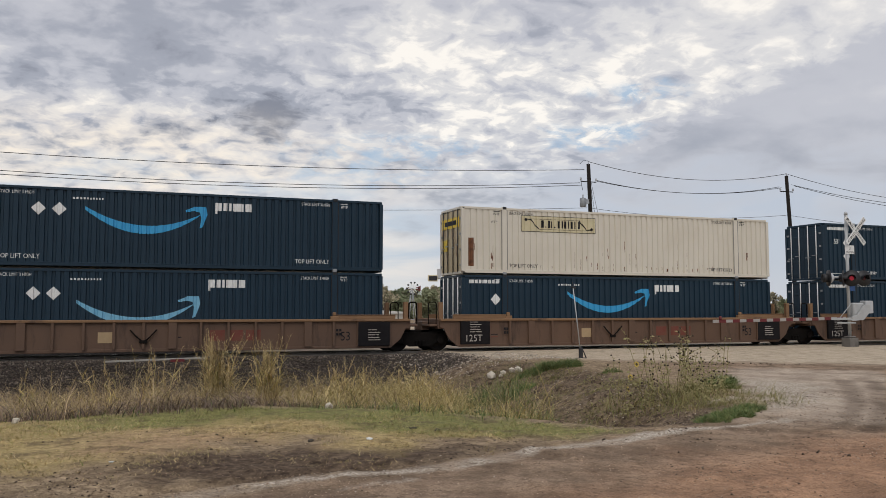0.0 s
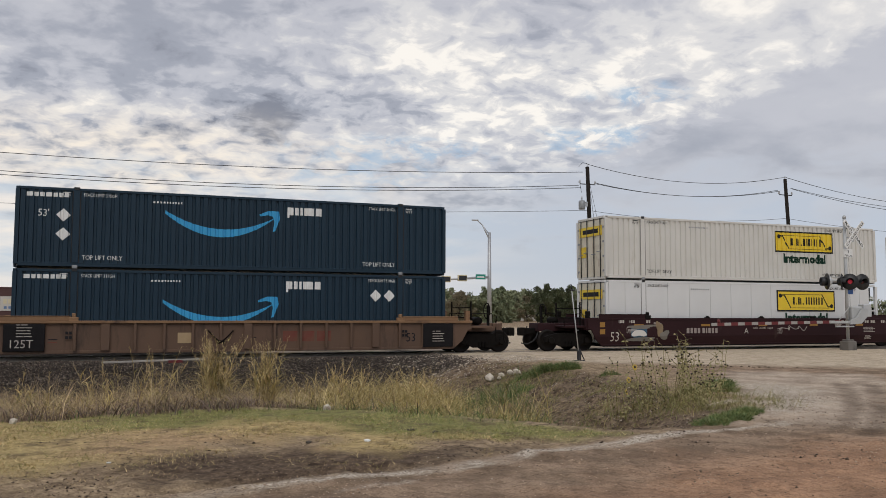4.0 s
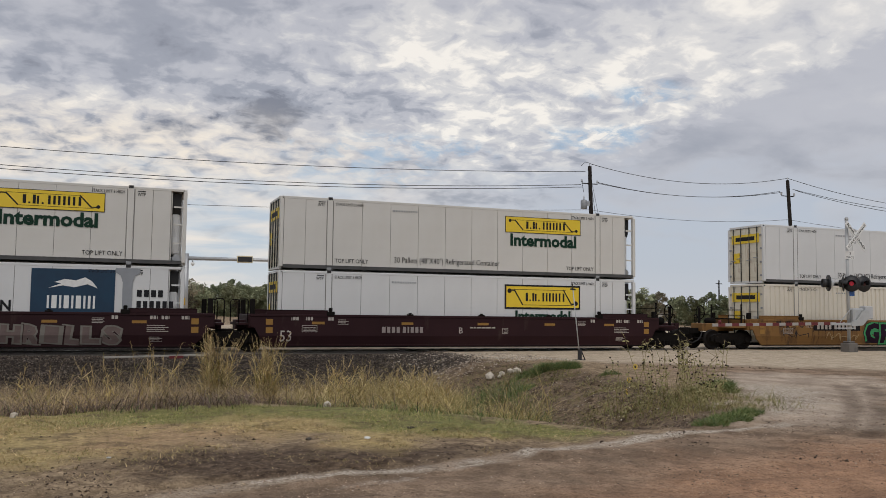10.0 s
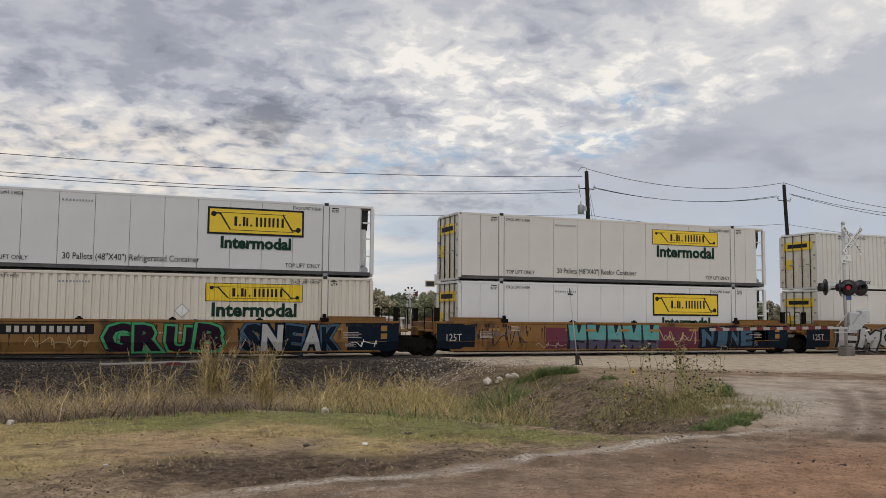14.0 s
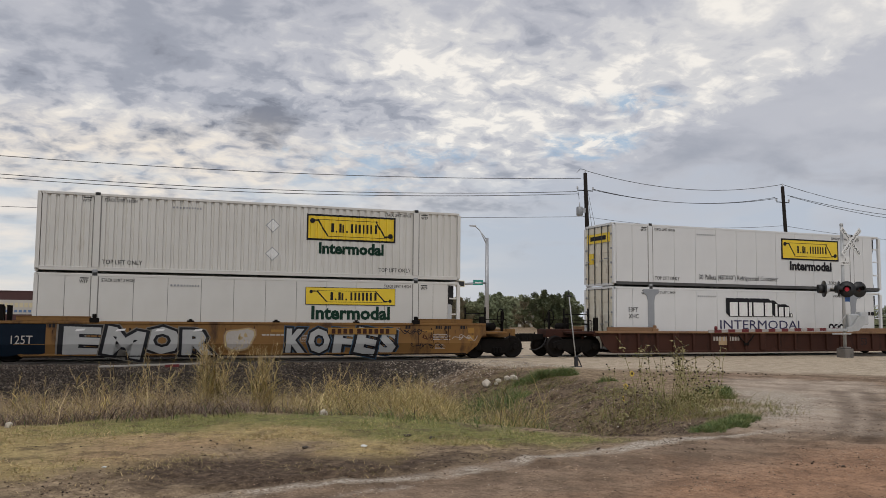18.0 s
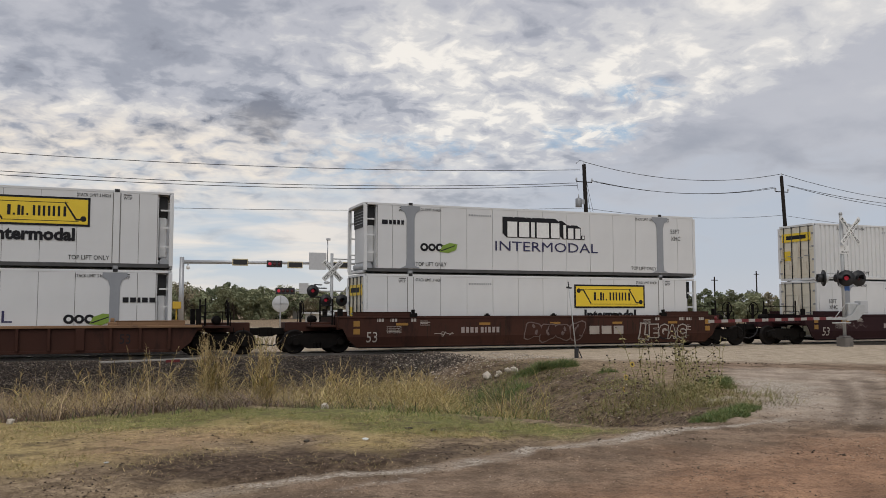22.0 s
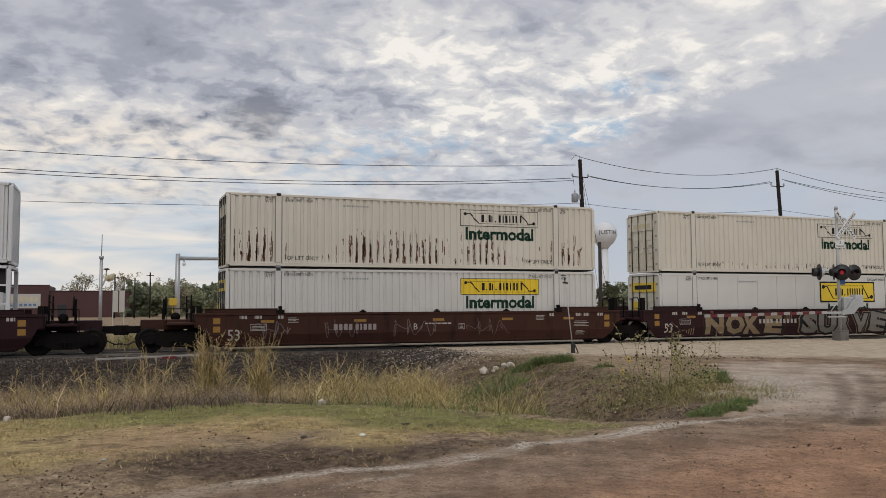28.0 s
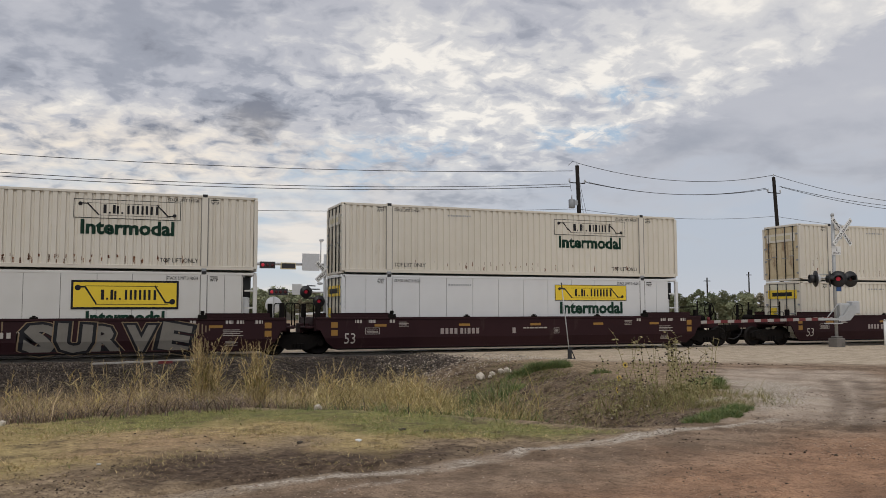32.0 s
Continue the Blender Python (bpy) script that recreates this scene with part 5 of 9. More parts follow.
        for x, z, w_, h_ in ((-7.17, 0.78, 0.60, 0.26), (1.34, 0.73, 0.26, 0.24)):  # stencilled frames
            part_of(("stencil", w_), "stencil_frame", lambda: boxes((0, -0.002, 0, w_, 0, 0.018), (0, -0.002, h_ - 0.018, w_, 0, h_), (0, -0.002, 0.018, 0.018, 0, h_ - 0.018), (w_ - 0.018, -0.002, 0.018, w_, 0, h_ - 0.018),
                    *[(0.06, -0.002, 0.05 + 0.055 * k, w_ - 0.06, 0, 0.07 + 0.055 * k) for k in range(3)]), "pale_ink", root, pose(x, yf + 0.001, z))
        for x in (-2.76, 0.39, 3.55):
            part_of(("clip", TOPZ), "sill_clip", lambda: boxes((-0.13, -0.06, TOPZ - 0.02, 0.13, 0.06, TOPZ + 0.05), (-0.06, -0.05, TOPZ + 0.05, 0.06, 0.05, TOPZ + 0.10), bevel=0.015), "iron", root, pose(x, -HY, 0))
    root.matrix_basis = pose(x_left + CON_L / 2, TRACK_Y, 0)
    return root


M["card_tan"] = material("card_tan", (0.42, 0.30, 0.17), 0.8, scale=5)
M["firm_red"] = material("firm_red", (0.16, 0.032, 0.022), 0.7, col2=(0.15, 0.06, 0.035), scale=3, amount=0.9)
M["mark_white"] = material("mark_white", (0.46, 0.42, 0.38), 0.7, col2=(0.36, 0.32, 0.29), scale=4)
M["mark_grey"] = material("mark_grey", (0.30, 0.255, 0.24), 0.7, scale=8)
M["pale_ink"] = material("pale_ink", (0.42, 0.38, 0.34), 0.7, scale=8)


# ---- paint on the car sides ----
for nm, c, c2 in (("silver_paint", (0.36, 0.36, 0.35), (0.46, 0.46, 0.45)), ("violet_paint", (0.014, 0.004, 0.014), (0.024, 0.008, 0.022)), ("teal_paint", (0.09, 0.27, 0.26), (0.14, 0.32, 0.32)), ("sand_paint", (0.42, 0.32, 0.17), (0.34, 0.25, 0.13)),
                  ("green_line", (0.06, 0.30, 0.12), (0.05, 0.25, 0.10)), ("deep_blue", (0.0035, 0.009, 0.018), (0.006, 0.014, 0.026)), ("wine_paint", (0.13, 0.035, 0.055), (0.10, 0.03, 0.045)), ("dark_plate", (0.010, 0.009, 0.010), (0.018, 0.016, 0.017)), ("steel_blue", (0.060, 0.115, 0.17), (0.035, 0.065, 0.11)), ("slate_violet", (0.075, 0.075, 0.12), (0.10, 0.09, 0.14)), ("plum_paint", (0.09, 0.03, 0.06), (0.13, 0.05, 0.08)), ("chalk_line", (0.36, 0.32, 0.28), (0.24, 0.21, 0.19)), ("dim_line", (0.16, 0.12, 0.11), (0.10, 0.07, 0.065)), ("tan_spray", (0.25, 0.185, 0.115), (0.16, 0.115, 0.072)), ("silver_dull", (0.20, 0.185, 0.16), (0.13, 0.12, 0.105)), ("dark_dirt", (0.030, 0.018, 0.013), (0.05, 0.03, 0.02))):
    M[nm] = material(nm, c, 0.75, col2=c2, scale=3, dirt=tuple(v * 0.5 for v in c), dirt_amount=0.18, dirt_scale=2, spec=0.15)


def blob(rnd, cx, cz, rx, rz, n=18, kick=0.16):
    """A rounded, lopsided outline."""
    ph, k1, k2 = rnd.uniform(0, 6.28), rnd.uniform(0.5, 1) * kick, rnd.uniform(0.5, 1) * kick
    pts = []
    for i in range(n):
        a = -2 * math.pi * i / n
        c, s_ = math.cos(a), math.sin(a)
        r = (abs(c) ** 4 + abs(s_) ** 4) ** -0.25
        r *= 1 + k1 * math.sin(2 * a + ph) + k2 * math.sin(3 * a + 2 * ph)
        pts.append((cx + rx * r * c, min(1.38, max(0.2, cz + rz * r * s_))))
    return pts


def bubble_piece(car, x0, x1, n, fill, line, rim, seed, z0=0.28, z1=1.32):
    """Swollen sprayed shapes in a row, with rims and inner strokes; no readable letters."""
    rnd = random.Random(seed)
    y = -1.536
    step = (x1 - x0) / n
    for k in range(n):
        cx, cz = x0 + step * (k + 0.5), (z0 + z1) / 2 + rnd.uniform(-0.05, 0.05)
        rx, rz = step * 0.50, (z1 - z0) * rnd.uniform(0.40, 0.47)
        lay = -0.0015 * (k % 3)
        part("spray_rim", slab(bmesh.new(), blob(random.Random(seed * 31 + k), cx, cz, rx * 1.13, rz * 1.10), y - 0.002 + lay, y + 0.004), rim, car)
        part("spray_outline", slab(bmesh.new(), blob(random.Random(seed * 31 + k), cx, cz, rx * 1.05, rz * 1.04), y - 0.007 + lay, y - 0.002 + lay), line, car)
        part("spray_fill", slab(bmesh.new(), blob(random.Random(seed * 31 + k), cx, cz, rx * 0.93, rz * 0.92), y - 0.012 + lay, y - 0.007 + lay), fill, car)
        for j in range(rnd.randint(2, 3)):  # inner strokes
            ax, az = cx + rx * rnd.uniform(-0.5, 0.5), cz + rz * rnd.uniform(-0.6, 0.4)
            a, ln, w = rnd.choice([80, 95, 15, -20, 60, 120]) + rnd.uniform(-12, 12), rz * rnd.uniform(0.35, 0.85), rnd.uniform(0.025, 0.06)
            dx, dz = math.cos(radians(a)), math.sin(radians(a))
            o = [(ax - dz * w, az + dx * w), (ax + dx * ln * 0.6 - dz * w * 1.3, az + dz * ln * 0.6 + dx * w * 1.3), (ax + dx * ln, az + dz * ln), (ax + dx * ln * 0.6 + dz * w * 0.8, az + dz * ln * 0.6 - dx * w * 0.8), (ax + dz * w, az - dx * w)]
            part("spray_stroke", slab(bmesh.new(), [(px_, min(1.36, max(0.22, pz_))) for px_, pz_ in o], y - 0.015 + lay, y - 0.012 + lay), line, car)


def scribble(car, x0, x1, seed, mat, z0=0.4, z1=1.2, w=0.018, loops=9):
    """One looping sprayed line."""
    rnd = random.Random(seed)
    bm, pts = bmesh.new(), []
    n = loops * 9
    a1, a2 = rnd.uniform(0, 6), rnd.uniform(0, 6)
    for i in range(n):
        u = i / (n - 1)
        ph = u * loops * 2 * math.pi
        amp = (z1 - z0) * 0.5 * (0.55 + 0.45 * math.sin(ph * 0.37 + a1))
        pts.append((x0 + (x1 - x0) * u + 0.16 * math.sin(ph * 0.5 + a2), (z0 + z1) / 2 + amp * math.sin(ph + 0.9 * math.sin(ph * 0.31 + a2))))
    y = -1.5345
    vs = []
    for i, (px_, pz_) in enumerate(pts):
        qx, qz = pts[min(i + 1, n - 1)][0] - pts[max(i - 1, 0)][0], pts[min(i + 1, n - 1)][1] - pts[max(i - 1, 0)][1]
        ln = math.hypot(qx, qz) or 1
        vs.append((bm.verts.new((px_ - qz / ln * w, y - 0.00002 * i, pz_ + qx / ln * w)), bm.verts.new((px_ + qz / ln * w, y - 0.00002 * i, pz_ - qx / ln * w))))
    for a, b in zip(vs, vs[1:]):
        bm.faces.new((a[0], a[1], b[1], b[0]))
    part("spray_line", bm, mat, car)


def patch(car, x0, x1, z0, z1, mat, seed):
    """A rough-edged field of rolled paint."""
    rnd = random.Random(seed)
    top = [(x0 + (x1 - x0) * k / 8, z1 - rnd.uniform(0, 0.12)) for k in range(9)]
    low = [(x0 + (x1 - x0) * k / 8, z0 + rnd.uniform(0, 0.12)) for k in range(9)]
    part("paint_patch", slab(bmesh.new(), top[::-1] + low, -1.5335, -1.529), mat, car)


def sprayed_word(car, word, x0, x1, fill, line, rim, seed, z0=0.26, z1=1.34, gloss=None):
    """Fat sprayed letters, each with a rim, a dark outline and a filling, jostling one another."""
    rnd = random.Random(seed)
    y, step = -1.536, (x1 - x0) / len(word)
    for k, c in enumerate(word):
        cx, tilt, zz = x0 + step * (k + 0.5), rnd.uniform(-7, 7), rnd.uniform(-0.03, 0.03)
        grow = rnd.uniform(0.94, 1.06)
        lean_ = rnd.uniform(-0.08, 0.30)
        lay = -0.013 * (k % 2)
        for name, fat, mat, d in (("spray_rim", 0.15, rim, 0.0), ("spray_outline", 0.125, line, -0.004), ("spray_fill", 0.055, fill, -0.008)):
            me, w = text_mesh(c, 1.0, 1.0, fat)
            key = ("spray", c, fat, mat)
            if key not in CACHE:
                CACHE[key] = me.copy()
                CACHE[key].materials.append(M[mat])
            me = CACHE[key]
            lo, hi = min(v.co.x for v in text_mesh(c, 1.0, 1.0, 0.115)[0].vertices), max(v.co.x for v in text_mesh(c, 1.0, 1.0, 0.115)[0].vertices)
            sx, sz = step * 1.14 * grow / (hi - lo), (z1 - z0) * grow / 0.95
            o = new(name, me)
            o.parent = car
            o.matrix_basis = pose(cx, y + d + lay, z0 + 0.11 * sz + zz) @ pose(0, 0, 0, 0, tilt) @ Matrix(((1, 0, lean_, 0), (0, 1, 0, 0), (0, 0, 1, 0), (0, 0, 0, 1))) @ Matrix.Diagonal((sx, 1, sz, 1)) @ pose(-(lo + hi) / 2, 0, 0)
        if gloss:
            part("spray_glint", slab(bmesh.new(), [(cx - step * 0.18, z1 - 0.30), (cx - step * 0.13, z1 - 0.22), (cx + step * 0.08, z1 - 0.20), (cx + step * 0.05, z1 - 0.27)][::-1], y - 0.0125 + lay, y - 0.0105 + lay), gloss, car)


def split_piece(car, x0, x1, upper, lower, seed):
    """An angular piece in two tones, cut up by black strokes; no readable letters."""
    rnd = random.Random(seed)
    part("spray_fill", slab(bmesh.new(), [(x0 + (x1 - x0) * k / 8, 1.38 - rnd.uniform(0, 0.08)) for k in range(9)][::-1] + [(x0 + (x1 - x0) * k / 8, 0.66) for k in range(9)], -1.5362, -1.534), upper, car)
    part("spray_fill", slab(bmesh.new(), [(x0 + (x1 - x0) * k / 8, 0.70 + rnd.uniform(-0.03, 0.03)) for k in range(9)][::-1] + [(x0 + (x1 - x0) * k / 8, 0.24 + rnd.uniform(0, 0.08)) for k in range(9)], -1.5376, -1.5364), lower, car)
    n = 5
    step = (x1 - x0) / n
    for k in range(n):
        a = x0 + step * k
        lean_ = rnd.uniform(-0.18, 0.18)
        rows = [[(a, 0.24), (a + 0.14, 0.24), (a + 0.09 + lean_, 1.38), (a + 0.02 + lean_, 1.38)],
                [(a + step * 0.45, 1.38), (a + step * 0.72, 1.38), (a + step * 0.60, 1.02), (a + step * 0.52, 1.0)],
                [(a + step * 0.30, 0.62), (a + step * 0.82, 0.58 + rnd.uniform(-0.05, 0.1)), (a + step * 0.84, 0.64), (a + step * 0.30, 0.70)],
                [(a + step * 0.40, 0.24), (a + step * 0.64, 0.24), (a + step * 0.55, 0.50)]]
        for o in rows:
            part("spray_stroke", slab(bmesh.new(), o, -1.5405, -1.538), "ink", car)
    for x in (x0 + 0.9, x0 + 2.6, x1 - 0.5):
        part("orange_mark", boxes((x, -1.546, 1.06, x + 0.5, -1.542, 1.16)), "orange_mark", car)


def drips(car, x0, x1, n, mat, seed, top=1.3):
    """Runs and smears of dirt with ragged edges, hanging from the sill."""
    rnd = random.Random(seed)
    bm = bmesh.new()
    for _ in range(n):
        x, w, ln = rnd.uniform(x0, x1), rnd.uniform(0.02, 0.10), rnd.uniform(0.1, 0.75)
        z = rnd.uniform(top - 0.25, top)
        k = 5
        left = [(x - w * rnd.uniform(0.2, 0.6) * (1 - 0.6 * j / k), z - ln * j / k) for j in range(k + 1)]
        right = [(x + w * rnd.uniform(0.2, 0.6) * (1 - 0.6 * j / k), z - ln * j / k) for j in range(k + 1)]
        slab(bm, left + right[::-1], -1.5325, -1.529)
    tagged(part("dirt_runs", bm, mat, car, "dark runs of dirt below the sill"), kind="stuff")


def graffiti(i, car):
    if i == 6:
        part("number_plate", boxes((-5.26, -1.536, 0.92, -2.26, -1.53, 1.28)), "dark_plate", car)
        bars([0.15] * 4 + [0.001] + [0.15] * 6, -5.05, -1.539, 0.99, 0.22, "pale_ink", car, 0.45, "reporting_mark")
        sprayed_word(car, "GRUB", -1.95, 2.2, "violet_paint", "green_line", "ink", 61, 0.24, 1.40)
        for k, c in enumerate("SNEAK"):
            dark = k % 2 == 0
            sprayed_word(car, c, 2.85 + 0.78 * k, 3.63 + 0.78 * k, "deep_blue" if dark else "silver_paint", "steel_blue" if dark else "deep_blue", "ink" if dark else "deep_blue", 62 + k, 0.24, 1.40)
        patch(car, 7.0, 9.1, 0.2, 1.42, "deep_blue", 3)
        scribble(car, 7.2, 8.3, 6, "white_ink", 0.4, 0.75, 0.014, 4)
        scribble(car, -7.4, -5.5, 7, "ink", 0.52, 0.95, 0.018, 5)
        scribble(car, -7.4, -5.6, 9, "ink", 1.0, 1.25, 0.012, 8)
        scribble(car, -4.4, -2.3, 8, "sand_paint", 0.40, 0.85, 0.014, 8)
    if i == 7:
        patch(car, -9.1, -7.4, 0.3, 1.42, "deep_blue", 4)
        scribble(car, -7.2, -5.0, 11, "ink", 0.35, 1.2, 0.02, 7)
        patch(car, -4.1, 4.0, 0.22, 1.30, "wine_paint", 5)
        split_piece(car, -3.0, 1.7, "teal_paint", "slate_violet", 71)
        scribble(car, 1.7, 3.8, 13, "sand_paint", 0.45, 1.2, 0.02, 6)
        patch(car, 3.9, 7.9, 0.22, 1.36, "deep_blue", 6)
        sprayed_word(car, "NINE", 4.1, 7.0, "steel_blue", "deep_blue", "ink", 72, 0.34, 1.25)
        patch(car, 7.05, 7.75, 0.45, 1.2, "plum_paint", 8)
        patch(car, 7.8, 9.1, 0.22, 1.42, "deep_blue", 9)
        scribble(car, 2.1, 3.2, 18, "chalk_line", 0.6, 0.9, 0.014, 5)
        scribble(car, -6.9, -5.2, 12, "dim_line", 0.8, 1.2, 0.03, 6)
        scribble(car, -4.4, -3.2, 20, "chalk_line", 0.35, 0.6, 0.012, 5)
    if i == 8:
        patch(car, -9.1, -7.6, 0.22, 1.42, "deep_blue", 7)
        sprayed_word(car, "EMOR", -7.1, -1.75, "silver_paint", "ink", "silver_dull", 81, 0.22, 1.40, gloss="white_ink")
        bubble_piece(car, -1.5, -0.45, 1, "pale_ink", "sand_paint", "sill_tan", 82, 0.4, 1.3)
        sprayed_word(car, "KOFES", 0.75, 5.25, "silver_paint", "ink", "steel_blue", 83, 0.22, 1.38)
        part("number_patch", boxes((2.4, -1.5725, 1.0, 5.2, -1.566, 1.26)), "orange_mark", car)
        bars([0.15] * 4 + [0.001] + [0.15] * 6, 2.55, -1.5745, 1.03, 0.19, "well_rust", car, 0.45, "reporting_mark")
        scribble(car, 5.4, 6.4, 14, "ink", 1.0, 1.25, 0.014, 7)
        scribble(car, 6.3, 7.4, 15, "well_rust", 0.75, 1.0, 0.014, 7)
        scribble(car, 5.9, 7.3, 16, "ink", 0.42, 0.68, 0.014, 7)
        scribble(car, 7.8, 8.6, 17, "chalk_line", 0.75, 1.0, 0.016, 5)
    if i == 10:
        scribble(car, -5.0, -4.3, 19, "chalk_line", 0.62, 0.85, 0.012, 4)
        bubble_piece(car, -1.0, 1.9, 4, "well_rust", "dim_line", "well_rust", 103, 0.36, 1.2)
        for k in range(3):
            part("firm_mark", boxes((2.15 + 0.62 * k, -1.5345, 0.64, 2.65 + 0.62 * k, -1.531, 1.0)), "chalk_line", car)
        sprayed_word(car, "LEGAC", 4.75, 7.25, "well_rust", "chalk_line", "ink", 101, 0.42, 1.12)
        drips(car, -8.3, 8.5, 46, "dark_dirt", 10)
    if i == 11:
        scribble(car, -6.6, -5.2, 22, "dim_line", 0.75, 1.1, 0.010, 6)
        scribble(car, 4.0, 5.6, 23, "dim_line", 0.9, 1.2, 0.010, 7)
    if i == 12:
        for k, (a, b, w) in enumerate(((-7.2, -5.6, 0.016), (-4.4, -3.0, 0.012), (-1.6, 0.4, 0.016), (1.8, 3.6, 0.010))):
            scribble(car, a, b, 30 + k, "dim_line", 0.45, 1.2, w, 7)
        drips(car, -8.3, 8.5, 46, "dark_dirt", 12)
    if i == 13:
        sprayed_word(car, "NOKE", -5.75, -1.15, "tan_spray", "ink", "well_rust", 131, 0.24, 1.36)
        sprayed_word(car, "SURVE", 0.0, 5.6, "silver_dull", "ink", "tan_spray", 132, 0.24, 1.36)
        for x, z, e in ((-6.4, 0.45, -1), (-1.0, 0.95, 1), (-0.6, 1.25, -1), (5.9, 1.05, 1), (6.0, 0.5, 1)):  # striped wedges beside the letters
            for k in range(4):
                h_ = 0.22 - 0.05 * k
                part("spray_stripe", boxes((x + e * 0.13 * k, -1.5335, z - h_, x + e * 0.13 * k + 0.045, -1.53, z + h_)), "tan_spray", car)
        bars([0.13] * 4 + [0.001] + [0.13] * 6, -2.6, -1.572, 0.78, 0.20, "pale_ink", car, 0.5, "reporting_mark")
    if i == 3:
        patch(car, -6.95, -6.1, 0.52, 1.12, "steel_blue", 31)
        for k, (a, b, c, d) in enumerate(((-7.1, -5.75, 0.98, 1.14), (-7.15, -5.6, 0.42, 0.58), (-6.85, -6.2, 0.62, 0.92), (-5.6, -5.25, 0.66, 1.26), (-5.4, -4.95, 0.5, 0.86))):
            part("spray_fill", slab(bmesh.new(), blob(random.Random(330 + k), (a + b) / 2, (c + d) / 2, (b - a) * 0.5, (d - c) * 0.5, 22, 0.2), -1.5385 - 0.0008 * k, -1.534), ("silver_dull", "silver_dull", "white_paint", "tan_spray", "silver_dull")[k], car)
        scribble(car, 1.6, 3.0, 35, "pale_ink", 0.85, 1.1, 0.014, 5)
    if i == 4:
        sprayed_word(car, "THRILLS", 1.4, 5.9, "dim_line", "silver_dull", "well_maroon", 41, 0.34, 1.05)
    if i == 15:
        scribble(car, -2.0, 0.0, 37, "dim_line", 0.5, 1.1, 0.012, 7)
    if i in (6, 7, 8):
        drips(car, -8.3, 8.5, 34, "dark_dirt", 60 + i)


CREASE = 0.64
CAR_SKIN = {"side_wall", "bottom_sill", "lettering", "marking", "reporting_mark", "stencil_frame", "number_plate", "number_patch", "firm_mark", "paint_patch", "dirt_runs", "spray_rim", "spray_outline", "spray_fill", "spray_stroke", "spray_line", "spray_glint", "spray_stripe"}


def build_train():
    n = len(UNITS)
    for i, (x, style, tint, up, low) in enumerate(UNITS):
        car = well_car(i, x, style, tint, (i - 1, i) not in JOINED, (i, i + 1) not in JOINED)
        graffiti(i, car)
        if style == "smooth":
            lay_on(car, CAR_SKIN, "z", (CREASE,), lambda c: 0.30 * max(0.0, CREASE - c.z) if c.y < -1.2 else 0.0)
        RIDERS.append(car)
        RIDERS.append(container(at_x=x, at_z=0.285, **low))
        RIDERS.append(container(at_x=x, at_z=0.285 + CON_H + 0.014, **up))


build_train()

# ---- ground ----
def smooth(a, b, v):
    t = np.clip((v - a) / (b - a), 0, 1)
    return t * t * (3 - 2 * t)


def signed(poly, X, Y):
    """Distance to the outline of a polygon, positive inside."""
    inside = np.zeros(X.shape, bool)
    best = np.full(X.shape, 1e9)
    for (x0, y0), (x1, y1) in zip(poly, poly[1:] + poly[:1]):
        dx, dy = x1 - x0, y1 - y0
        t = np.clip(((X - x0) * dx + (Y - y0) * dy) / (dx * dx + dy * dy), 0, 1)
        best = np.minimum(best, np.hypot(X - x0 - t * dx, Y - y0 - t * dy))
        if dy:
            inside ^= ((y0 > Y) != (y1 > Y)) & (X < dx * (Y - y0) / dy + x0)
    return np.where(inside, best, -best)


def lumps(X, Y, scale, seed):
    """Smooth uneven noise of three sizes, about -1 to 1, with no period that shows."""
    r = np.random.RandomState(seed)
    grid = r.uniform(-1, 1, (256, 256))
    X, Y = np.asarray(X, float), np.asarray(Y, float)
    out = np.zeros(X.shape)
    for amp, f in ((0.85, 1.0), (0.42, 2.1), (0.22, 4.3)):
        a, k = r.uniform(0, 6.28), scale * f / 2.4
        U = (X * math.cos(a) - Y * math.sin(a)) * k + r.uniform(0, 200)
        V = (X * math.sin(a) + Y * math.cos(a)) * k + r.uniform(0, 200)
        i, j = np.floor(U).astype(int), np.floor(V).astype(int)
        u, v = U - i, V - j
        u, v = u * u * (3 - 2 * u), v * v * (3 - 2 * v)
        i0, i1, j0, j1 = i & 255, (i + 1) & 255, j & 255, (j + 1) & 255
        out += amp * ((grid[i0, j0] * (1 - u) + grid[i1, j0] * u) * (1 - v) + (grid[i0, j1] * (1 - u) + grid[i1, j1] * u) * v)
    return out * 1.05


DITCH = [(-400, 14.0), (-0.84, 14.35), (2.24, 15.0), (3.9, 14.5), (5.0, 12.9), (6.6, 10.6), (8.3, 10.5), (10.3, 12.3), (12.3, 18), (13.0, 24), (12.2, 28.6), (11.2, 31.4), (-400, 31.4)]


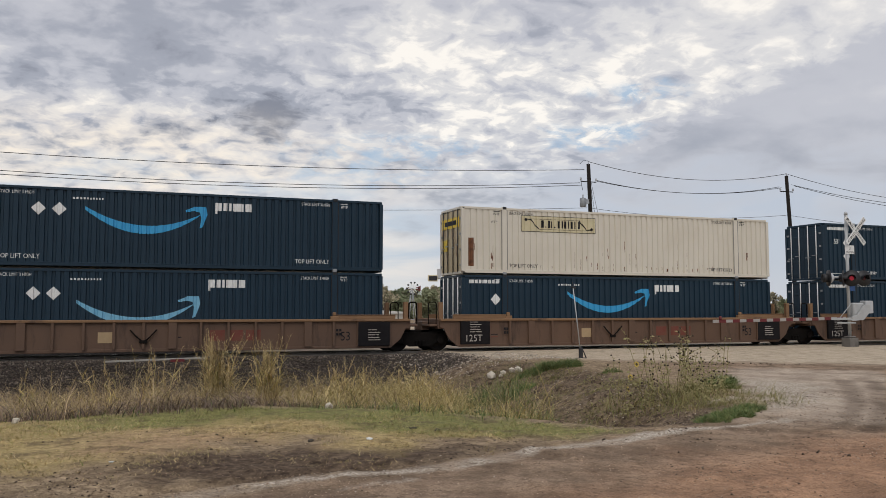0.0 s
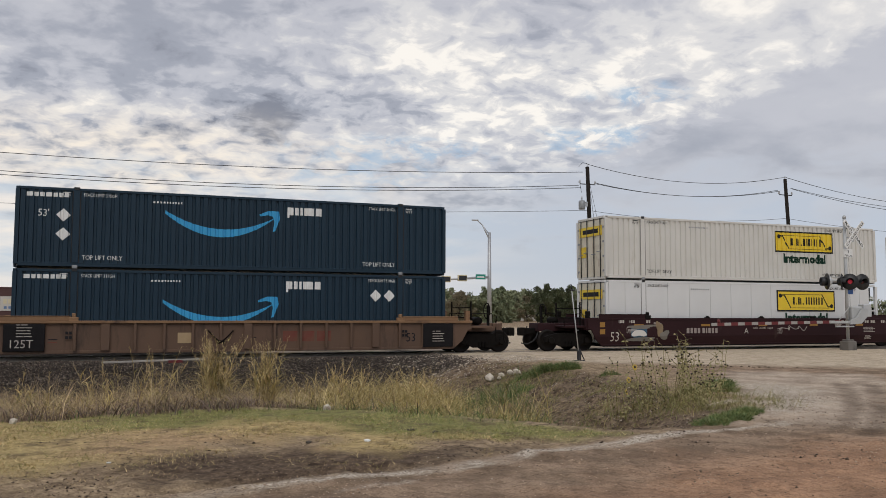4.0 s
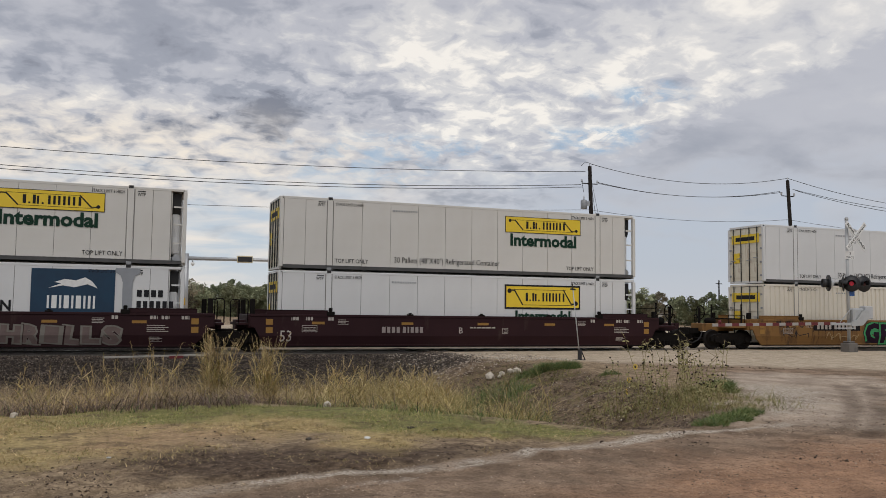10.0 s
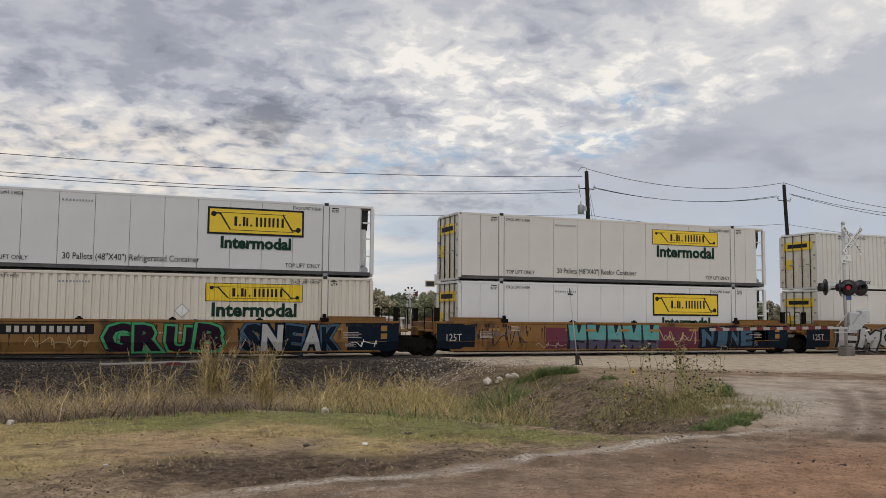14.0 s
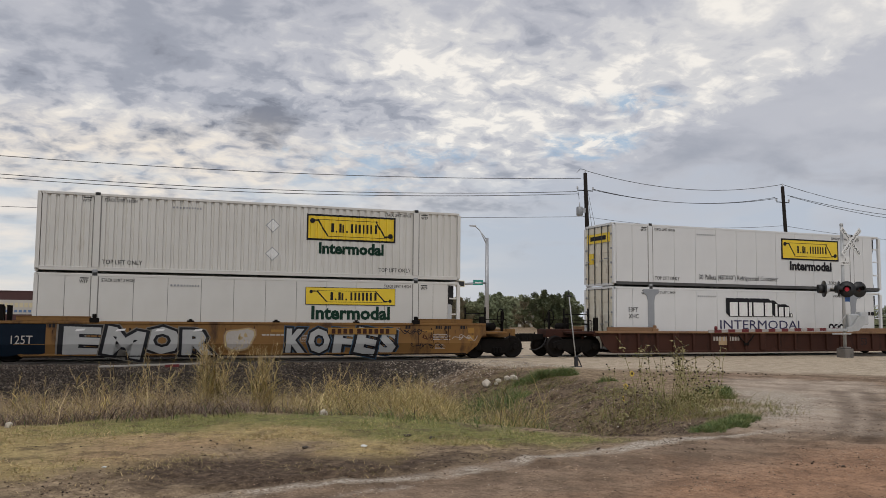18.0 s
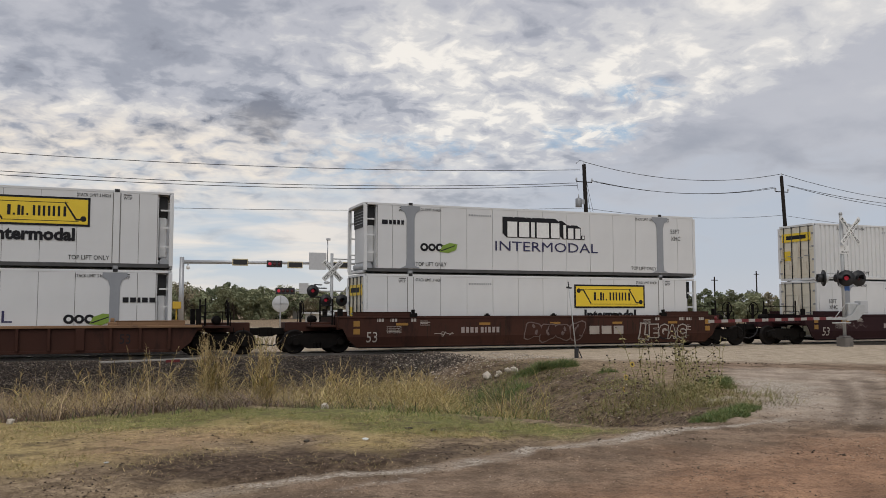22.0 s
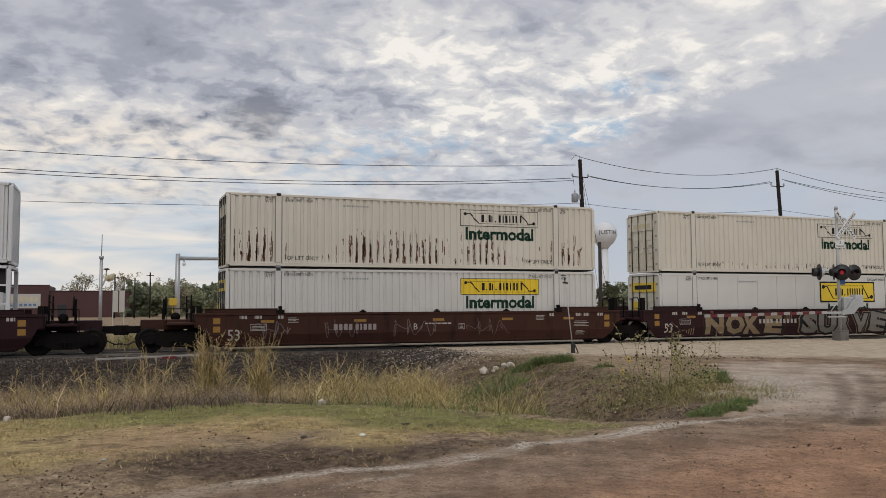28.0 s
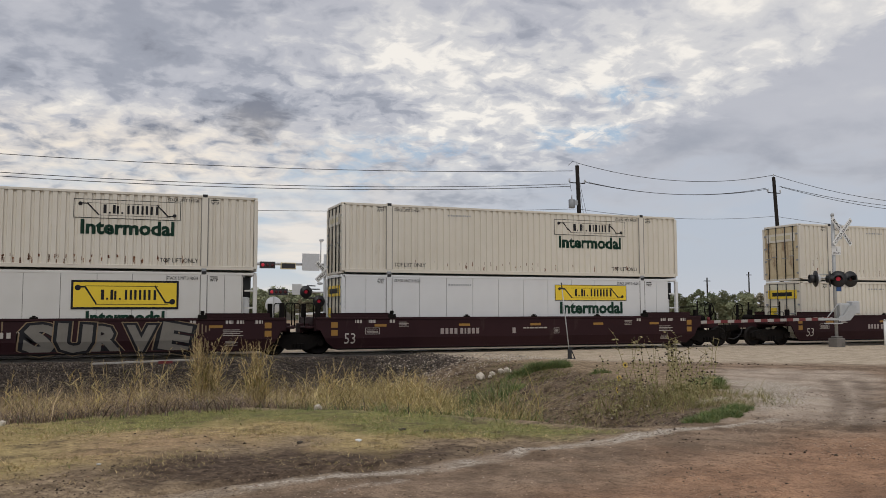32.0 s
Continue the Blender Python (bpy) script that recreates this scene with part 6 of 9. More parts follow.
def height(X, Y):
    X, Y = np.asarray(X, float), np.asarray(Y, float)
    d = signed(DITCH, X, Y)
    h = -0.02 - 1.0 * smooth(0, 4.0, d + 0.25 * lumps(X, Y, 0.9, 3))
    bed = smooth(2.9, 2.0, np.abs(Y - TRACK_Y)) * (1 - smooth(11.0, 12.0, X) * (1 - smooth(33.5, 35, X)))
    h = h - 0.20 * bed
    road = smooth(0, 1.5, signed(ROAD, X, Y))
    near = smooth(60, 20, np.hypot(X, Y))
    h = h + near * (1 - road * 0.7) * (0.035 * lumps(X, Y, 1.6, 5) + 0.009 * lumps(X, Y, 5, 6))
    h = h - near * (0.05 * smooth(0.2, 0.03, along(RUT, X, Y)) + 0.02 * smooth(0.35, 0.05, along(WHEEL_A, X, Y)) + 0.02 * smooth(0.35, 0.05, along(WHEEL_B, X, Y)))
    h = h + 0.03 * lumps(X, Y, 3.0, 9) * smooth(0.5, 2, d) * smooth(34, 30, Y)
    # broken earth: crumbs on the worn ground, lumps on the bare bank
    worn = 1 - 0.7 * smooth(-0.2, 0.6, signed(LAWN, X, Y))
    h = h + near * (1 - 0.6 * smooth(0.5, 2.5, signed(GREY, X, Y))) * worn * (0.010 * lumps(X, Y, 11, 15) + 0.028 * smooth(0.25, 0.8, lumps(X, Y, 6.0, 16)))
    h = h + smooth(0.2, 1.0, d) * smooth(7.5, 9.5, X) * smooth(27, 25, Y) * (0.05 * lumps(X, Y, 4.5, 17) + 0.03 * np.abs(lumps(X, Y, 11, 18)))
    return h


ROAD = [(12.4, 28.5), (12.2, 31.5), (12.0, 60), (33.5, 60), (33.5, 31), (36, 20), (36, 2), (4, 2), (-9, 5.6), (-9, 7.0), (1.0, 8.25), (4.4, 9.4), (7.5, 10.3), (9.8, 11.0), (12.2, 15.0), (14.6, 20.0), (16.5, 23), (14.8, 26.5)]
RED = [(3.0, 6.6), (4.2, 7.3), (5.2, 7.9), (6.8, 8.5), (8.2, 8.7), (10.0, 8.9), (14, 9.0), (20, 5), (20, -6), (1, -6), (1.5, 5.5)]
PALE = [(0.3, 7.9), (0.7, 8.25), (1.33, 8.44), (2.2, 8.63), (2.9, 8.72), (3.4, 8.76), (4.0, 8.9), (4.4, 9.04), (4.9, 9.4), (5.4, 9.44), (6.1, 9.54), (6.75, 9.8), (7.5, 10.25), (8.3, 10.34), (9.0, 10.35), (9.8, 10.6)]
PALE_2 = [(2.0, 8.03), (2.35, 8.13), (2.75, 8.2)]
SPUR = [(10.4, 13.2), (11.0, 13.3), (11.6, 13.3), (12.1, 13.2)]
PILE = [(10.3, 11.4), (12.6, 12.6), (15.4, 15.6), (15.0, 17.2), (13.4, 16.4), (12.0, 14.0)]
RUT = [(-3.0, 8.2), (-0.4, 8.45), (0.9, 8.75), (2.2, 9.0), (3.0, 9.05)]
WHEEL_A = [(9.6, 9.55), (10.4, 10.0), (11.8, 11.2), (14.0, 13.3), (16.6, 16.1)]
WHEEL_B = [(9.9, 9.2), (10.8, 9.85), (12.8, 11.5), (15.4, 14.0), (17.0, 15.6)]
GREY = [(9.1, 10.4), (10.9, 9.6), (18.4, 16.0), (19.5, 18.0), (17.4, 20.5), (16.4, 20.0), (15.0, 18.6), (13.0, 15.4)]
LAWN = [(-60, 9.0), (-1.1, 9.5), (-0.5, 9.9), (0.05, 10.4), (0.7, 10.7), (1.9, 10.85), (2.5, 11.4), (2.65, 10.35), (3.2, 10.3), (3.9, 11.3), (4.4, 10.75), (5.7, 10.2), (6.8, 10.1), (6.6, 10.5), (5.0, 13.2), (3.9, 14.9), (2.24, 15.4), (-0.84, 14.9), (-60, 14.7)]
MOIST = [(0.0, 10.1), (0.6, 10.7), (1.9, 10.75), (2.6, 10.2), (3.7, 9.95), (5.0, 9.9), (4.2, 9.25), (3.4, 9.0), (2.2, 8.8), (1.1, 8.75), (0.2, 9.1)]
TAN = [(-0.5, 12.9), (0.8, 12.8), (2.3, 12.0), (2.2, 10.4), (0.6, 10.3), (-0.4, 10.9)]


def along(line, X, Y):
    """Distance to a line of points."""
    best = np.full(X.shape, 1e9)
    for (x0, y0), (x1, y1) in zip(line, line[1:]):
        dx, dy = x1 - x0, y1 - y0
        t = np.clip(((X - x0) * dx + (Y - y0) * dy) / (dx * dx + dy * dy), 0, 1)
        best = np.minimum(best, np.hypot(X - x0 - t * dx, Y - y0 - t * dy))
    return best


def ground_axis(marks_):
    out = []
    for (a, b, s) in marks_:
        out += list(np.arange(a, b, s))
    return np.array(out + [marks_[-1][1]])


def build_ground():
    xs = ground_axis([(-3000, -400, 260), (-400, -60, 20), (-60, -12, 1.5), (-12, -4, 0.16), (-4, 14, 0.075), (14, 40, 0.16), (40, 80, 1.5), (80, 400, 20), (400, 3000, 260)])
    ys = ground_axis([(-600, -40, 70), (-40, 3, 2.5), (3, 7, 0.1), (7, 17, 0.07), (17, 38, 0.14), (38, 90, 1.3), (90, 400, 18), (400, 4200, 380)])
    X, Y = np.meshgrid(xs, ys)
    Z = height(X, Y)
    nx, ny = len(xs), len(ys)
    me = bpy.data.meshes.new("ground")
    me.vertices.add(nx * ny)
    me.vertices.foreach_set("co", np.stack([X, Y, Z], -1).astype(np.float32).ravel())
    i = (np.arange(ny - 1)[:, None] * nx + np.arange(nx - 1)[None]).ravel()
    quads = np.stack([i, i + 1, i + nx + 1, i + nx], -1).astype(np.int32)
    me.loops.add(quads.size)
    me.loops.foreach_set("vertex_index", quads.ravel())
    me.polygons.add(len(quads))
    me.polygons.foreach_set("loop_start", np.arange(0, quads.size, 4, dtype=np.int32))
    me.polygons.foreach_set("use_smooth", np.ones(len(quads), bool))
    me.update()
    me.validate()
    d = signed(DITCH, X, Y)
    wob = 0.35 * lumps(X, Y, 2.2, 11) + 0.18 * lumps(X, Y, 7, 12)
    broken = smooth(-0.35, 0.35, lumps(X, Y, 3.1, 61))
    kinds = dict(road=smooth(-0.3, 0.4, signed(ROAD, X, Y) + wob * 0.7), red=smooth(-0.8, 1.3, signed(RED, X, Y) + wob),
                 gravel=np.maximum(np.maximum(smooth(0.24, 0.10, along(PALE, X, Y) + 0.14 * wob + 0.05 * broken) * (0.30 + 0.70 * broken), 0.6 * smooth(0.16, 0.02, along(PALE_2, X, Y) + 0.2 * wob)),
                                   np.maximum(0.85 * smooth(0.3, 0.05, along(SPUR, X, Y) + 0.2 * wob), 0.9 * smooth(-0.5, 0.6, signed(PILE, X, Y) + wob))),
                 lawn=smooth(-0.5, 0.5, signed(LAWN, X, Y) + wob * 1.3),
                 green=smooth(-2.1, -0.9, d + wob * 1.2) * smooth(-1.6, 0.6, X) + 0.12 * smooth(0.3, -1.0, X),
                 tan=smooth(-0.5, 0.6, signed(TAN, X, Y) + wob * 1.5),
                 moist=smooth(-0.3, 0.5, signed(MOIST, X, Y) + wob * 1.2),
                 dark=np.maximum(0.9 * smooth(0.10, 0.02, along(RUT, X, Y) + 0.12 * wob) * smooth(-0.4, 0.2, lumps(X, Y, 1.6, 62)), np.maximum(0.55 * smooth(0.28, 0.05, along(WHEEL_A, X, Y) + 0.1 * wob), 0.5 * smooth(0.28, 0.05, along(WHEEL_B, X, Y) + 0.1 * wob))),
                 grey=smooth(-0.5, 0.6, signed(GREY, X, Y) + wob),
                 ballast=smooth(27.4, 28.8, Y + wob * 1.2) * smooth(38.5, 37.5, Y) * (1 - smooth(11.2, 12.4, X + wob) * (1 - smooth(33, 34.5, X))),
                 crossing=np.maximum(smooth(23.0, 25.5, Y + wob - 0.75 * (17.0 - X)) * smooth(11.8, 12.3, X + 0.3 * wob), smooth(36.3, 36.9, Y + 0.3 * wob) * smooth(3.5, 6.5, X + wob)) * smooth(92, 84, Y),
                 bank=smooth(-0.2, 0.6, d + wob * 0.5) * smooth(5.5, 8.0, X + wob * 2 - 0.06 * (Y - 14)))
    for k, v in kinds.items():
        at = me.attributes.new(k, "FLOAT", "POINT")
        at.data.foreach_set("value", v.astype(np.float32).ravel())
    me.materials.append(ground_material())
    return tagged(new("ground", me), "dry ground with mown grass, dirt road, ditch and ballast", "ground", kind="structure")


def ground_material():
    m = bpy.data.materials.new("ground")
    m.use_nodes = True
    nt = m.node_tree
    N, Lk = nt.nodes, nt.links
    b = N["Principled BSDF"]
    b.inputs["Roughness"].default_value = 0.95
    b.inputs["Specular IOR Level"].default_value = 0.2
    geo = N.new("ShaderNodeNewGeometry")

    def noise_(s, detail=6, rough=0.6, kind="noise"):
        n = N.new("ShaderNodeTexNoise" if kind == "noise" else "ShaderNodeTexVoronoi")
        n.inputs["Scale"].default_value = s
        if kind == "noise":
            n.inputs["Detail"].default_value, n.inputs["Roughness"].default_value = detail, rough
        Lk.new(geo.outputs["Position"], n.inputs["Vector"])
        return n.outputs["Fac" if kind == "noise" else "Color"] if kind == "noise" else n.outputs["Distance"]

    def ramp(fac, *stops):
        r = N.new("ShaderNodeValToRGB")
        while len(r.color_ramp.elements) < len(stops):
            r.color_ramp.elements.new(0.5)
        for e, (p, c) in zip(r.color_ramp.elements, stops):
            e.position, e.color = p, (*c, 1) if isinstance(c, tuple) else (c, c, c, 1)
        Lk.new(fac, r.inputs[0])
        return r.outputs[0]

    def mix(fac, a, c, kind="MIX"):
        x = N.new("ShaderNodeMix")
        x.data_type, x.blend_type = "RGBA", kind
        for s, v in ((x.inputs[0], fac), (x.inputs[6], a), (x.inputs[7], c)):
            if isinstance(v, (int, float)):
                s.default_value = v if s.type == "VALUE" else (v, v, v, 1)
            elif isinstance(v, tuple):
                s.default_value = (*v, 1)
            else:
                Lk.new(v, s)
        return x.outputs[2]

    def mask(k):
        a = N.new("ShaderNodeAttribute")
        a.attribute_name = k
        return a.outputs["Fac"]

    patch, mid, fine, grit = noise_(0.45), noise_(2.2), noise_(9.0, 8, 0.7), noise_(45, 4, 0.7)
    streaks = noise_(1.1, 7, 0.62)
    soil = mix(ramp(fine, (0.38, 0.0), (0.62, 1.0)), (0.23, 0.165, 0.105), (0.52, 0.395, 0.255))
    soil = mix(ramp(mid, (0.44, 0.0), (0.60, 0.55)), soil, (0.15, 0.105, 0.066))
    wet = mix(ramp(fine, (0.38, 0.0), (0.64, 1.0)), (0.06, 0.040, 0.027), (0.20, 0.142, 0.096))
    straw = mix(ramp(fine, (0.36, 0.0), (0.64, 1.0)), (0.66, 0.50, 0.24), (0.36, 0.275, 0.13))
    tan = mix(ramp(fine, (0.36, 0.0), (0.64, 1.0)), (0.60, 0.42, 0.245), (0.32, 0.22, 0.125))
    green = mix(ramp(fine, (0.36, 0.0), (0.64, 1.0)), (0.17, 0.18, 0.062), (0.34, 0.31, 0.12))
    grass = mix(mask("tan"), straw, tan)
    grass = mix(mask("green"), grass, green)
    grass = mix(ramp(mid, (0.50, 0.0), (0.64, 0.7)), grass, (0.15, 0.11, 0.066))
    red = mix(ramp(streaks, (0.40, 0.0), (0.60, 1.0)), (0.53, 0.317, 0.194), (0.34, 0.203, 0.126))
    red = mix(ramp(fine, (0.50, 0.0), (0.66, 0.65)), red, (0.21, 0.125, 0.08))
    gravel = mix(ramp(noise_(30, 4, 0.75), (0.40, 0.0), (0.60, 1.0)), (0.24, 0.185, 0.135), (0.86, 0.77, 0.65))
    stones = mix(ramp(noise_(14, 2, 0.6), (0.36, 0.0), (0.66, 1.0)), (0.010, 0.008, 0.007), (0.085, 0.068, 0.056))
    paving = mix(ramp(mid, (0.38, 0.0), (0.62, 1.0)), (0.64, 0.535, 0.405), (0.50, 0.41, 0.30))
    paving = mix(ramp(streaks, (0.5, 0.0), (0.66, 0.5)), paving, (0.38, 0.30, 0.22))
    greydirt = mix(ramp(streaks, (0.38, 0.0), (0.62, 1.0)), (0.60, 0.49, 0.385), (0.37, 0.295, 0.228))
    dirt = mix(ramp(streaks, (0.42, 0.0), (0.58, 1.0)), (0.40, 0.288, 0.200), (0.215, 0.151, 0.102))
    dirt = mix(ramp(fine, (0.50, 0.0), (0.66, 0.7)), dirt, (0.17, 0.12, 0.082))
    col = soil
    col = mix(mask("moist"), col, wet)
    col = mix(mask("lawn"), col, grass)
    bank = mix(ramp(fine, (0.4, 0.0), (0.62, 1.0)), (0.095, 0.066, 0.046), (0.31, 0.232, 0.158))
    col = mix(mask("bank"), col, mix(ramp(mid, (0.46, 0.0), (0.66, 0.7)), bank, (0.33, 0.245, 0.155)))
    turned = mix(ramp(noise_(3.2, 7, 0.66), (0.47, 0.0), (0.58, 0.75)), col, mix(1.0, col, (0.36, 0.32, 0.29), "MULTIPLY"))
    col = mix(mask("bank"), col, turned)
    both = N.new("ShaderNodeMath")
    both.operation = "SUBTRACT"
    both.use_clamp = True
    Lk.new(mask("road"), both.inputs[0])
    Lk.new(mask("moist"), both.inputs[1])
    col = mix(both.outputs[0], col, dirt)
    col = mix(mask("grey"), col, greydirt)
    col = mix(mask("red"), col, red)
    col = mix(mask("gravel"), col, gravel)
    col = mix(mask("ballast"), col, stones)
    col = mix(mask("crossing"), col, paving)
    col = mix(mask("dark"), col, mix(1.0, col, (0.36, 0.33, 0.31), "MULTIPLY"))
    col = mix(ramp(grit, (0.42, 0.0), (0.68, 0.7)), col, mix(1.0, col, (0.5, 0.47, 0.43), "MULTIPLY"))
    crumbs, chips = noise_(15, 6, 0.65), noise_(26, 4, 0.6)
    rough_ground = N.new("ShaderNodeMath")
    rough_ground.operation = "MULTIPLY_ADD"
    Lk.new(mask("crossing"), rough_ground.inputs[0])
    rough_ground.inputs[1].default_value, rough_ground.inputs[2].default_value = -0.8, 1.0
    soften = lambda v: mix(rough_ground.outputs[0], 0.0, v)
    col = mix(soften(ramp(crumbs, (0.54, 0.0), (0.68, 0.65))), col, mix(1.0, col, (0.42, 0.39, 0.36), "MULTIPLY"))
    col = mix(soften(ramp(chips, (0.60, 0.0), (0.66, 0.75))), col, mix(1.0, col, (1.45, 1.42, 1.36), "MULTIPLY"))
    col = mix(soften(ramp(noise_(4.6, 8, 0.72), (0.54, 0.0), (0.66, 0.6))), col, mix(1.0, col, (0.55, 0.51, 0.47), "MULTIPLY"))
    Lk.new(col, b.inputs["Base Color"])
    bp = N.new("ShaderNodeBump")
    bp.inputs["Strength"].default_value, bp.inputs["Distance"].default_value = 0.6, 0.05
    Lk.new(fine, bp.inputs["Height"])
    bp2 = N.new("ShaderNodeBump")
    bp2.inputs["Strength"].default_value, bp2.inputs["Distance"].default_value = 0.5, 0.015
    Lk.new(grit, bp2.inputs["Height"])
    Lk.new(bp.outputs[0], bp2.inputs["Normal"])
    Lk.new(bp2.outputs[0], b.inputs["Normal"])
    return m


build_ground()


# ---- track ----
def build_track():
    root = tagged(new("railway_track"), "straight railway track of steel rails on wooden ties", "track", kind="structure")
    prof = [(-0.075, -0.18), (-0.075, -0.165), (-0.012, -0.14), (-0.012, -0.045), (-0.036, -0.035), (-0.036, -0.004), (-0.03, 0), (0.03, 0), (0.036, -0.004), (0.036, -0.035), (0.012, -0.045), (0.012, -0.14), (0.075, -0.165), (0.075, -0.18)]
    for y in (-0.7525, 0.7525):
        bm = bmesh.new()
        a = [bm.verts.new((-400, TRACK_Y + y + u, v)) for u, v in prof]
        b = [bm.verts.new((600, TRACK_Y + y + u, v)) for u, v in prof]
        for k in range(len(prof)):
            f = bm.faces.new((a[k], a[(k + 1) % len(prof)], b[(k + 1) % len(prof)], b[k]))
            f.material_index = 1 if k == 6 else 0
        bmesh.ops.recalc_face_normals(bm, faces=bm.faces)
        mesh_ob("rail", bm, ["rail_side", "rail_top"], root)
    rnd = random.Random(4)
    for k in range(48):
        x = -13.5 + k * 0.54
        if x > 11.6:
            break
        part_of("tie", "tie", lambda: boxes((-0.11, -1.3, -0.36, 0.11, 1.3, -0.185), bevel=0.012), "tie_wood", root, pose(x, TRACK_Y + rnd.uniform(-0.03, 0.03), 0, 0, 0, rnd.uniform(-1.5, 1.5)))


build_track()


# ---- crossing signals ----
def buck(parent, size, y, z, words_):
    """Crossed boards with their lettering."""
    for k, (ang, w) in enumerate(((45, words_[0]), (-45, words_[1]))):
        b = part("crossbuck_board", boxes((-size / 2, -0.012 - 0.01 * k, -0.115, size / 2, 0.012 - 0.01 * k, 0.115), bevel=0.006), "white_ink", parent)
        b.matrix_basis = pose(0, y - 0.03 * k, z, 0, ang, 0)
        lettering(w, 0, -0.026, -0.06, 0.17, "ink", b, size * 0.92 / max(0.1, text_mesh(w, 0.17)[1]), "c")


def flasher(parent, x, y, z, lit, facing=-1):
    """A round signal head with its disc, hood and lens."""
    f = facing
    h = part("signal_head", lathe(bmesh.new(), [(0.0, 0.0), (0.38, 0.0), (0.38, 0.02), (0.2, 0.03), (0.17, 0.18), (0.06, 0.22), (0.0, 0.22)], 28, (0, 0, 0), "Y"), "lamp_black", parent)
    h.matrix_basis = pose(x, y, z) if f < 0 else pose(x, y, z, 0, 0, 180)
    part("lens", lathe(bmesh.new(), [(0.0, -0.03), (0.06, -0.026), (0.1, -0.01), (0.105, 0.0)], 18, (0, 0, 0), "Y"), "lamp_red" if lit else "lamp_dark", h)
    bm = bmesh.new()
    n = 12
    for rr, flip in ((0.165, False), (0.157, True)):
        ring = []
        for i in range(n + 1):
            a = math.pi * (-0.08 + 1.16 * i / n)
            ring.append((bm.verts.new((rr * math.cos(a), 0.0, rr * math.sin(a))), bm.verts.new((rr * math.cos(a), -0.36 + 0.18 * abs(math.cos(a)), rr * math.sin(a)))))
        for a, b in zip(ring, ring[1:]):
            bm.faces.new((a[0], b[0], b[1], a[1]) if not flip else (a[1], b[1], b[0], a[0]))
    part("hood", bm, "lamp_black", h)
    return h


def back_flasher(parent, x, y, z):
    """A signal head seen from behind: pale disc."""
    h = part("signal_head", lathe(bmesh.new(), [(0.0, -0.02), (0.10, -0.01), (0.20, 0.06), (0.25, 0.18), (0.25, 0.2), (0.0, 0.2)], 24, (0, 0, 0), "Y"), "lamp_back", parent)
    part("backing_disc", lathe(bmesh.new(), [(0.0, 0.2), (0.38, 0.2), (0.38, 0.24), (0.0, 0.24)], 28, (0, 0, 0), "Y"), "lamp_black", h)
    part("hood", lathe(bmesh.new(), [(0.2, 0.24), (0.2, 0.5), (0.19, 0.5), (0.19, 0.24)], 18, (0, 0, 0), "Y"), "lamp_black", h)
    h.matrix_basis = pose(x, y, z, 0, 0, 62)
    return h


M["old_concrete"] = material("old_concrete", (0.17, 0.155, 0.14), 0.9, col2=(0.11, 0.10, 0.09), scale=3, dirt=(0.06, 0.055, 0.05), dirt_amount=0.3, bump=0.3)
M["arm_white"] = material("arm_white", (0.36, 0.34, 0.32), 0.6, col2=(0.28, 0.26, 0.24), scale=3)


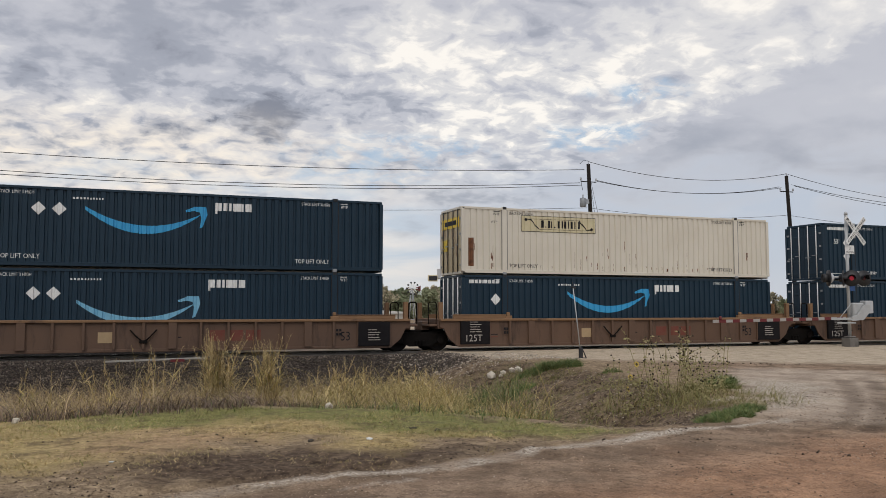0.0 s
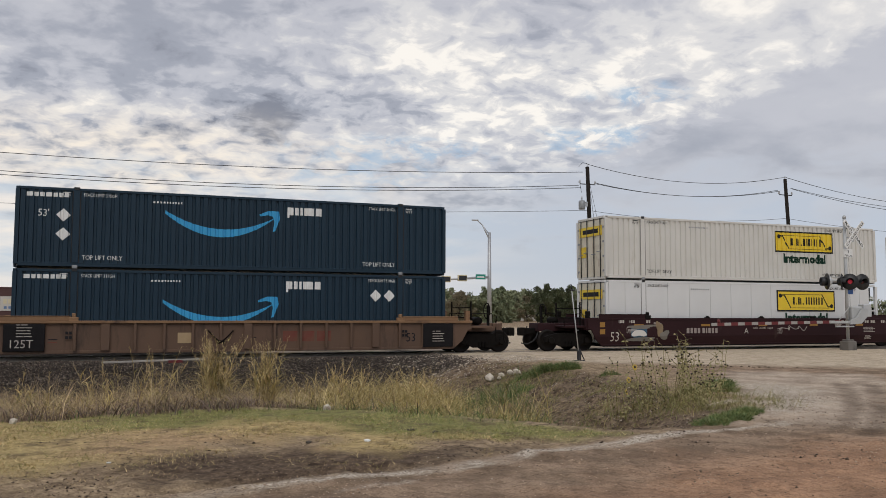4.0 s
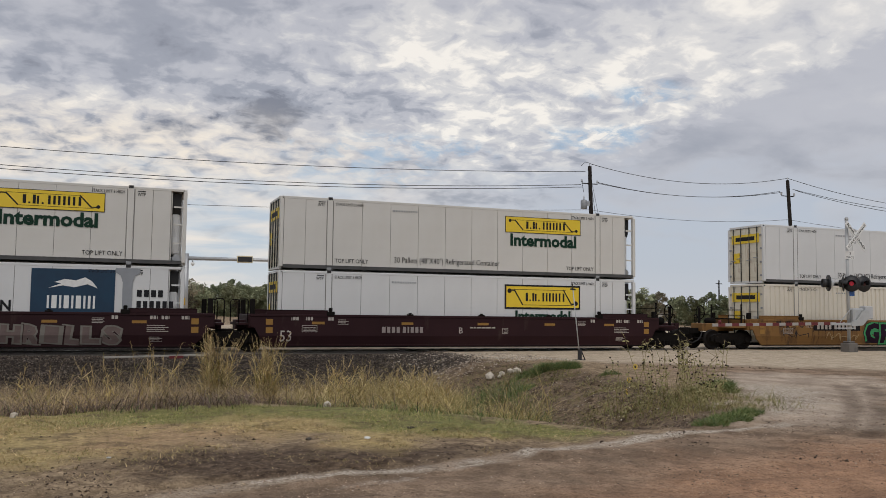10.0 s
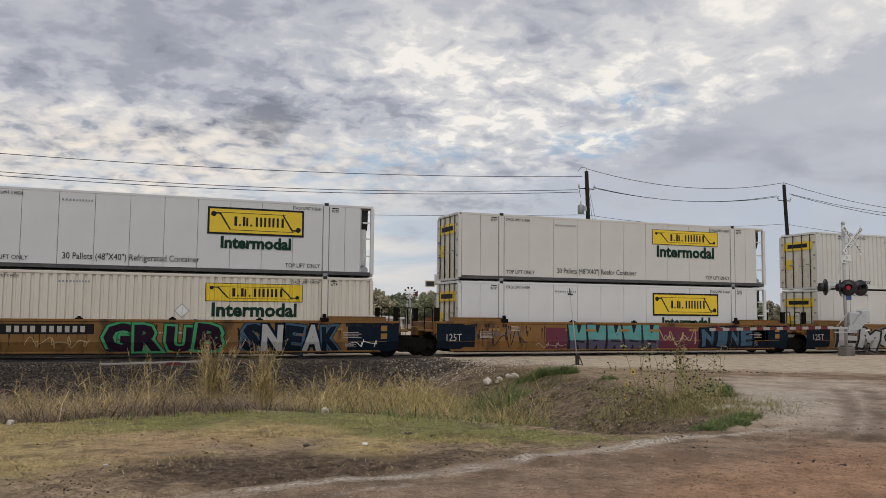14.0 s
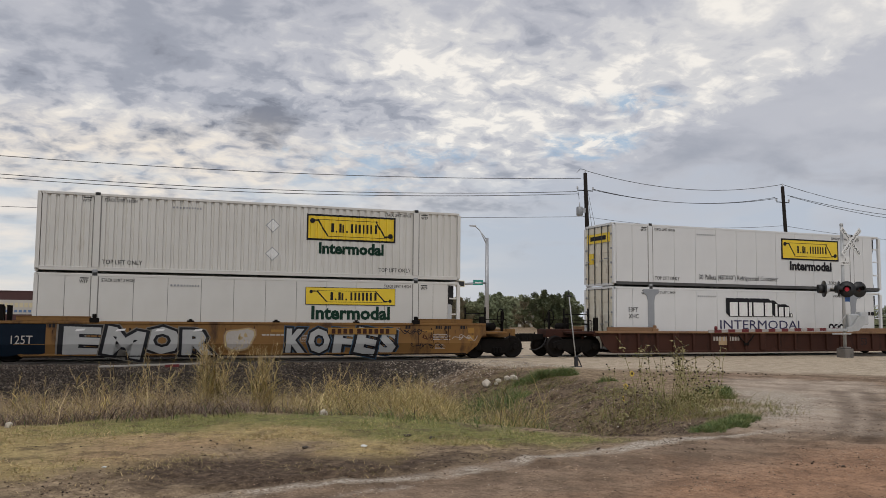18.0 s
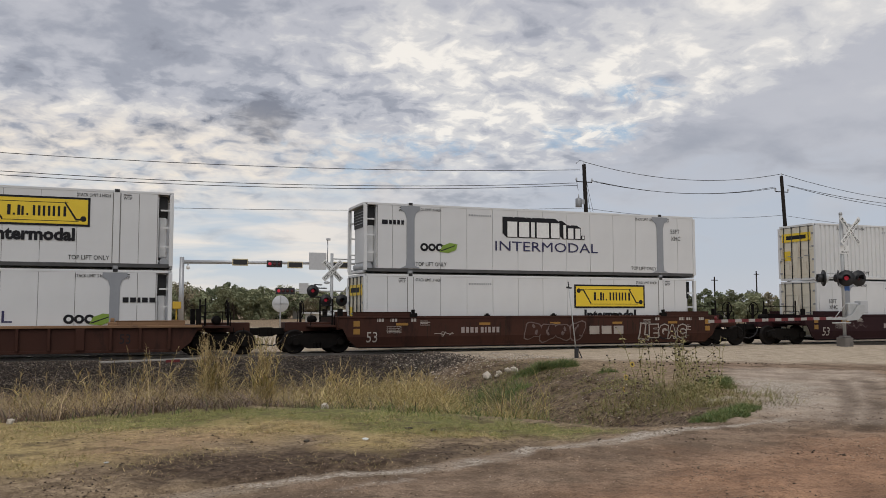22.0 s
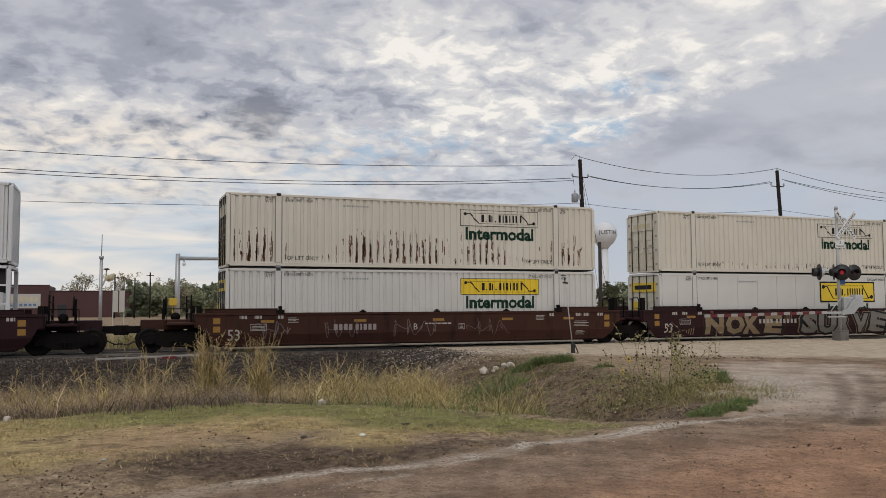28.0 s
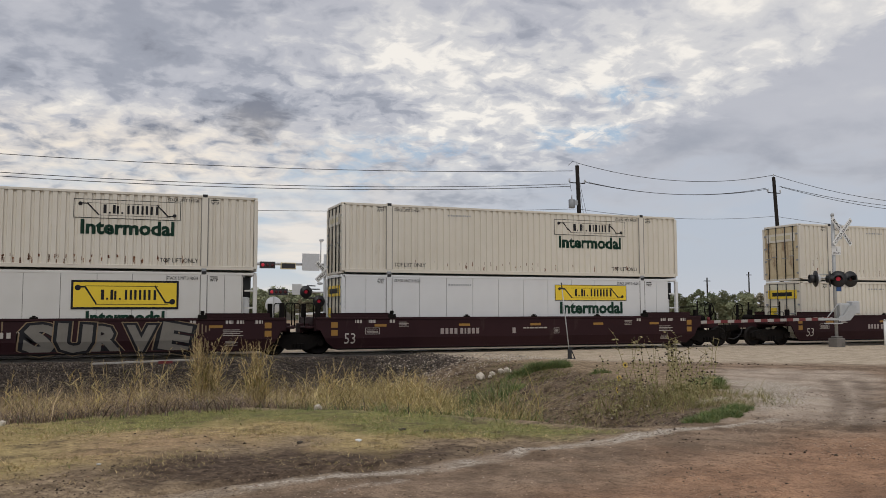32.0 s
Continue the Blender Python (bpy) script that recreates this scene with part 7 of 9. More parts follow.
def near_signal():
    root = tagged(new("crossing_signal"), "grey railway crossing mast with crossbuck, red flashers and lowered gate", "crossing signal")
    part("foundation", boxes((-0.27, -0.27, -0.3, 0.27, 0.27, 0.42), (-0.2, -0.2, 0.42, 0.2, 0.2, 0.5), bevel=0.03), "old_concrete", root)
    part("mast", rods(((0, 0, 0.5), (0, 0, 6.25), 0.075), n=14), "mast_paint", root)
    part("mast_cap", lathe(bmesh.new(), [(0.085, 6.2), (0.085, 6.3), (0.02, 6.36)], 12), "mast_paint", root)
    turned = part("sign_bracket", rods(((0, 0, 5.3), (0.36, 0.0, 5.3), 0.03), n=6), "mast_paint", root)
    cross = part("crossbuck_hub", boxes((-0.06, -0.03, 5.1, 0.06, 0.03, 5.8)), "mast_paint", root)
    cross.matrix_basis = pose(0.36, -0.1, 0, 0, 0, 4)
    buck(cross, 1.75, -0.08, 5.45, ("RAILROAD", "CROSSING"))
    board = part("track_count_sign", boxes((-0.28, -0.02, -0.2, 0.28, 0.0, 0.2), bevel=0.006), "white_ink", root)
    board.matrix_basis = pose(0.05, -0.1, 4.55)
    lettering("3", 0, -0.024, 0.0, 0.2, "ink", board, 1, "c")
    lettering("TRACKS", 0, -0.024, -0.16, 0.13, "ink", board, 1, "c")
    part("signal_arm", rods(((-1.1, 0.06, 3.25), (0.9, 0.06, 3.25), 0.05), ((-1.1, 0.06, 3.42), (0.9, 0.06, 3.42), 0.02), n=8), "mast_paint", root)
    back_flasher(root, -0.98, -0.1, 3.2)
    flasher(root, -0.06, -0.18, 3.2, True).matrix_basis = pose(0.02, -0.2, 3.2, 0, 0, -40)
    flasher(root, -0.22, -0.12, 3.2, False).matrix_basis = pose(-0.36, -0.10, 3.2, 0, 0, 36)
    flasher(root, 0.78, -0.2, 3.2, False).matrix_basis = pose(0.78, -0.2, 3.2, 0, 0, -12)
    part("notice_sign", boxes((0.0, -0.1, 2.62, 0.3, -0.085, 2.85)), "sign_blue", root)
    part("gate_motor", boxes((0.1, -0.22, 1.3, 0.75, 0.22, 2.05), bevel=0.06), "mast_paint", root)
    part("junction_box", boxes((0.85, -0.18, 1.55, 1.35, 0.18, 2.15), bevel=0.03), "lamp_back", root)
    part("counterweight", slab(bmesh.new(), [(-0.15, 1.2), (0.55, 1.25), (0.95, 1.6), (0.95, 1.95), (0.6, 1.95), (0.2, 1.5), (-0.15, 1.4)][::-1], -0.32, -0.26), "mast_paint", root)
    part("gate_bracket", boxes((-1.35, -0.30, 1.25, 0.45, -0.22, 1.36), (-1.0, -0.31, 1.08, 0.1, -0.23, 1.14), bevel=0.01), "mast_paint", root)
    part("gate_brace", rods(((-0.9, -0.27, 1.30), (-0.15, -0.27, 2.0), 0.02), n=6), "mast_paint", root)
    arm = part("gate_arm", boxes((-8.0, -0.02, -0.055, -0.5, 0.02, 0.075), bevel=0.008), "arm_white", root)
    arm.matrix_basis = pose(0, -0.26, 1.33, 0, -0.9)
    for k in range(10):
        part_of("armstripe", "red_stripe", lambda: boxes((0, -0.024, -0.058, 0.38, 0.024, 0.078)), "red_paint", arm, pose(-7.7 + 0.74 * k, 0, 0))
    part_of("armlamp", "gate_lamp", lambda: lathe(bmesh.new(), [(0.06, 0.0), (0.07, 0.06), (0.06, 0.14), (0.0, 0.16)], 10), "red_paint", arm, pose(-7.6, 0, 0.075))
    root.matrix_basis = pose(32.03, 30.56, -0.02)


def far_signal():
    root = tagged(new("crossing_signal"), "railway crossing mast with crossbuck and flashers beyond the train", "crossing signal")
    part("mast", rods(((0, 0, -0.2), (0, 0, 4.35), 0.07), n=12), "mast_paint", root)
    buck(root, 1.2, -0.1, 3.55, ("RAILROAD", "CROSSING"))
    part("signal_arm", rods(((-1.0, 0, 2.35), (0.75, 0, 2.35), 0.035), n=8), "lamp_black", root)
    flasher(root, -0.32, -0.2, 2.2, True).matrix_basis = pose(-0.32, -0.2, 2.2) @ Matrix.Scale(0.72, 4)
    flasher(root, 0.42, -0.2, 2.2, False).matrix_basis = pose(0.42, -0.2, 2.2) @ Matrix.Scale(0.72, 4)
    part("cantilever_arm", rods(((0, 0.03, 4.1), (1.25, 0.03, 4.08), 0.03), n=6), "mast_paint", root)
    side = part("side_bracket", rods(((-0.25, 0, 2.75), (-0.85, -0.25, 2.75), 0.03), ((-0.45, 0, 2.9), (-0.85, -0.2, 2.9), 0.03), n=6), "lamp_black", root)
    flasher(root, -0.95, -0.35, 2.62, True).matrix_basis = pose(-0.95, -0.35, 2.62) @ Matrix.Scale(0.72, 4)
    part("bell", lathe(bmesh.new(), [(0.02, 0), (0.14, 0.02), (0.13, 0.08), (0.03, 0.12)], 12, (-0.25, -0.1, 2.95)), "galvanised", root)
    part("gate_motor", boxes((-0.35, -0.25, 0.9, 0.3, 0.2, 1.6), bevel=0.05), "mast_paint", root)
    root.matrix_basis = pose(9.21, 38.0, -0.05)


def side_mast():
    """Slim mast with an aerial and a sideways flasher, by the far tracks."""
    root = tagged(new("aerial_mast"), "slim grey mast with a whip aerial and a bracketed flasher", "mast")
    part("mast", rods(((0, 0, -0.2), (0, 0, 4.7), 0.085), n=10), "galvanised", root)
    part("collar", rods(((0, 0, 4.55), (0, 0, 4.72), 0.12), n=10), "galvanised", root)
    part("aerial", rods(((0, 0, 4.7), (0.02, 0, 5.9), 0.028), n=6), "galvanised", root)
    part("bracket", rods(((0, 0, 2.95), (0.25, -0.1, 3.5), 0.05), ((0.25, -0.1, 3.5), (0.28, -0.1, 3.95), 0.04), n=8), "lamp_back", root)
    part("bell", lathe(bmesh.new(), [(0.02, 0), (0.17, 0.02), (0.15, 0.07), (0.03, 0.1)], 12, (0.28, -0.1, 3.95)), "lamp_black", root)
    for k in range(2):
        part("signal_head", lathe(bmesh.new(), [(0.0, 0.0), (0.2, 0.0), (0.2, 0.03), (0.12, 0.2), (0.0, 0.22)], 14, (0, 0, 0), "Y"), "pale_sign", root).matrix_basis = pose(0.42 + 0.16 * k, -0.15 - 0.15 * k, 3.5 + 0.05 * k, 0, 0, 60)
    root.matrix_basis = pose(-0.55, 50.0, -0.2)


def stake():
    root = tagged(new("marker_stake"), "thin leaning white marker stake on a small iron foot", "stake")
    part("rod", rods(((0, 0, 0.12), (-0.28, 0, 2.5), 0.02), n=8), "mast_paint", root)
    part("tip", rods(((-0.28, 0, 2.5), (-0.305, 0, 2.72), 0.02), n=6), "lamp_black", root)
    part("cross_piece", rods(((-0.37, 0, 2.52), (-0.18, 0, 2.5), 0.035), n=6), "lamp_black", root)
    part("foot", boxes((-0.06, -0.06, -0.1, 0.06, 0.06, 0.36), (-0.2, -0.05, -0.1, 0.22, 0.05, 0.02), bevel=0.015), "lamp_black", root)
    part("prop", rods(((0.22, 0, 0.0), (0.02, 0, 0.42), 0.02), n=6), "lamp_black", root)
    root.matrix_basis = pose(15.38, 26.65, -0.02)


near_signal()
far_signal()
side_mast()
stake()


# ---- power line ----
def power_pole(x, y, top, lean, transformer):
    root = tagged(new("utility_pole"), "dark weathered wooden utility pole" + (" with a grey transformer" if transformer else " with small insulators"), "utility pole", "poles of the power line")
    part("pole", rod(bmesh.new(), (lean, 0, -0.4), (0, 0, top), 0.145, 12, 0.105), "pole_wood", root)
    part("top_pin", rods(((0, 0, top - 0.1), (0, 0, top + 0.18), 0.03), n=6), "galvanised", root)
    part("crossarm", boxes((-0.5, -0.03, top - 1.025, 0.5, 0.03, top - 0.975), bevel=0.01), "pole_wood", root)
    for s in (-0.5, 0.5):
        part_of("insul", "insulator", lambda: lathe(bmesh.new(), [(0.02, 0), (0.07, 0.02), (0.04, 0.05), (0.07, 0.08), (0.04, 0.11), (0.05, 0.16), (0.0, 0.18)], 10), "lamp_back", root, pose(s, 0, top - 0.95))
    if transformer:
        t = part("transformer", lathe(bmesh.new(), [(0.0, 0.0), (0.19, 0.0), (0.21, 0.03), (0.21, 0.50), (0.17, 0.56), (0.0, 0.58)], 16), "grey_steel", root)
        t.matrix_basis = pose(-0.40, -0.05, top - 2.45) @ Matrix.Scale(0.88, 4)
        part("bushing", lathe(bmesh.new(), [(0.03, 0.57), (0.06, 0.61), (0.03, 0.65), (0.05, 0.69), (0.02, 0.85)], 8), "lamp_back", t)
        part("hanger", boxes((0.2, -0.04, 0.2, 0.42, 0.04, 0.5)), "galvanised", t)
        part("guy_wire", rods(((0.1, -0.02, top - 1.0), (2.3, 1.4, 0), 0.012), n=4), "wire", root)
        part("guy_wire", rods(((0.1, 0.05, top - 0.6), (3.2, 1.5, 0), 0.012), n=4), "wire", root)
        part("jumper_wire", rods(((-0.55, 0, top - 0.02), (-0.3, 0, top + 0.22), 0.012), ((-0.3, 0, top + 0.22), (0, 0, top + 0.18), 0.012), ((-0.42, -0.05, top - 1.5), (-0.5, 0, top - 0.9), 0.012), n=4), "wire", root)
    root.matrix_basis = pose(x, y, 0)
    return root


def wire(a, b, sag, r=0.016):
    a, b = Vector(a), Vector(b)
    bm = tube([a.lerp(b, k / 24) - Vector((0, 0, 4 * sag * (k / 24) * (1 - k / 24))) for k in range(25)], r, 5)
    return tagged(mesh_ob("power_wire", bm, "wire"), "thin dark overhead power wire hanging between poles", "wire", "wires of the power line")


PY = 41.5
power_pole(24.58, PY, 9.93, 0.36, True)
power_pole(38.75, PY, 10.07, 0.62, False)
power_pole(-30.0, PY, 9.6, 0.0, False)
power_pole(64.0, PY + 0.5, 10.6, 0.3, False)
P0, P1, P2, P3 = (-30, PY, 9.75), (24.58, PY, 10.08), (38.75, PY, 10.2), (64.0, PY + 0.5, 10.75)
wire((-30, PY, 9.8), (24.3, PY, 9.61), 1.07)
wire(P1, P2, 0.70)
wire(P2, (64.0, PY + 0.5, 10.1), 1.16)
for dx in (-0.5, 0.5):
    wire((-30 + dx, PY, 9.3 + dx * 0.1), (24.58 - 0.5, PY + dx * 0.2, 8.78 + dx * 0.16), 1.32 - dx * 0.05)
    wire((24.58 + 0.5, PY + dx * 0.2, 9.02 + dx * 0.10), (38.75 - 0.5, PY + dx * 0.2, 9.32 + dx * 0.08), 0.55 + dx * 0.06)
    wire((38.75 + 0.5, PY + dx * 0.2, 9.5 + dx * 0.1), (64.0, PY + 0.5, 9.4 + dx * 0.5), 0.9)
wire((-30, PY, 6.9), (24.58, PY, 7.45), 0.75, 0.011)
wire((24.58, PY, 7.45), (38.75, PY, 7.6), 0.35, 0.011)
wire((38.75, PY, 7.6), (64.0, PY, 7.4), 0.5, 0.011)


# ---- street beyond the track ----
def traffic_head(parent, x, z, lit=None, n=3, facing=True, label=""):
    w = 0.42 * n + 0.1
    h = part("signal_head", boxes((-w / 2, -0.1, -0.3, w / 2, 0.12, 0.3), bevel=0.03), "lamp_black" if facing else "pale_sign", parent, label)
    h.matrix_basis = pose(x, -0.1, z)
    if facing:
        for k in range(n):
            part("lens", lathe(bmesh.new(), [(0.0, -0.03), (0.1, -0.02), (0.155, 0.0)], 14, (-w / 2 + 0.26 + 0.42 * k, -0.11, 0), "Y"), "lamp_red" if k == 0 and lit else "lamp_dark", h)
    else:
        part("backplate", boxes((-w / 2 + 0.07, -0.13, -0.22, w / 2 - 0.07, -0.1, 0.22), bevel=0.01), "lamp_black", h)
    return h


def signal_mast_west():
    root = tagged(new("traffic_signal"), "grey steel mast arm carrying horizontal traffic lights, one showing red", "traffic signal")
    part("pole", rod(bmesh.new(), (0, 0, -0.2), (0, 0, 6.35), 0.24, 14, 0.19), "galvanised", root)
    part("mast_arm", rod(bmesh.new(), (0, 0, 5.95), (15.3, 0, 6.05), 0.17, 12, 0.09), "galvanised", root)
    part("camera_bracket", rods(((0.5, -0.1, 5.6), (0.5, -0.1, 5.95), 0.05), n=6), "galvanised", root)
    part("camera_dome", lathe(bmesh.new(), [(0.0, 5.28), (0.14, 5.36), (0.16, 5.5), (0.1, 5.62), (0.0, 5.64)], 12, (0.5, -0.1, 0)), "white_ink", root)
    traffic_head(root, 4.9, 6.0, None, 3, False)
    traffic_head(root, 7.9, 5.9, True, 3)
    traffic_head(root, 9.75, 5.85, None, 3, False)
    traffic_head(root, 13.9, 5.9, None, 4, False)
    part("sign_panel", boxes((11.0, -0.2, 5.45, 12.6, -0.16, 7.0), bevel=0.02), "lamp_back", root)
    part("camera_rod", rods(((12.75, 0, 5.9), (12.75, 0, 8.2), 0.05), n=6), "galvanised", root)
    part("camera", boxes((12.62, -0.2, 8.15, 12.98, 0.1, 8.35), bevel=0.03), "lamp_back", root)
    root.matrix_basis = pose(5.26, 76.0, -0.05)


def signal_mast_east():
    root = tagged(new("traffic_signal"), "steel lighting pole with traffic lights on a long arm", "traffic signal")
    part("pole", rod(bmesh.new(), (0, 0, -0.2), (0, 0, 9.6), 0.24, 14, 0.15), "galvanised", root)
    part("lamp_arm", rods(((0, 0, 8.9), (-0.75, 0, 10.3), 0.06), ((-0.75, 0, 10.3), (-1.3, 0, 10.75), 0.05), ((0, 0, 9.4), (-0.75, 0, 10.3), 0.04), n=8), "galvanised", root)
    part("lamp_head", boxes((-1.85, -0.14, 10.68, -1.2, 0.14, 10.82), bevel=0.04), "lamp_back", root)
    part("mast_arm", rod(bmesh.new(), (0, 0, 5.2), (-6.4, 0, 4.75), 0.14, 10, 0.08), "galvanised", root)
    part("street_sign", boxes((-1.5, -0.12, 4.95, -0.45, -0.09, 5.45), bevel=0.01), "sign_green", root)
    bars([0.7], -1.33, -0.13, 5.12, 0.14, "white_ink", root)
    for k, x in enumerate((-2.9, -4.6, -6.1)):
        traffic_head(root, x, 5.05 - 0.13 * k, None, 2, False)
    part("sign_panel", boxes((-5.6, 0.0, 4.7, -5.2, 0.03, 5.7), bevel=0.01), "lamp_back", root)
    root.matrix_basis = pose(33.9, 76.0, -0.05)


def low_signal():
    root = tagged(new("traffic_signal"), "distant low traffic light showing red on a thin arm", "traffic signal")
    part("pole", rods(((6.0, 0, -0.2), (6.0, 0, 4.0), 0.12), n=8), "galvanised", root)
    part("arm", rods(((6.0, 0, 3.6), (-0.5, 0, 3.6), 0.06), n=8), "galvanised", root)
    traffic_head(root, 0.0, 3.6, True, 4)
    part("sign_panel", boxes((1.3, -0.15, 3.35, 2.2, -0.12, 4.35), bevel=0.01), "lamp_back", root)
    root.matrix_basis = pose(14.9, 80.0, -0.05)


M["sign_green"] = material("sign_green", (0.02, 0.26, 0.20), 0.5)
signal_mast_west()
signal_mast_east()
low_signal()

wheel_sign = tagged(mesh_ob("round_sign", lathe(bmesh.new(), [(0, -0.03), (0.72, -0.03), (0.75, 0), (0.72, 0.03), (0, 0.03)], 24, (0, 0, 2.3), "Y"), "lamp_back"), "pale round railway disc sign seen from behind", "sign")
part("post", rods(((0, 0.06, -0.2), (0, 0.06, 2.9), 0.06), n=8), "galvanised", wheel_sign)
part("brace", boxes((-0.05, -0.06, 1.6, 0.05, -0.035, 3.0), (-0.68, -0.06, 2.26, 0.68, -0.035, 2.34)), "galvanised", wheel_sign)
wheel_sign.matrix_basis = pose(13.76, 76.0, 0)

def windmill():
    """Small wind pump with a bladed wheel, a red tail and a lattice tower."""
    root = tagged(new("windmill"), "small white windmill with dark blade tips and red tail", "windmill")
    for sx, sy in ((-1, -1), (1, -1), (1, 1), (-1, 1)):
        part("tower_leg", rods(((0.42 * sx, 0.42 * sy, -0.2), (0.06 * sx, 0.06 * sy, 3.45), 0.03), n=5), "galvanised", root)
    for z in (0.9, 1.8, 2.6):
        w = 0.42 - 0.36 * (z + 0.2) / 3.65
        part("tower_ring", rods(((-w, -w, z), (w, -w, z), 0.018), ((w, -w, z), (w, w, z), 0.018), ((w, w, z), (-w, w, z), 0.018), ((-w, w, z), (-w, -w, z), 0.018), n=4), "galvanised", root)
    hub = part("hub", rods(((0, -0.3, 3.58), (0, 0.25, 3.58), 0.05), n=8), "galvanised", root)
    for k in range(10):
        a = 2 * math.pi * k / 10
        blade = lambda r0, r1, w0, w1: slab(bmesh.new(), [(r0, -w0), (r1, -w1), (r1, w1), (r0, w0)], -0.01, 0.01)
        m_ = pose(0, -0.28, 3.58, 0, math.degrees(a), 0)
        part_of("millblade", "blade", lambda: blade(0.12, 0.44, 0.012, 0.045), "white_ink", hub, m_)
        part_of("milltip", "blade_tip", lambda: blade(0.44, 0.60, 0.055, 0.085), "lamp_black", hub, m_)
    part("tail_boom", rods(((0, 0.2, 3.58), (0.75, 0.55, 3.58), 0.02), n=5), "galvanised", root)
    part("tail_vane", slab(bmesh.new(), [(0.55, 3.5), (0.98, 3.36), (0.98, 3.86), (0.55, 3.68)], 0.45, 0.48), "red_paint", root)
    root.matrix_basis = pose(23.7, 70.0, 0)


windmill()

grey_pole = tagged(new("utility_pole"), "plain grey wooden pole with no wires", "utility pole")
part("pole", rod(bmesh.new(), (0, 0, -0.3), (0, 0, 5.85), 0.13, 12, 0.11), "tie_wood", grey_pole)
part("pole_cap", lathe(bmesh.new(), [(0.12, 5.83), (0.12, 5.88), (0.0, 5.92)], 10), "galvanised", grey_pole)
grey_pole.matrix_basis = pose(29.82, 48.0, 0)
for x, y, h in ((0.5, 150, 7.2), (3.6, 150, 6.7), (6.0, 150, 7.6), (104.0, 118, 8.5), (88.6, 110, 7.0)):
    p = tagged(new("utility_pole"), "thin distant wooden pole against the sky", "utility pole", "distant poles")
    part("pole", rod(bmesh.new(), (0, 0, -0.3), (0, 0, h), 0.14, 8, 0.1), "pole_wood", p)
    part("crossarm", boxes((-0.6, -0.06, h - 0.6, 0.6, 0.06, h - 0.48)), "pole_wood", p)
    p.matrix_basis = pose(x, y, 0)


def water_tower():
    root = tagged(new("water_tower"), "white ball-shaped water tower on a tall slim stem", "water tower")
    prof = [(0.0, 42.4), (2.2, 42.1), (4.2, 41.1), (5.6, 39.4), (6.2, 37.4), (6.1, 35.6), (5.3, 33.6), (3.9, 31.6), (2.3, 30.2), (1.75, 29.2)]
    part("tank", lathe(bmesh.new(), [(r, h) for r, h in prof][::-1], 40), "tank_white", root)
    part("stem", lathe(bmesh.new(), [(3.0, -1), (2.4, 2.0), (1.75, 5.0), (1.7, 29.4)], 24), "tank_white", root)
    part("top_hatch", lathe(bmesh.new(), [(0.5, 42.2), (0.5, 42.8), (0.0, 43.0)], 10), "tank_white", root)
    me, w = text_mesh("JUSTIN", 2.6, 1.15)
    me = me.copy()
    for v in me.vertices:  # wrap the word round the tank
        a = (v.co.x - w * 0.42) / 6.15
        z = 36.1 + v.co.z
        r = 6.28 if z > 35.9 else 6.18
        v.co = ((r * math.sin(a)), -r * math.cos(a) - (v.co.y), z)
    me.materials.append(M["ink"])
    t = new("lettering", me)
    t.parent = root
    t.matrix_basis = pose(0, 0, 0, 0, 0, -21)
    root.matrix_basis = pose(223.6, 355.5, 0)


water_tower()


# ---- buildings ----
def brick_shop():
    root = tagged(new("shop_building"), "long dark red windowless shop building with a stepped parapet", "building")
    part("wall", boxes((-60, 0, -0.5, -10.4, 18, 5.75), bevel=0.03), "hopper_maroon", root, "taller dark red wall")
    part("wall", boxes((-10.37, 0.4, -0.5, 3.2, 18, 4.75), bevel=0.03), "hopper_maroon", root)
    part("parapet", boxes((-60.1, -0.08, 5.75, -10.3, 0.3, 5.9)), "hopper_maroon", root)
    part("parapet", boxes((-10.29, 0.32, 4.75, 3.3, 0.7, 4.88)), "hopper_maroon", root)
    b = part("banner", boxes((-19.5, -0.10, 1.7, -11.8, -0.02, 4.25), bevel=0.01), "wall_pale", root, "pale banner with unreadable lines")
    for k in range(9):
        part("banner_bar", boxes((-19.0 + 0.78 * k, -0.13, 2.95, -18.45 + 0.78 * k, -0.105, 3.75)), "pale_sign", b)
        part("banner_bar", boxes((-18.9 + 0.74 * k, -0.13, 2.05, -18.42 + 0.74 * k, -0.105, 2.5)), "sign_blue_pale", b)
    part("downpipe", rods(((-6.5, 0.3, 0), (-6.5, 0.3, 4.7), 0.09), n=6), "hopper_maroon", root)
    part("door", boxes((-9.0, 0.33, 0, -7.6, 0.41, 2.3)), "window_dark", root)
    root.matrix_basis = pose(0, 168, 0)


M["sign_blue_pale"] = material("sign_blue_pale", (0.12, 0.2, 0.36), 0.6)


def shed(x, y, turn, w, d, h, rise, label, doors):
    root = tagged(new("shed"), label, "building")
    part("wall", boxes((0, 0, -0.5, w, d, h)), "wall_pale", root)
    bm = slab(bmesh.new(), [(-0.3, h), (w + 0.3, h), (w + 0.3, h + 0.15), (w / 2, h + rise), (-0.3, h + 0.15)][::-1], -0.3, d + 0.3)
    part("roof", bm, "roof_white", root)
    for k in range(doors):
        x0 = w * (k + 0.5) / doors
        part("door", boxes((x0 - 0.5, -0.06, 0, x0 + 0.5, -0.01, min(2.2, h - 0.3))), "window_dark", root)
    root.matrix_basis = pose(x, y, 0, 0, 0, turn)


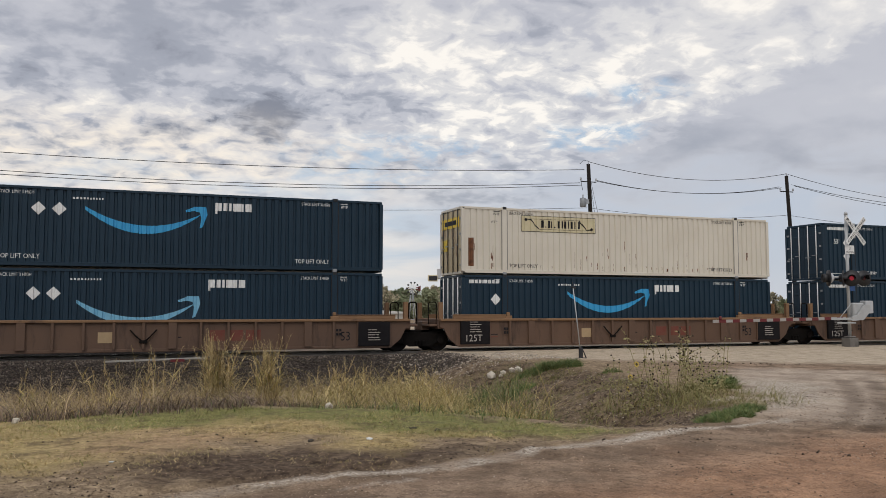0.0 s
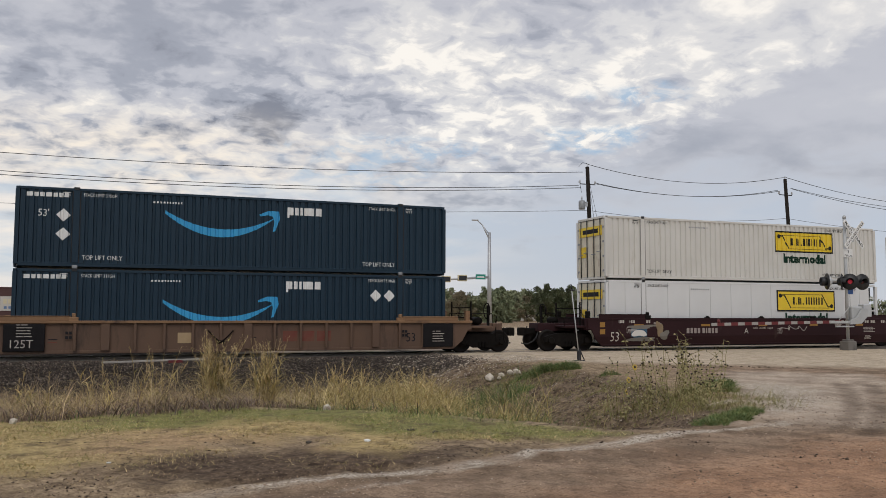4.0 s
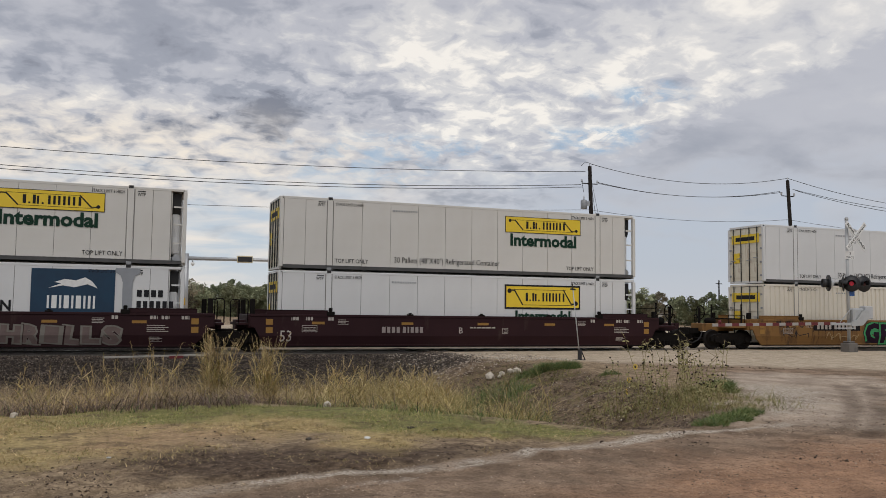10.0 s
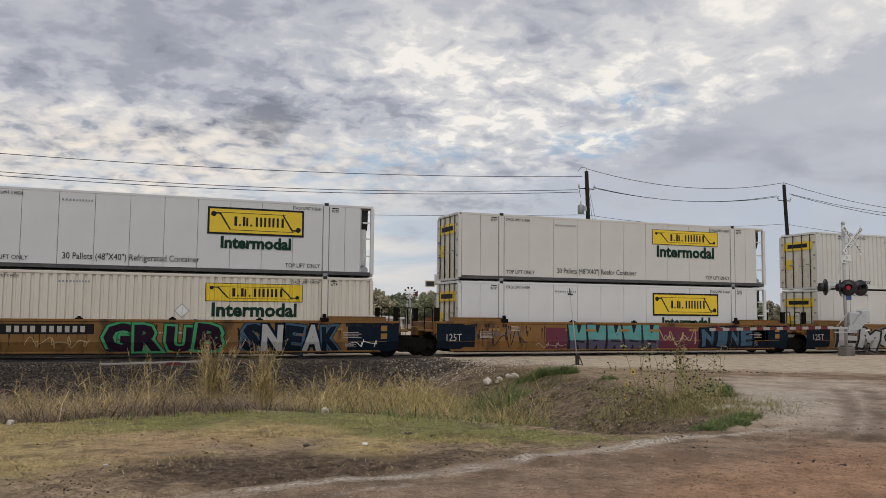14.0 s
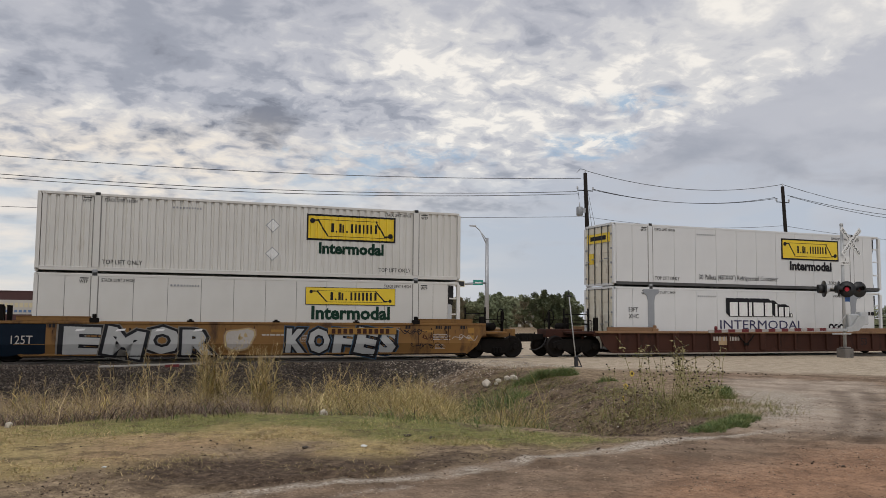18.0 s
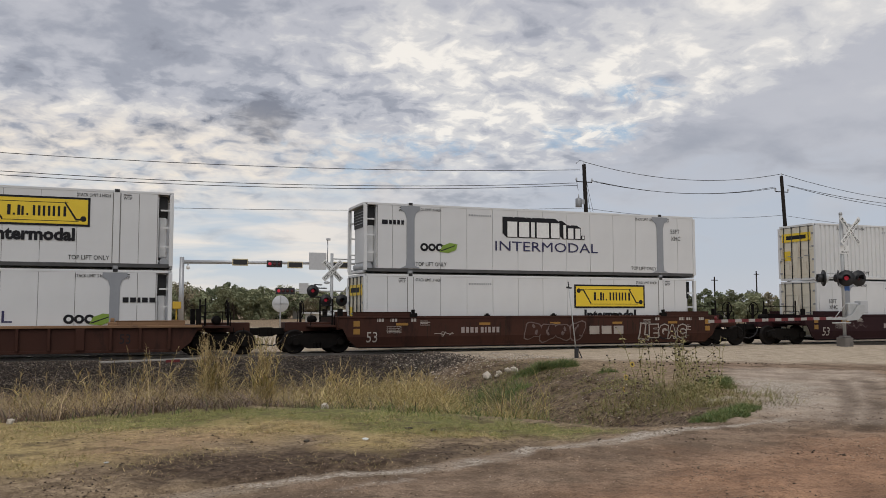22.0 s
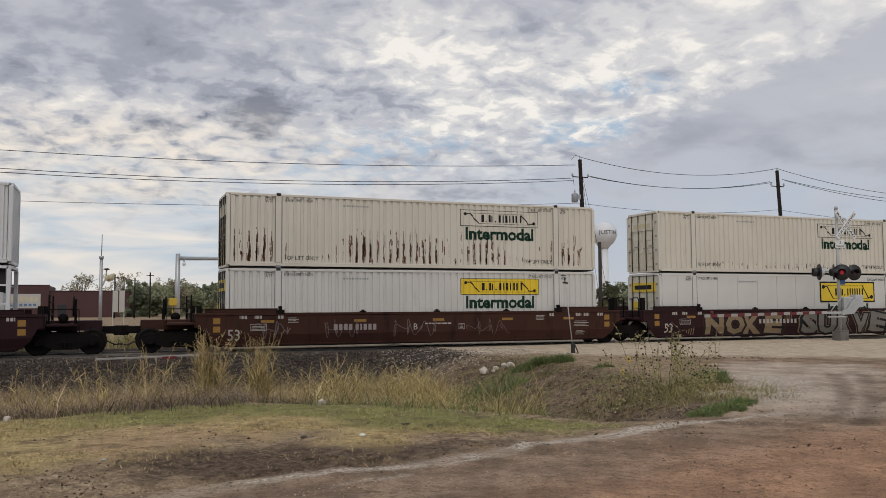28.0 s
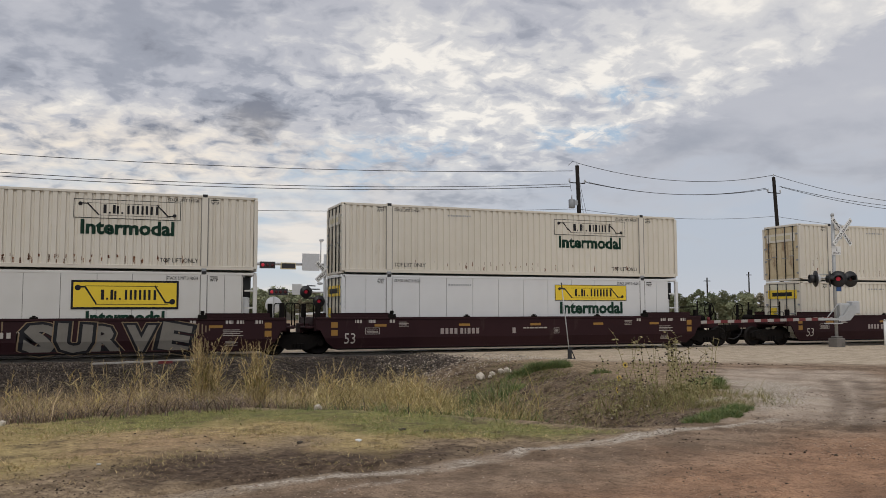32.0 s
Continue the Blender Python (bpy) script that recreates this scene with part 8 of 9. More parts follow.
brick_shop()
shed(19.6, 88, 0, 9.5, 5, 1.35, 0.45, "low white metal store with two dark doors", 2)
shed(36.0, 172, 0, 20, 12, 2.0, 0.9, "low white metal shed with dark doors", 4)
shed(70.0, 165, -24, 18, 10, 1.95, 1.3, "white low-pitched metal-roofed shed", 2)
shed(92.0, 150, -28, 26, 12, 1.7, 0.7, "long low white roofed shed behind trees", 5)
shed(125.0, 140, -38, 24, 10, 1.9, 0.6, "low pale building with dark openings", 8)

M["yellow_box"] = material("yellow_box", (0.55, 0.36, 0.03), 0.6, col2=(0.45, 0.29, 0.03), scale=3)
cabinet = tagged(mesh_ob("signal_cabinet", boxes((-0.3, -0.25, 1.85, 0.36, 0.25, 2.45), (-0.05, -0.05, -0.2, 0.05, 0.05, 1.85), bevel=0.03), "yellow_box"), "yellow warning box on a short post beside the street", "box")
cabinet.matrix_basis = pose(4.75, 74.0, 0)
notice = tagged(mesh_ob("notice_board", boxes((-0.5, -0.04, 1.3, -0.05, 0.04, 3.2), (0.05, -0.04, 1.3, 0.5, 0.04, 3.2), (-0.5, 0.04, -0.2, -0.42, 0.1, 3.2), (0.42, 0.04, -0.2, 0.5, 0.1, 3.2)), "wall_pale"), "pair of tall white notice panels on posts", "sign")
notice.matrix_basis = pose(0.6, 80, 0)


# ---- trees ----
def leaf_material(name, a, b):
    m = material(name, a, 0.75, col2=b, scale=0.6, amount=1.0, vary=0.25, spec=0.2)
    return m


LEAVES = [leaf_material("leaf_olive", (0.29, 0.30, 0.18), (0.17, 0.19, 0.11)), leaf_material("leaf_dark", (0.20, 0.225, 0.13), (0.12, 0.14, 0.08)), leaf_material("leaf_brown", (0.40, 0.355, 0.25), (0.27, 0.24, 0.165))]


def leaf_cloud(rnd, clumps, n, size):
    """Many small leaf blades scattered in clumps; one mesh."""
    vs, fs = [], []
    for cx, cy, cz, r in clumps:
        for _ in range(n):
            d = Vector((rnd.gauss(0, 1), rnd.gauss(0, 1), rnd.gauss(0, 0.75)))
            d = d.normalized() * r * rnd.uniform(0.25, 1.0) ** 0.6
            p = Vector((cx, cy, cz)) + d
            u = Vector((rnd.gauss(0, 1), rnd.gauss(0, 1), rnd.gauss(0, 1))).normalized()
            v = u.orthogonal().normalized()
            s = size * rnd.uniform(0.6, 1.5)
            k = len(vs)
            vs += [p - u * s, p + v * s * 0.45, p + u * s, p - v * s * 0.45]
            fs.append((k, k + 1, k + 2, k + 3))
    me = bpy.data.meshes.new("crown")
    me.from_pydata(vs, [], fs)
    return me


def tree_kind(seed, h, spread, n, size, leaf, bare=False):
    """Trunk with limbs and a ragged crown of leaves."""
    rnd = random.Random(seed)
    root = new("tree")
    bm = bmesh.new()
    rod(bm, (0, 0, -0.3), (0.1, 0, h * 0.4), 0.045 * h * 0.6, 8, 0.03 * h * 0.6)
    clumps = []
    for k in range(15):
        a, z0 = rnd.uniform(0, 6.28), h * rnd.uniform(0.12, 0.40)
        r, z1 = spread * rnd.uniform(0.35, 1.0), h * rnd.uniform(0.16, 0.95)
        r *= 1.0 - 0.55 * max(0, (z1 / h - 0.55)) / 0.4
        tip = (r * math.cos(a), r * math.sin(a), z1)
        rod(bm, (0.05, 0, z0), tip, 0.014 * h, 5, 0.005 * h)
        clumps.append((*tip, spread * rnd.uniform(0.22, 0.46)))
        for j in range(3):
            t2 = (tip[0] + rnd.gauss(0, 0.35) * spread, tip[1] + rnd.gauss(0, 0.35) * spread, max(h * 0.06, min(h * 0.98, tip[2] + rnd.uniform(-0.25, 0.2) * h)))
            rod(bm, tip, t2, 0.005 * h, 4, 0.002 * h)
            clumps.append((*t2, spread * rnd.uniform(0.09, 0.30)))
    part("trunk", bm, "bark", root)
    me = leaf_cloud(rnd, clumps, n if not bare else n // 6, size)
    me.materials.append(LEAVES[leaf])
    c = new("crown", me)
    c.parent = root
    return root


KINDS = [tree_kind(1, 6.0, 3.0, 78, 0.24, 0), tree_kind(2, 6.6, 2.7, 84, 0.24, 1), tree_kind(3, 5.4, 3.2, 78, 0.24, 0), tree_kind(4, 6.0, 2.6, 66, 0.23, 2), tree_kind(5, 6.2, 2.6, 100, 0.18, 2, True)]


def plant_trees():
    rnd = random.Random(21)
    spots = []
    # (bearing in x/y, distance, height scale)
    for k in range(46):  # wood behind the street
        u = 0.02 + 0.012 * k
        spots.append((u, 172 + rnd.uniform(-8, 22), rnd.uniform(0.78, 1.0), rnd.choice([0, 0, 1, 2, 3])))
    for u, d, s, k in ((-0.03, 190, 1.08, 4), (0.012, 190, 1.12, 4), (0.07, 165, 1.05, 4), (0.275, 150, 1.08, 4), (0.30, 152, 1.0, 4), (0.455, 140, 0.95, 1), (0.53, 140, 1.02, 1), (0.56, 142, 0.98, 1),
                       (0.64, 128, 1.0, 0), (0.67, 128, 1.04, 0), (0.70, 128, 0.9, 3), (0.74, 132, 0.85, 2), (0.765, 125, 0.82, 0), (0.80, 122, 0.85, 1), (0.835, 122, 0.9, 0), (0.87, 122, 0.9, 2), (0.90, 125, 0.8, 3), (0.94, 120, 0.8, 0), (0.99, 120, 0.85, 1),
                       (1.06, 120, 0.85, 0), (1.13, 120, 0.85, 2), (1.22, 120, 0.85, 1), (1.3, 122, 0.85, 0)):
        spots.append((u, d, s, k))
    first = set()
    for u, d, s, k in spots:
        y = d / math.hypot(1, u)
        m = pose(u * y, y, -0.1, 0, 0, rnd.uniform(0, 360)) 
        src = KINDS[k]
        if k not in first:
            first.add(k)
            o = src
        else:
            o = copy_thing(src, m)
        o.matrix_basis = m @ Matrix.Scale(s * d / 150.0, 4)
        tagged(o, ("leafy olive-green tree in the distant tree line", "dense dark green tree in the distant tree line", "broad olive tree in the distant tree line", "browning autumn tree in the distant tree line", "nearly bare autumn tree in the distant tree line")[k], "tree", "distant tree line")


plant_trees()


# ---- grass and weeds ----
def blade_material(name, stops):
    """Grass blades, each of its own tone."""
    m = bpy.data.materials.new(name)
    m.use_nodes = True
    N, Lk = m.node_tree.nodes, m.node_tree.links
    b = N["Principled BSDF"]
    b.inputs["Roughness"].default_value, b.inputs["Specular IOR Level"].default_value = 0.7, 0.25
    g, r = N.new("ShaderNodeNewGeometry"), N.new("ShaderNodeValToRGB")
    while len(r.color_ramp.elements) < len(stops):
        r.color_ramp.elements.new(0.5)
    for k, (e, c) in enumerate(zip(r.color_ramp.elements, stops)):
        e.position, e.color = k / (len(stops) - 1), (*c, 1)
    Lk.new(g.outputs["Random Per Island"], r.inputs[0])
    nz, mx = N.new("ShaderNodeTexNoise"), N.new("ShaderNodeMix")
    nz.inputs["Scale"].default_value = 1.6
    Lk.new(g.outputs["Position"], nz.inputs["Vector"])
    mx.data_type, mx.blend_type = "RGBA", "MULTIPLY"
    mx.inputs[0].default_value = 1.0
    tone = N.new("ShaderNodeMapRange")
    tone.inputs[1].default_value, tone.inputs[2].default_value, tone.inputs[3].default_value, tone.inputs[4].default_value = 0.35, 0.65, 0.72, 1.15
    Lk.new(nz.outputs["Fac"], tone.inputs[0])
    Lk.new(r.outputs[0], mx.inputs[6])
    Lk.new(tone.outputs[0], mx.inputs[7])
    Lk.new(mx.outputs[2], b.inputs["Base Color"])
    b.inputs["Subsurface Weight"].default_value = 0.0
    return m


STRAW = blade_material("straw_blades", [(0.62, 0.48, 0.24), (0.38, 0.27, 0.13), (0.70, 0.55, 0.29), (0.28, 0.19, 0.095), (0.52, 0.44, 0.18)])
BROWN = blade_material("brown_blades", [(0.48, 0.35, 0.21), (0.22, 0.155, 0.10), (0.66, 0.50, 0.30), (0.36, 0.29, 0.15), (0.13, 0.09, 0.062)])
GOLD = blade_material("golden_blades", [(0.62, 0.47, 0.19), (0.44, 0.34, 0.125), (0.76, 0.61, 0.31), (0.27, 0.24, 0.08), (0.20, 0.14, 0.065)])
GREEN = blade_material("green_blades", [(0.13, 0.20, 0.065), (0.09, 0.15, 0.048), (0.19, 0.24, 0.08), (0.29, 0.28, 0.11), (0.07, 0.115, 0.038)])
MOWN = blade_material("mown_blades", [(0.66, 0.49, 0.25), (0.40, 0.29, 0.14), (0.80, 0.62, 0.34), (0.38, 0.34, 0.12), (0.20, 0.14, 0.075)])
TURF = blade_material("turf_blades", [(0.25, 0.28, 0.085), (0.35, 0.35, 0.12), (0.48, 0.43, 0.18), (0.17, 0.21, 0.06), (0.58, 0.48, 0.24)])
DEAD = blade_material("dead_blades", [(0.28, 0.205, 0.15), (0.14, 0.10, 0.082), (0.40, 0.30, 0.205), (0.18, 0.13, 0.115), (0.09, 0.066, 0.057)])
WEEDY = blade_material("weedy_blades", [(0.30, 0.27, 0.10), (0.22, 0.23, 0.08), (0.42, 0.33, 0.15), (0.16, 0.18, 0.06), (0.28, 0.19, 0.10)])
PRNG = np.random.RandomState(12)


def blades(x, y, z, h, lean, width, curl=1.0):
    """Arrays of blades: roots, heights, how far each leans over; three joints each. Returns vertices and faces."""
    n = len(x)
    a = PRNG.uniform(0, 2 * np.pi, n)
    dx, dy = np.cos(a) * lean * h, np.sin(a) * lean * h
    b = PRNG.uniform(0, 2 * np.pi, n)
    wx, wy = np.cos(b) * width, np.sin(b) * width
    vs = []
    for u, w in ((0, 1.0), (0.4, 0.85), (0.75, 0.55)):
        px_, py_, pz_ = x + dx * u ** 2 * curl, y + dy * u ** 2 * curl, z + h * (u - 0.25 * lean * u ** 2)
        vs.append(np.stack([px_ - wx * w, py_ - wy * w, pz_], -1))
        vs.append(np.stack([px_ + wx * w, py_ + wy * w, pz_], -1))
    vs.append(np.stack([x + dx * curl, y + dy * curl, z + h * (1 - 0.35 * lean)], -1))
    v = np.stack(vs, 1).reshape(-1, 3)
    k = np.arange(n)[:, None] * 7
    quads = np.concatenate([k + np.array([[0, 1, 3, 2]]), k + np.array([[2, 3, 5, 4]])], 0)
    tris = k + np.array([[4, 5, 6]])
    return v, quads, tris


def quick_mesh(name, V, faces, mat):
    """A mesh straight from arrays: points, and one array of faces for each number of corners."""
    me = bpy.data.meshes.new(name)
    me.vertices.add(len(V))
    me.vertices.foreach_set("co", V.astype(np.float32).ravel())
    corners = np.concatenate([f.ravel() for f in faces]).astype(np.int32)
    sizes = np.concatenate([np.full(len(f), f.shape[1]) for f in faces])
    me.loops.add(len(corners))
    me.loops.foreach_set("vertex_index", corners)
    me.polygons.add(len(sizes))
    me.polygons.foreach_set("loop_start", (np.cumsum(sizes) - sizes).astype(np.int32))
    me.update(calc_edges=True)
    me.materials.append(mat)
    return me


def blade_mesh(name, sets, mat):
    V, F, at = [], [], 0
    for v, q, t in sets:
        V.append(v)
        F += [q + at, t + at]
        at += len(v)
    return quick_mesh(name, np.concatenate(V), F, mat)


def scatter(n, x0, x1, y0, y1, keep=None):
    x, y = PRNG.uniform(x0, x1, n), PRNG.uniform(y0, y1, n)
    if keep is not None:
        k = PRNG.uniform(0, 1, n) < keep(x, y)
        x, y = x[k], y[k]
    return x, y


def field(name, label, n, area, keep, h, lean, width, mat, seeds=0.0):
    x, y = scatter(n, *area, keep)
    hh = h[0] + (h[1] - h[0]) * PRNG.beta(2, 3, len(x))
    # tufts differ in height
    hh = hh * (1.0 + 0.42 * lumps(x, y, 1.7, 31) + 0.22 * lumps(x, y, 4.5, 32))
    hh = np.maximum(hh, h[0] * 0.5)
    sets = [blades(x, y, height(x, y) - 0.02, hh, PRNG.uniform(lean[0], lean[1], len(x)), width * PRNG.uniform(0.6, 1.4, len(x)))]
    ob = tagged(new(name, blade_mesh(name, sets, mat)), label, "grass", kind="stuff")
    return ob


inside_ditch = lambda x, y, a=0.3, b=1.2: smooth(a, b, signed(DITCH, x, y))
# brown weedy growth on the left, golden grass in the middle, green at the foot of the bank
field("brown_grass", "rank brown and straw-coloured weeds filling the ditch", 56000, (-9, 6.5, 14.6, 27.5), lambda x, y: inside_ditch(x, y) * smooth(27.5, 24.5, y) * smooth(6.5, 3.5, x + lumps(x, y, 0.8, 41)) * (0.30 + 0.70 * smooth(-0.25, 0.45, lumps(x, y, 1.5, 44))), (0.12, 1.0), (0.2, 1.9), 0.0040, BROWN)
field("tall_brown_weeds", "tall thin brown weeds below the track", 18000, (-9, 3.0, 18.5, 28.4), lambda x, y: inside_ditch(x, y) * smooth(28.4, 26.5, y) * smooth(3.0, 0.5, x) * (0.15 + 0.85 * smooth(-0.2, 0.5, lumps(x, y, 1.0, 67))), (0.35, 1.5), (0.15, 1.5), 0.0038, BROWN)
field("straw_grass", "pale straw-coloured grass standing in the ditch", 20000, (-9, 8.5, 15.2, 27.0), lambda x, y: inside_ditch(x, y) * smooth(27, 24, y) * (0.06 + 0.94 * smooth(0.0, 0.6, lumps(x, y, 1.2, 43))) * smooth(9, 6.5, x), (0.25, 1.1), (0.3, 2.0), 0.0036, STRAW)
field("golden_grass", "tall golden grass in a dense stand beside the track", 42000, (2.2, 9.8, 15.5, 25.0), lambda x, y: inside_ditch(x, y, 0.6, 1.8) * smooth(25, 22, y) * smooth(2.6, 5.0, x) * smooth(9.2, 7.6, x + 0.3 * lumps(x, y, 1, 45) - 0.10 * (y - 20)) * (0.08 + 0.92 * smooth(-0.2, 0.5, lumps(x, y, 1.6, 48))), (0.3, 1.5), (0.25, 2.0), 0.0045, GOLD)
field("green_weeds", "yellow-green weeds tangled through the ditch grass", 15000, (-3, 9.0, 15.5, 25.0), lambda x, y: inside_ditch(x, y, 0.6, 1.8) * smooth(25, 22, y) * smooth(0.05, 0.6, lumps(x, y, 1.1, 52)), (0.2, 0.95), (0.2, 1.6), 0.006, WEEDY)
field("green_grass", "green grass at the foot of the dirt bank", 17000, (6.0, 12.5, 12.5, 26.5), lambda x, y: inside_ditch(x, y, 0.4, 1.2) * smooth(1.25, 0.4, np.abs(x - (8.5 + 0.42 * (y - 19.5))) / 1.4) * smooth(14.5, 17, y) * smooth(24.0, 21.5, y) * (0.12 + 0.88 * smooth(-0.2, 0.4, lumps(x, y, 2.2, 50))), (0.15, 0.85), (0.3, 1.5), 0.0055, GREEN)
field("ditch_edge_grass", "low dark green grass along the edge of the ditch", 7000, (-6, 7.6, 11.5, 16.6), lambda x, y: smooth(-0.35, 0.15, signed(DITCH, x, y) + 0.5 * lumps(x, y, 1.6, 53)) * smooth(1.6, 0.6, signed(DITCH, x, y)) * smooth(7.4, 6.4, x) * (0.15 + 0.85 * smooth(-0.3, 0.4, lumps(x, y, 1.3, 54))), (0.08, 0.36), (0.4, 1.5), 0.005, GREEN)
on_lawn = lambda x, y: smooth(-0.3, 0.6, signed(LAWN, x, y) + 0.5 * lumps(x, y, 2.2, 11))
crest = lambda x, y: smooth(-2.1, -0.9, signed(DITCH, x, y) + 0.45 * lumps(x, y, 2.2, 11)) * smooth(-1.6, 0.6, x) + 0.12 * smooth(0.3, -1.0, x)
field("mown_grass", "short mown grass dried to tan", 105000, (-4.5, 7.5, 8.6, 15.6), lambda x, y: on_lawn(x, y) * (1 - 0.8 * crest(x, y)) * (0.10 + 0.90 * smooth(-0.4, 0.4, lumps(x, y, 2.6, 47))), (0.02, 0.085), (0.4, 1.6), 0.0042, MOWN)
field("turf", "short green turf along the crest of the ditch", 85000, (-4.5, 7.5, 8.9, 15.6), lambda x, y: on_lawn(x, y) * crest(x, y) * (0.15 + 0.85 * smooth(-0.5, 0.3, lumps(x, y, 2.4, 48))), (0.025, 0.10), (0.4, 1.6), 0.0044, TURF)
field("bank_grass", "sparse dry stalks and weeds on the bare dirt bank", 26000, (8.0, 13.4, 11.5, 26.5), lambda x, y: inside_ditch(x, y, 0.1, 0.4) * (0.10 + 0.9 * smooth(-0.1, 0.6, lumps(x, y, 1.7, 49))), (0.03, 0.22), (0.5, 1.9), 0.0055, WEEDY)


field("weed_undergrowth", "thin yellow-green growth under the sunflowers", 8000, (8.6, 12.6, 11.8, 17.2), lambda x, y: smooth(2.0, 0.5, np.hypot(x - 10.7, (y - 14.0) * 0.75) + 0.5 * lumps(x, y, 1.8, 58)), (0.06, 0.55), (0.4, 1.7), 0.0045, WEEDY)
field("dead_weeds", "low grey-brown dead weeds along the ditch edge", 24000, (-9, 6.5, 14.0, 18.6), lambda x, y: smooth(-0.1, 0.7, signed(DITCH, x, y) + 0.55 * lumps(x, y, 1.4, 59)) * smooth(18.6, 16.6, y) * smooth(6.5, 4.5, x) * (0.2 + 0.8 * smooth(-0.4, 0.4, lumps(x, y, 1.6, 60))), (0.08, 0.62), (0.5, 2.0), 0.0055, DEAD)


field("far_weeds", "rough green and brown weeds beyond the track", 5200, (-9, 7.5, 37.2, 44.0), lambda x, y: smooth(7.3, 5.0, x + 0.5 * lumps(x, y, 0.9, 71)) * (0.25 + 0.75 * smooth(-0.3, 0.5, lumps(x, y, 0.8, 72))), (0.3, 1.15), (0.2, 1.2), 0.016, WEEDY)
field("lawn_tufts", "ragged dry tufts at the worn edge of the lawn", 26000, (-2.5, 5.8, 8.6, 11.6), lambda x, y: np.maximum(smooth(1.1, 0.1, np.abs(signed(LAWN, x, y))), 0.45 * smooth(-0.2, 0.4, signed(MOIST, x, y))) * smooth(0.0, 0.7, lumps(x, y, 3.2, 73) + 0.5 * lumps(x, y, 8.0, 74)), (0.02, 0.09), (0.4, 1.5), 0.0042, MOWN)


def tuft(x, y, r, n, h, mat, label):
    a, d = PRNG.uniform(0, 6.28, n), r * np.sqrt(PRNG.uniform(0, 1, n))
    d = d * (0.75 + 0.45 * lumps(np.cos(a) * 1.5 + x, np.sin(a) * 1.5 + y, 1.6, 64))
    gx, gy = x + d * np.cos(a), y + d * np.sin(a) * 0.75
    hh = h * PRNG.uniform(0.35, 1.0, n) * (1.15 - 0.6 * d / r)
    return tagged(new("grass_tuft", blade_mesh("grass_tuft", [blades(gx, gy, height(gx, gy) - 0.02, hh, PRNG.uniform(0.3, 1.5, n), 0.005)], mat)), label, "grass tuft", "grass tufts")


for x, y, r, n, h in ((12.15, 23.2, 0.7, 2200, 0.42), (12.75, 22.9, 0.65, 1900, 0.40), (11.6, 23.5, 0.4, 700, 0.30), (12.3, 15.3, 0.55, 1500, 0.34), (13.0, 16.1, 0.6, 1500, 0.32), (11.6, 15.2, 0.4, 600, 0.24), (9.35, 11.3, 0.5, 1600, 0.22), (8.75, 11.1, 0.4, 900, 0.18), (9.95, 11.7, 0.45, 1000, 0.20), (10.6, 21.6, 0.5, 600, 0.3), (12.6, 20.2, 0.4, 350, 0.25)):
    tuft(x, y, r, n, h, GREEN, "low bushy tuft of green grass on the dirt bank")


def reed_clump(x, y, h, n, spread, label, stalks):
    """A stand of tall seeding grass: arching blades at the foot, loose stems with branching seed heads."""
    root = tagged(new("tall_grass"), label, "grass clump", "tall grass clumps")
    a, d = PRNG.uniform(0, 6.28, n), spread * np.sqrt(PRNG.uniform(0, 1, n))
    gx, gy = x + d * np.cos(a), y + d * np.sin(a)
    base = height(gx, gy) - 0.02
    me = blade_mesh("foliage", [blades(gx, gy, base, h * PRNG.beta(2.0, 2.8, n) * 0.9 + 0.1, np.abs(PRNG.normal(0.3, 0.7, n)), 0.0085)], GOLD)
    o = new("foliage", me)
    o.parent = root
    m = stalks
    sa, sd = PRNG.uniform(0, 6.28, m), spread * 0.8 * np.sqrt(PRNG.uniform(0, 1, m))
    sx, sy = x + sd * np.cos(sa), y + sd * np.sin(sa)
    tall = h * PRNG.uniform(0.62, 1.12, m)
    sz = height(sx, sy)
    lean = PRNG.uniform(0.03, 0.30, m)
    V, q, t = blades(sx, sy, sz, tall, lean, 0.007)
    o = new("stem_cluster", blade_mesh("stem_cluster", [(V, q, t)], STRAW))
    o.parent = root
    tip = V.reshape(m, 7, 3)
    k = 7  # leaves set along each stem, arching over and drooping
    u = PRNG.uniform(0.08, 0.82, m * k)[:, None]
    root_, mid_, high_ = (np.repeat(c, k, 0) for c in (tip[:, 0:2].mean(1), tip[:, 2:4].mean(1), tip[:, 4:6].mean(1)))
    at = np.where(u < 0.4, root_ + (mid_ - root_) * u / 0.4, mid_ + (high_ - mid_) * (u - 0.4) / 0.42)
    o = new("leaf_blades", blade_mesh("leaf_blades", [blades(at[:, 0], at[:, 1], at[:, 2], PRNG.uniform(0.22, 0.55, m * k), PRNG.uniform(0.7, 2.6, m * k), 0.011)], GOLD))
    o.parent = root
    top, below = tip[:, 6], tip[:, 4:6].mean(1)
    k = 16  # branches of each seed head, set along the last quarter of the stem
    u = np.tile(np.linspace(0, 1, k), m)[:, None]
    at = np.repeat(below, k, 0) * (1 - u) + np.repeat(top, k, 0) * u
    long = (0.20 - 0.13 * u[:, 0]) * PRNG.uniform(0.5, 1.2, m * k)
    o = new("seed_plume", blade_mesh("seed_plume", [blades(at[:, 0], at[:, 1], at[:, 2], long, PRNG.uniform(0.5, 1.3, m * k), 0.006)], STRAW))
    o.parent = root
    return root


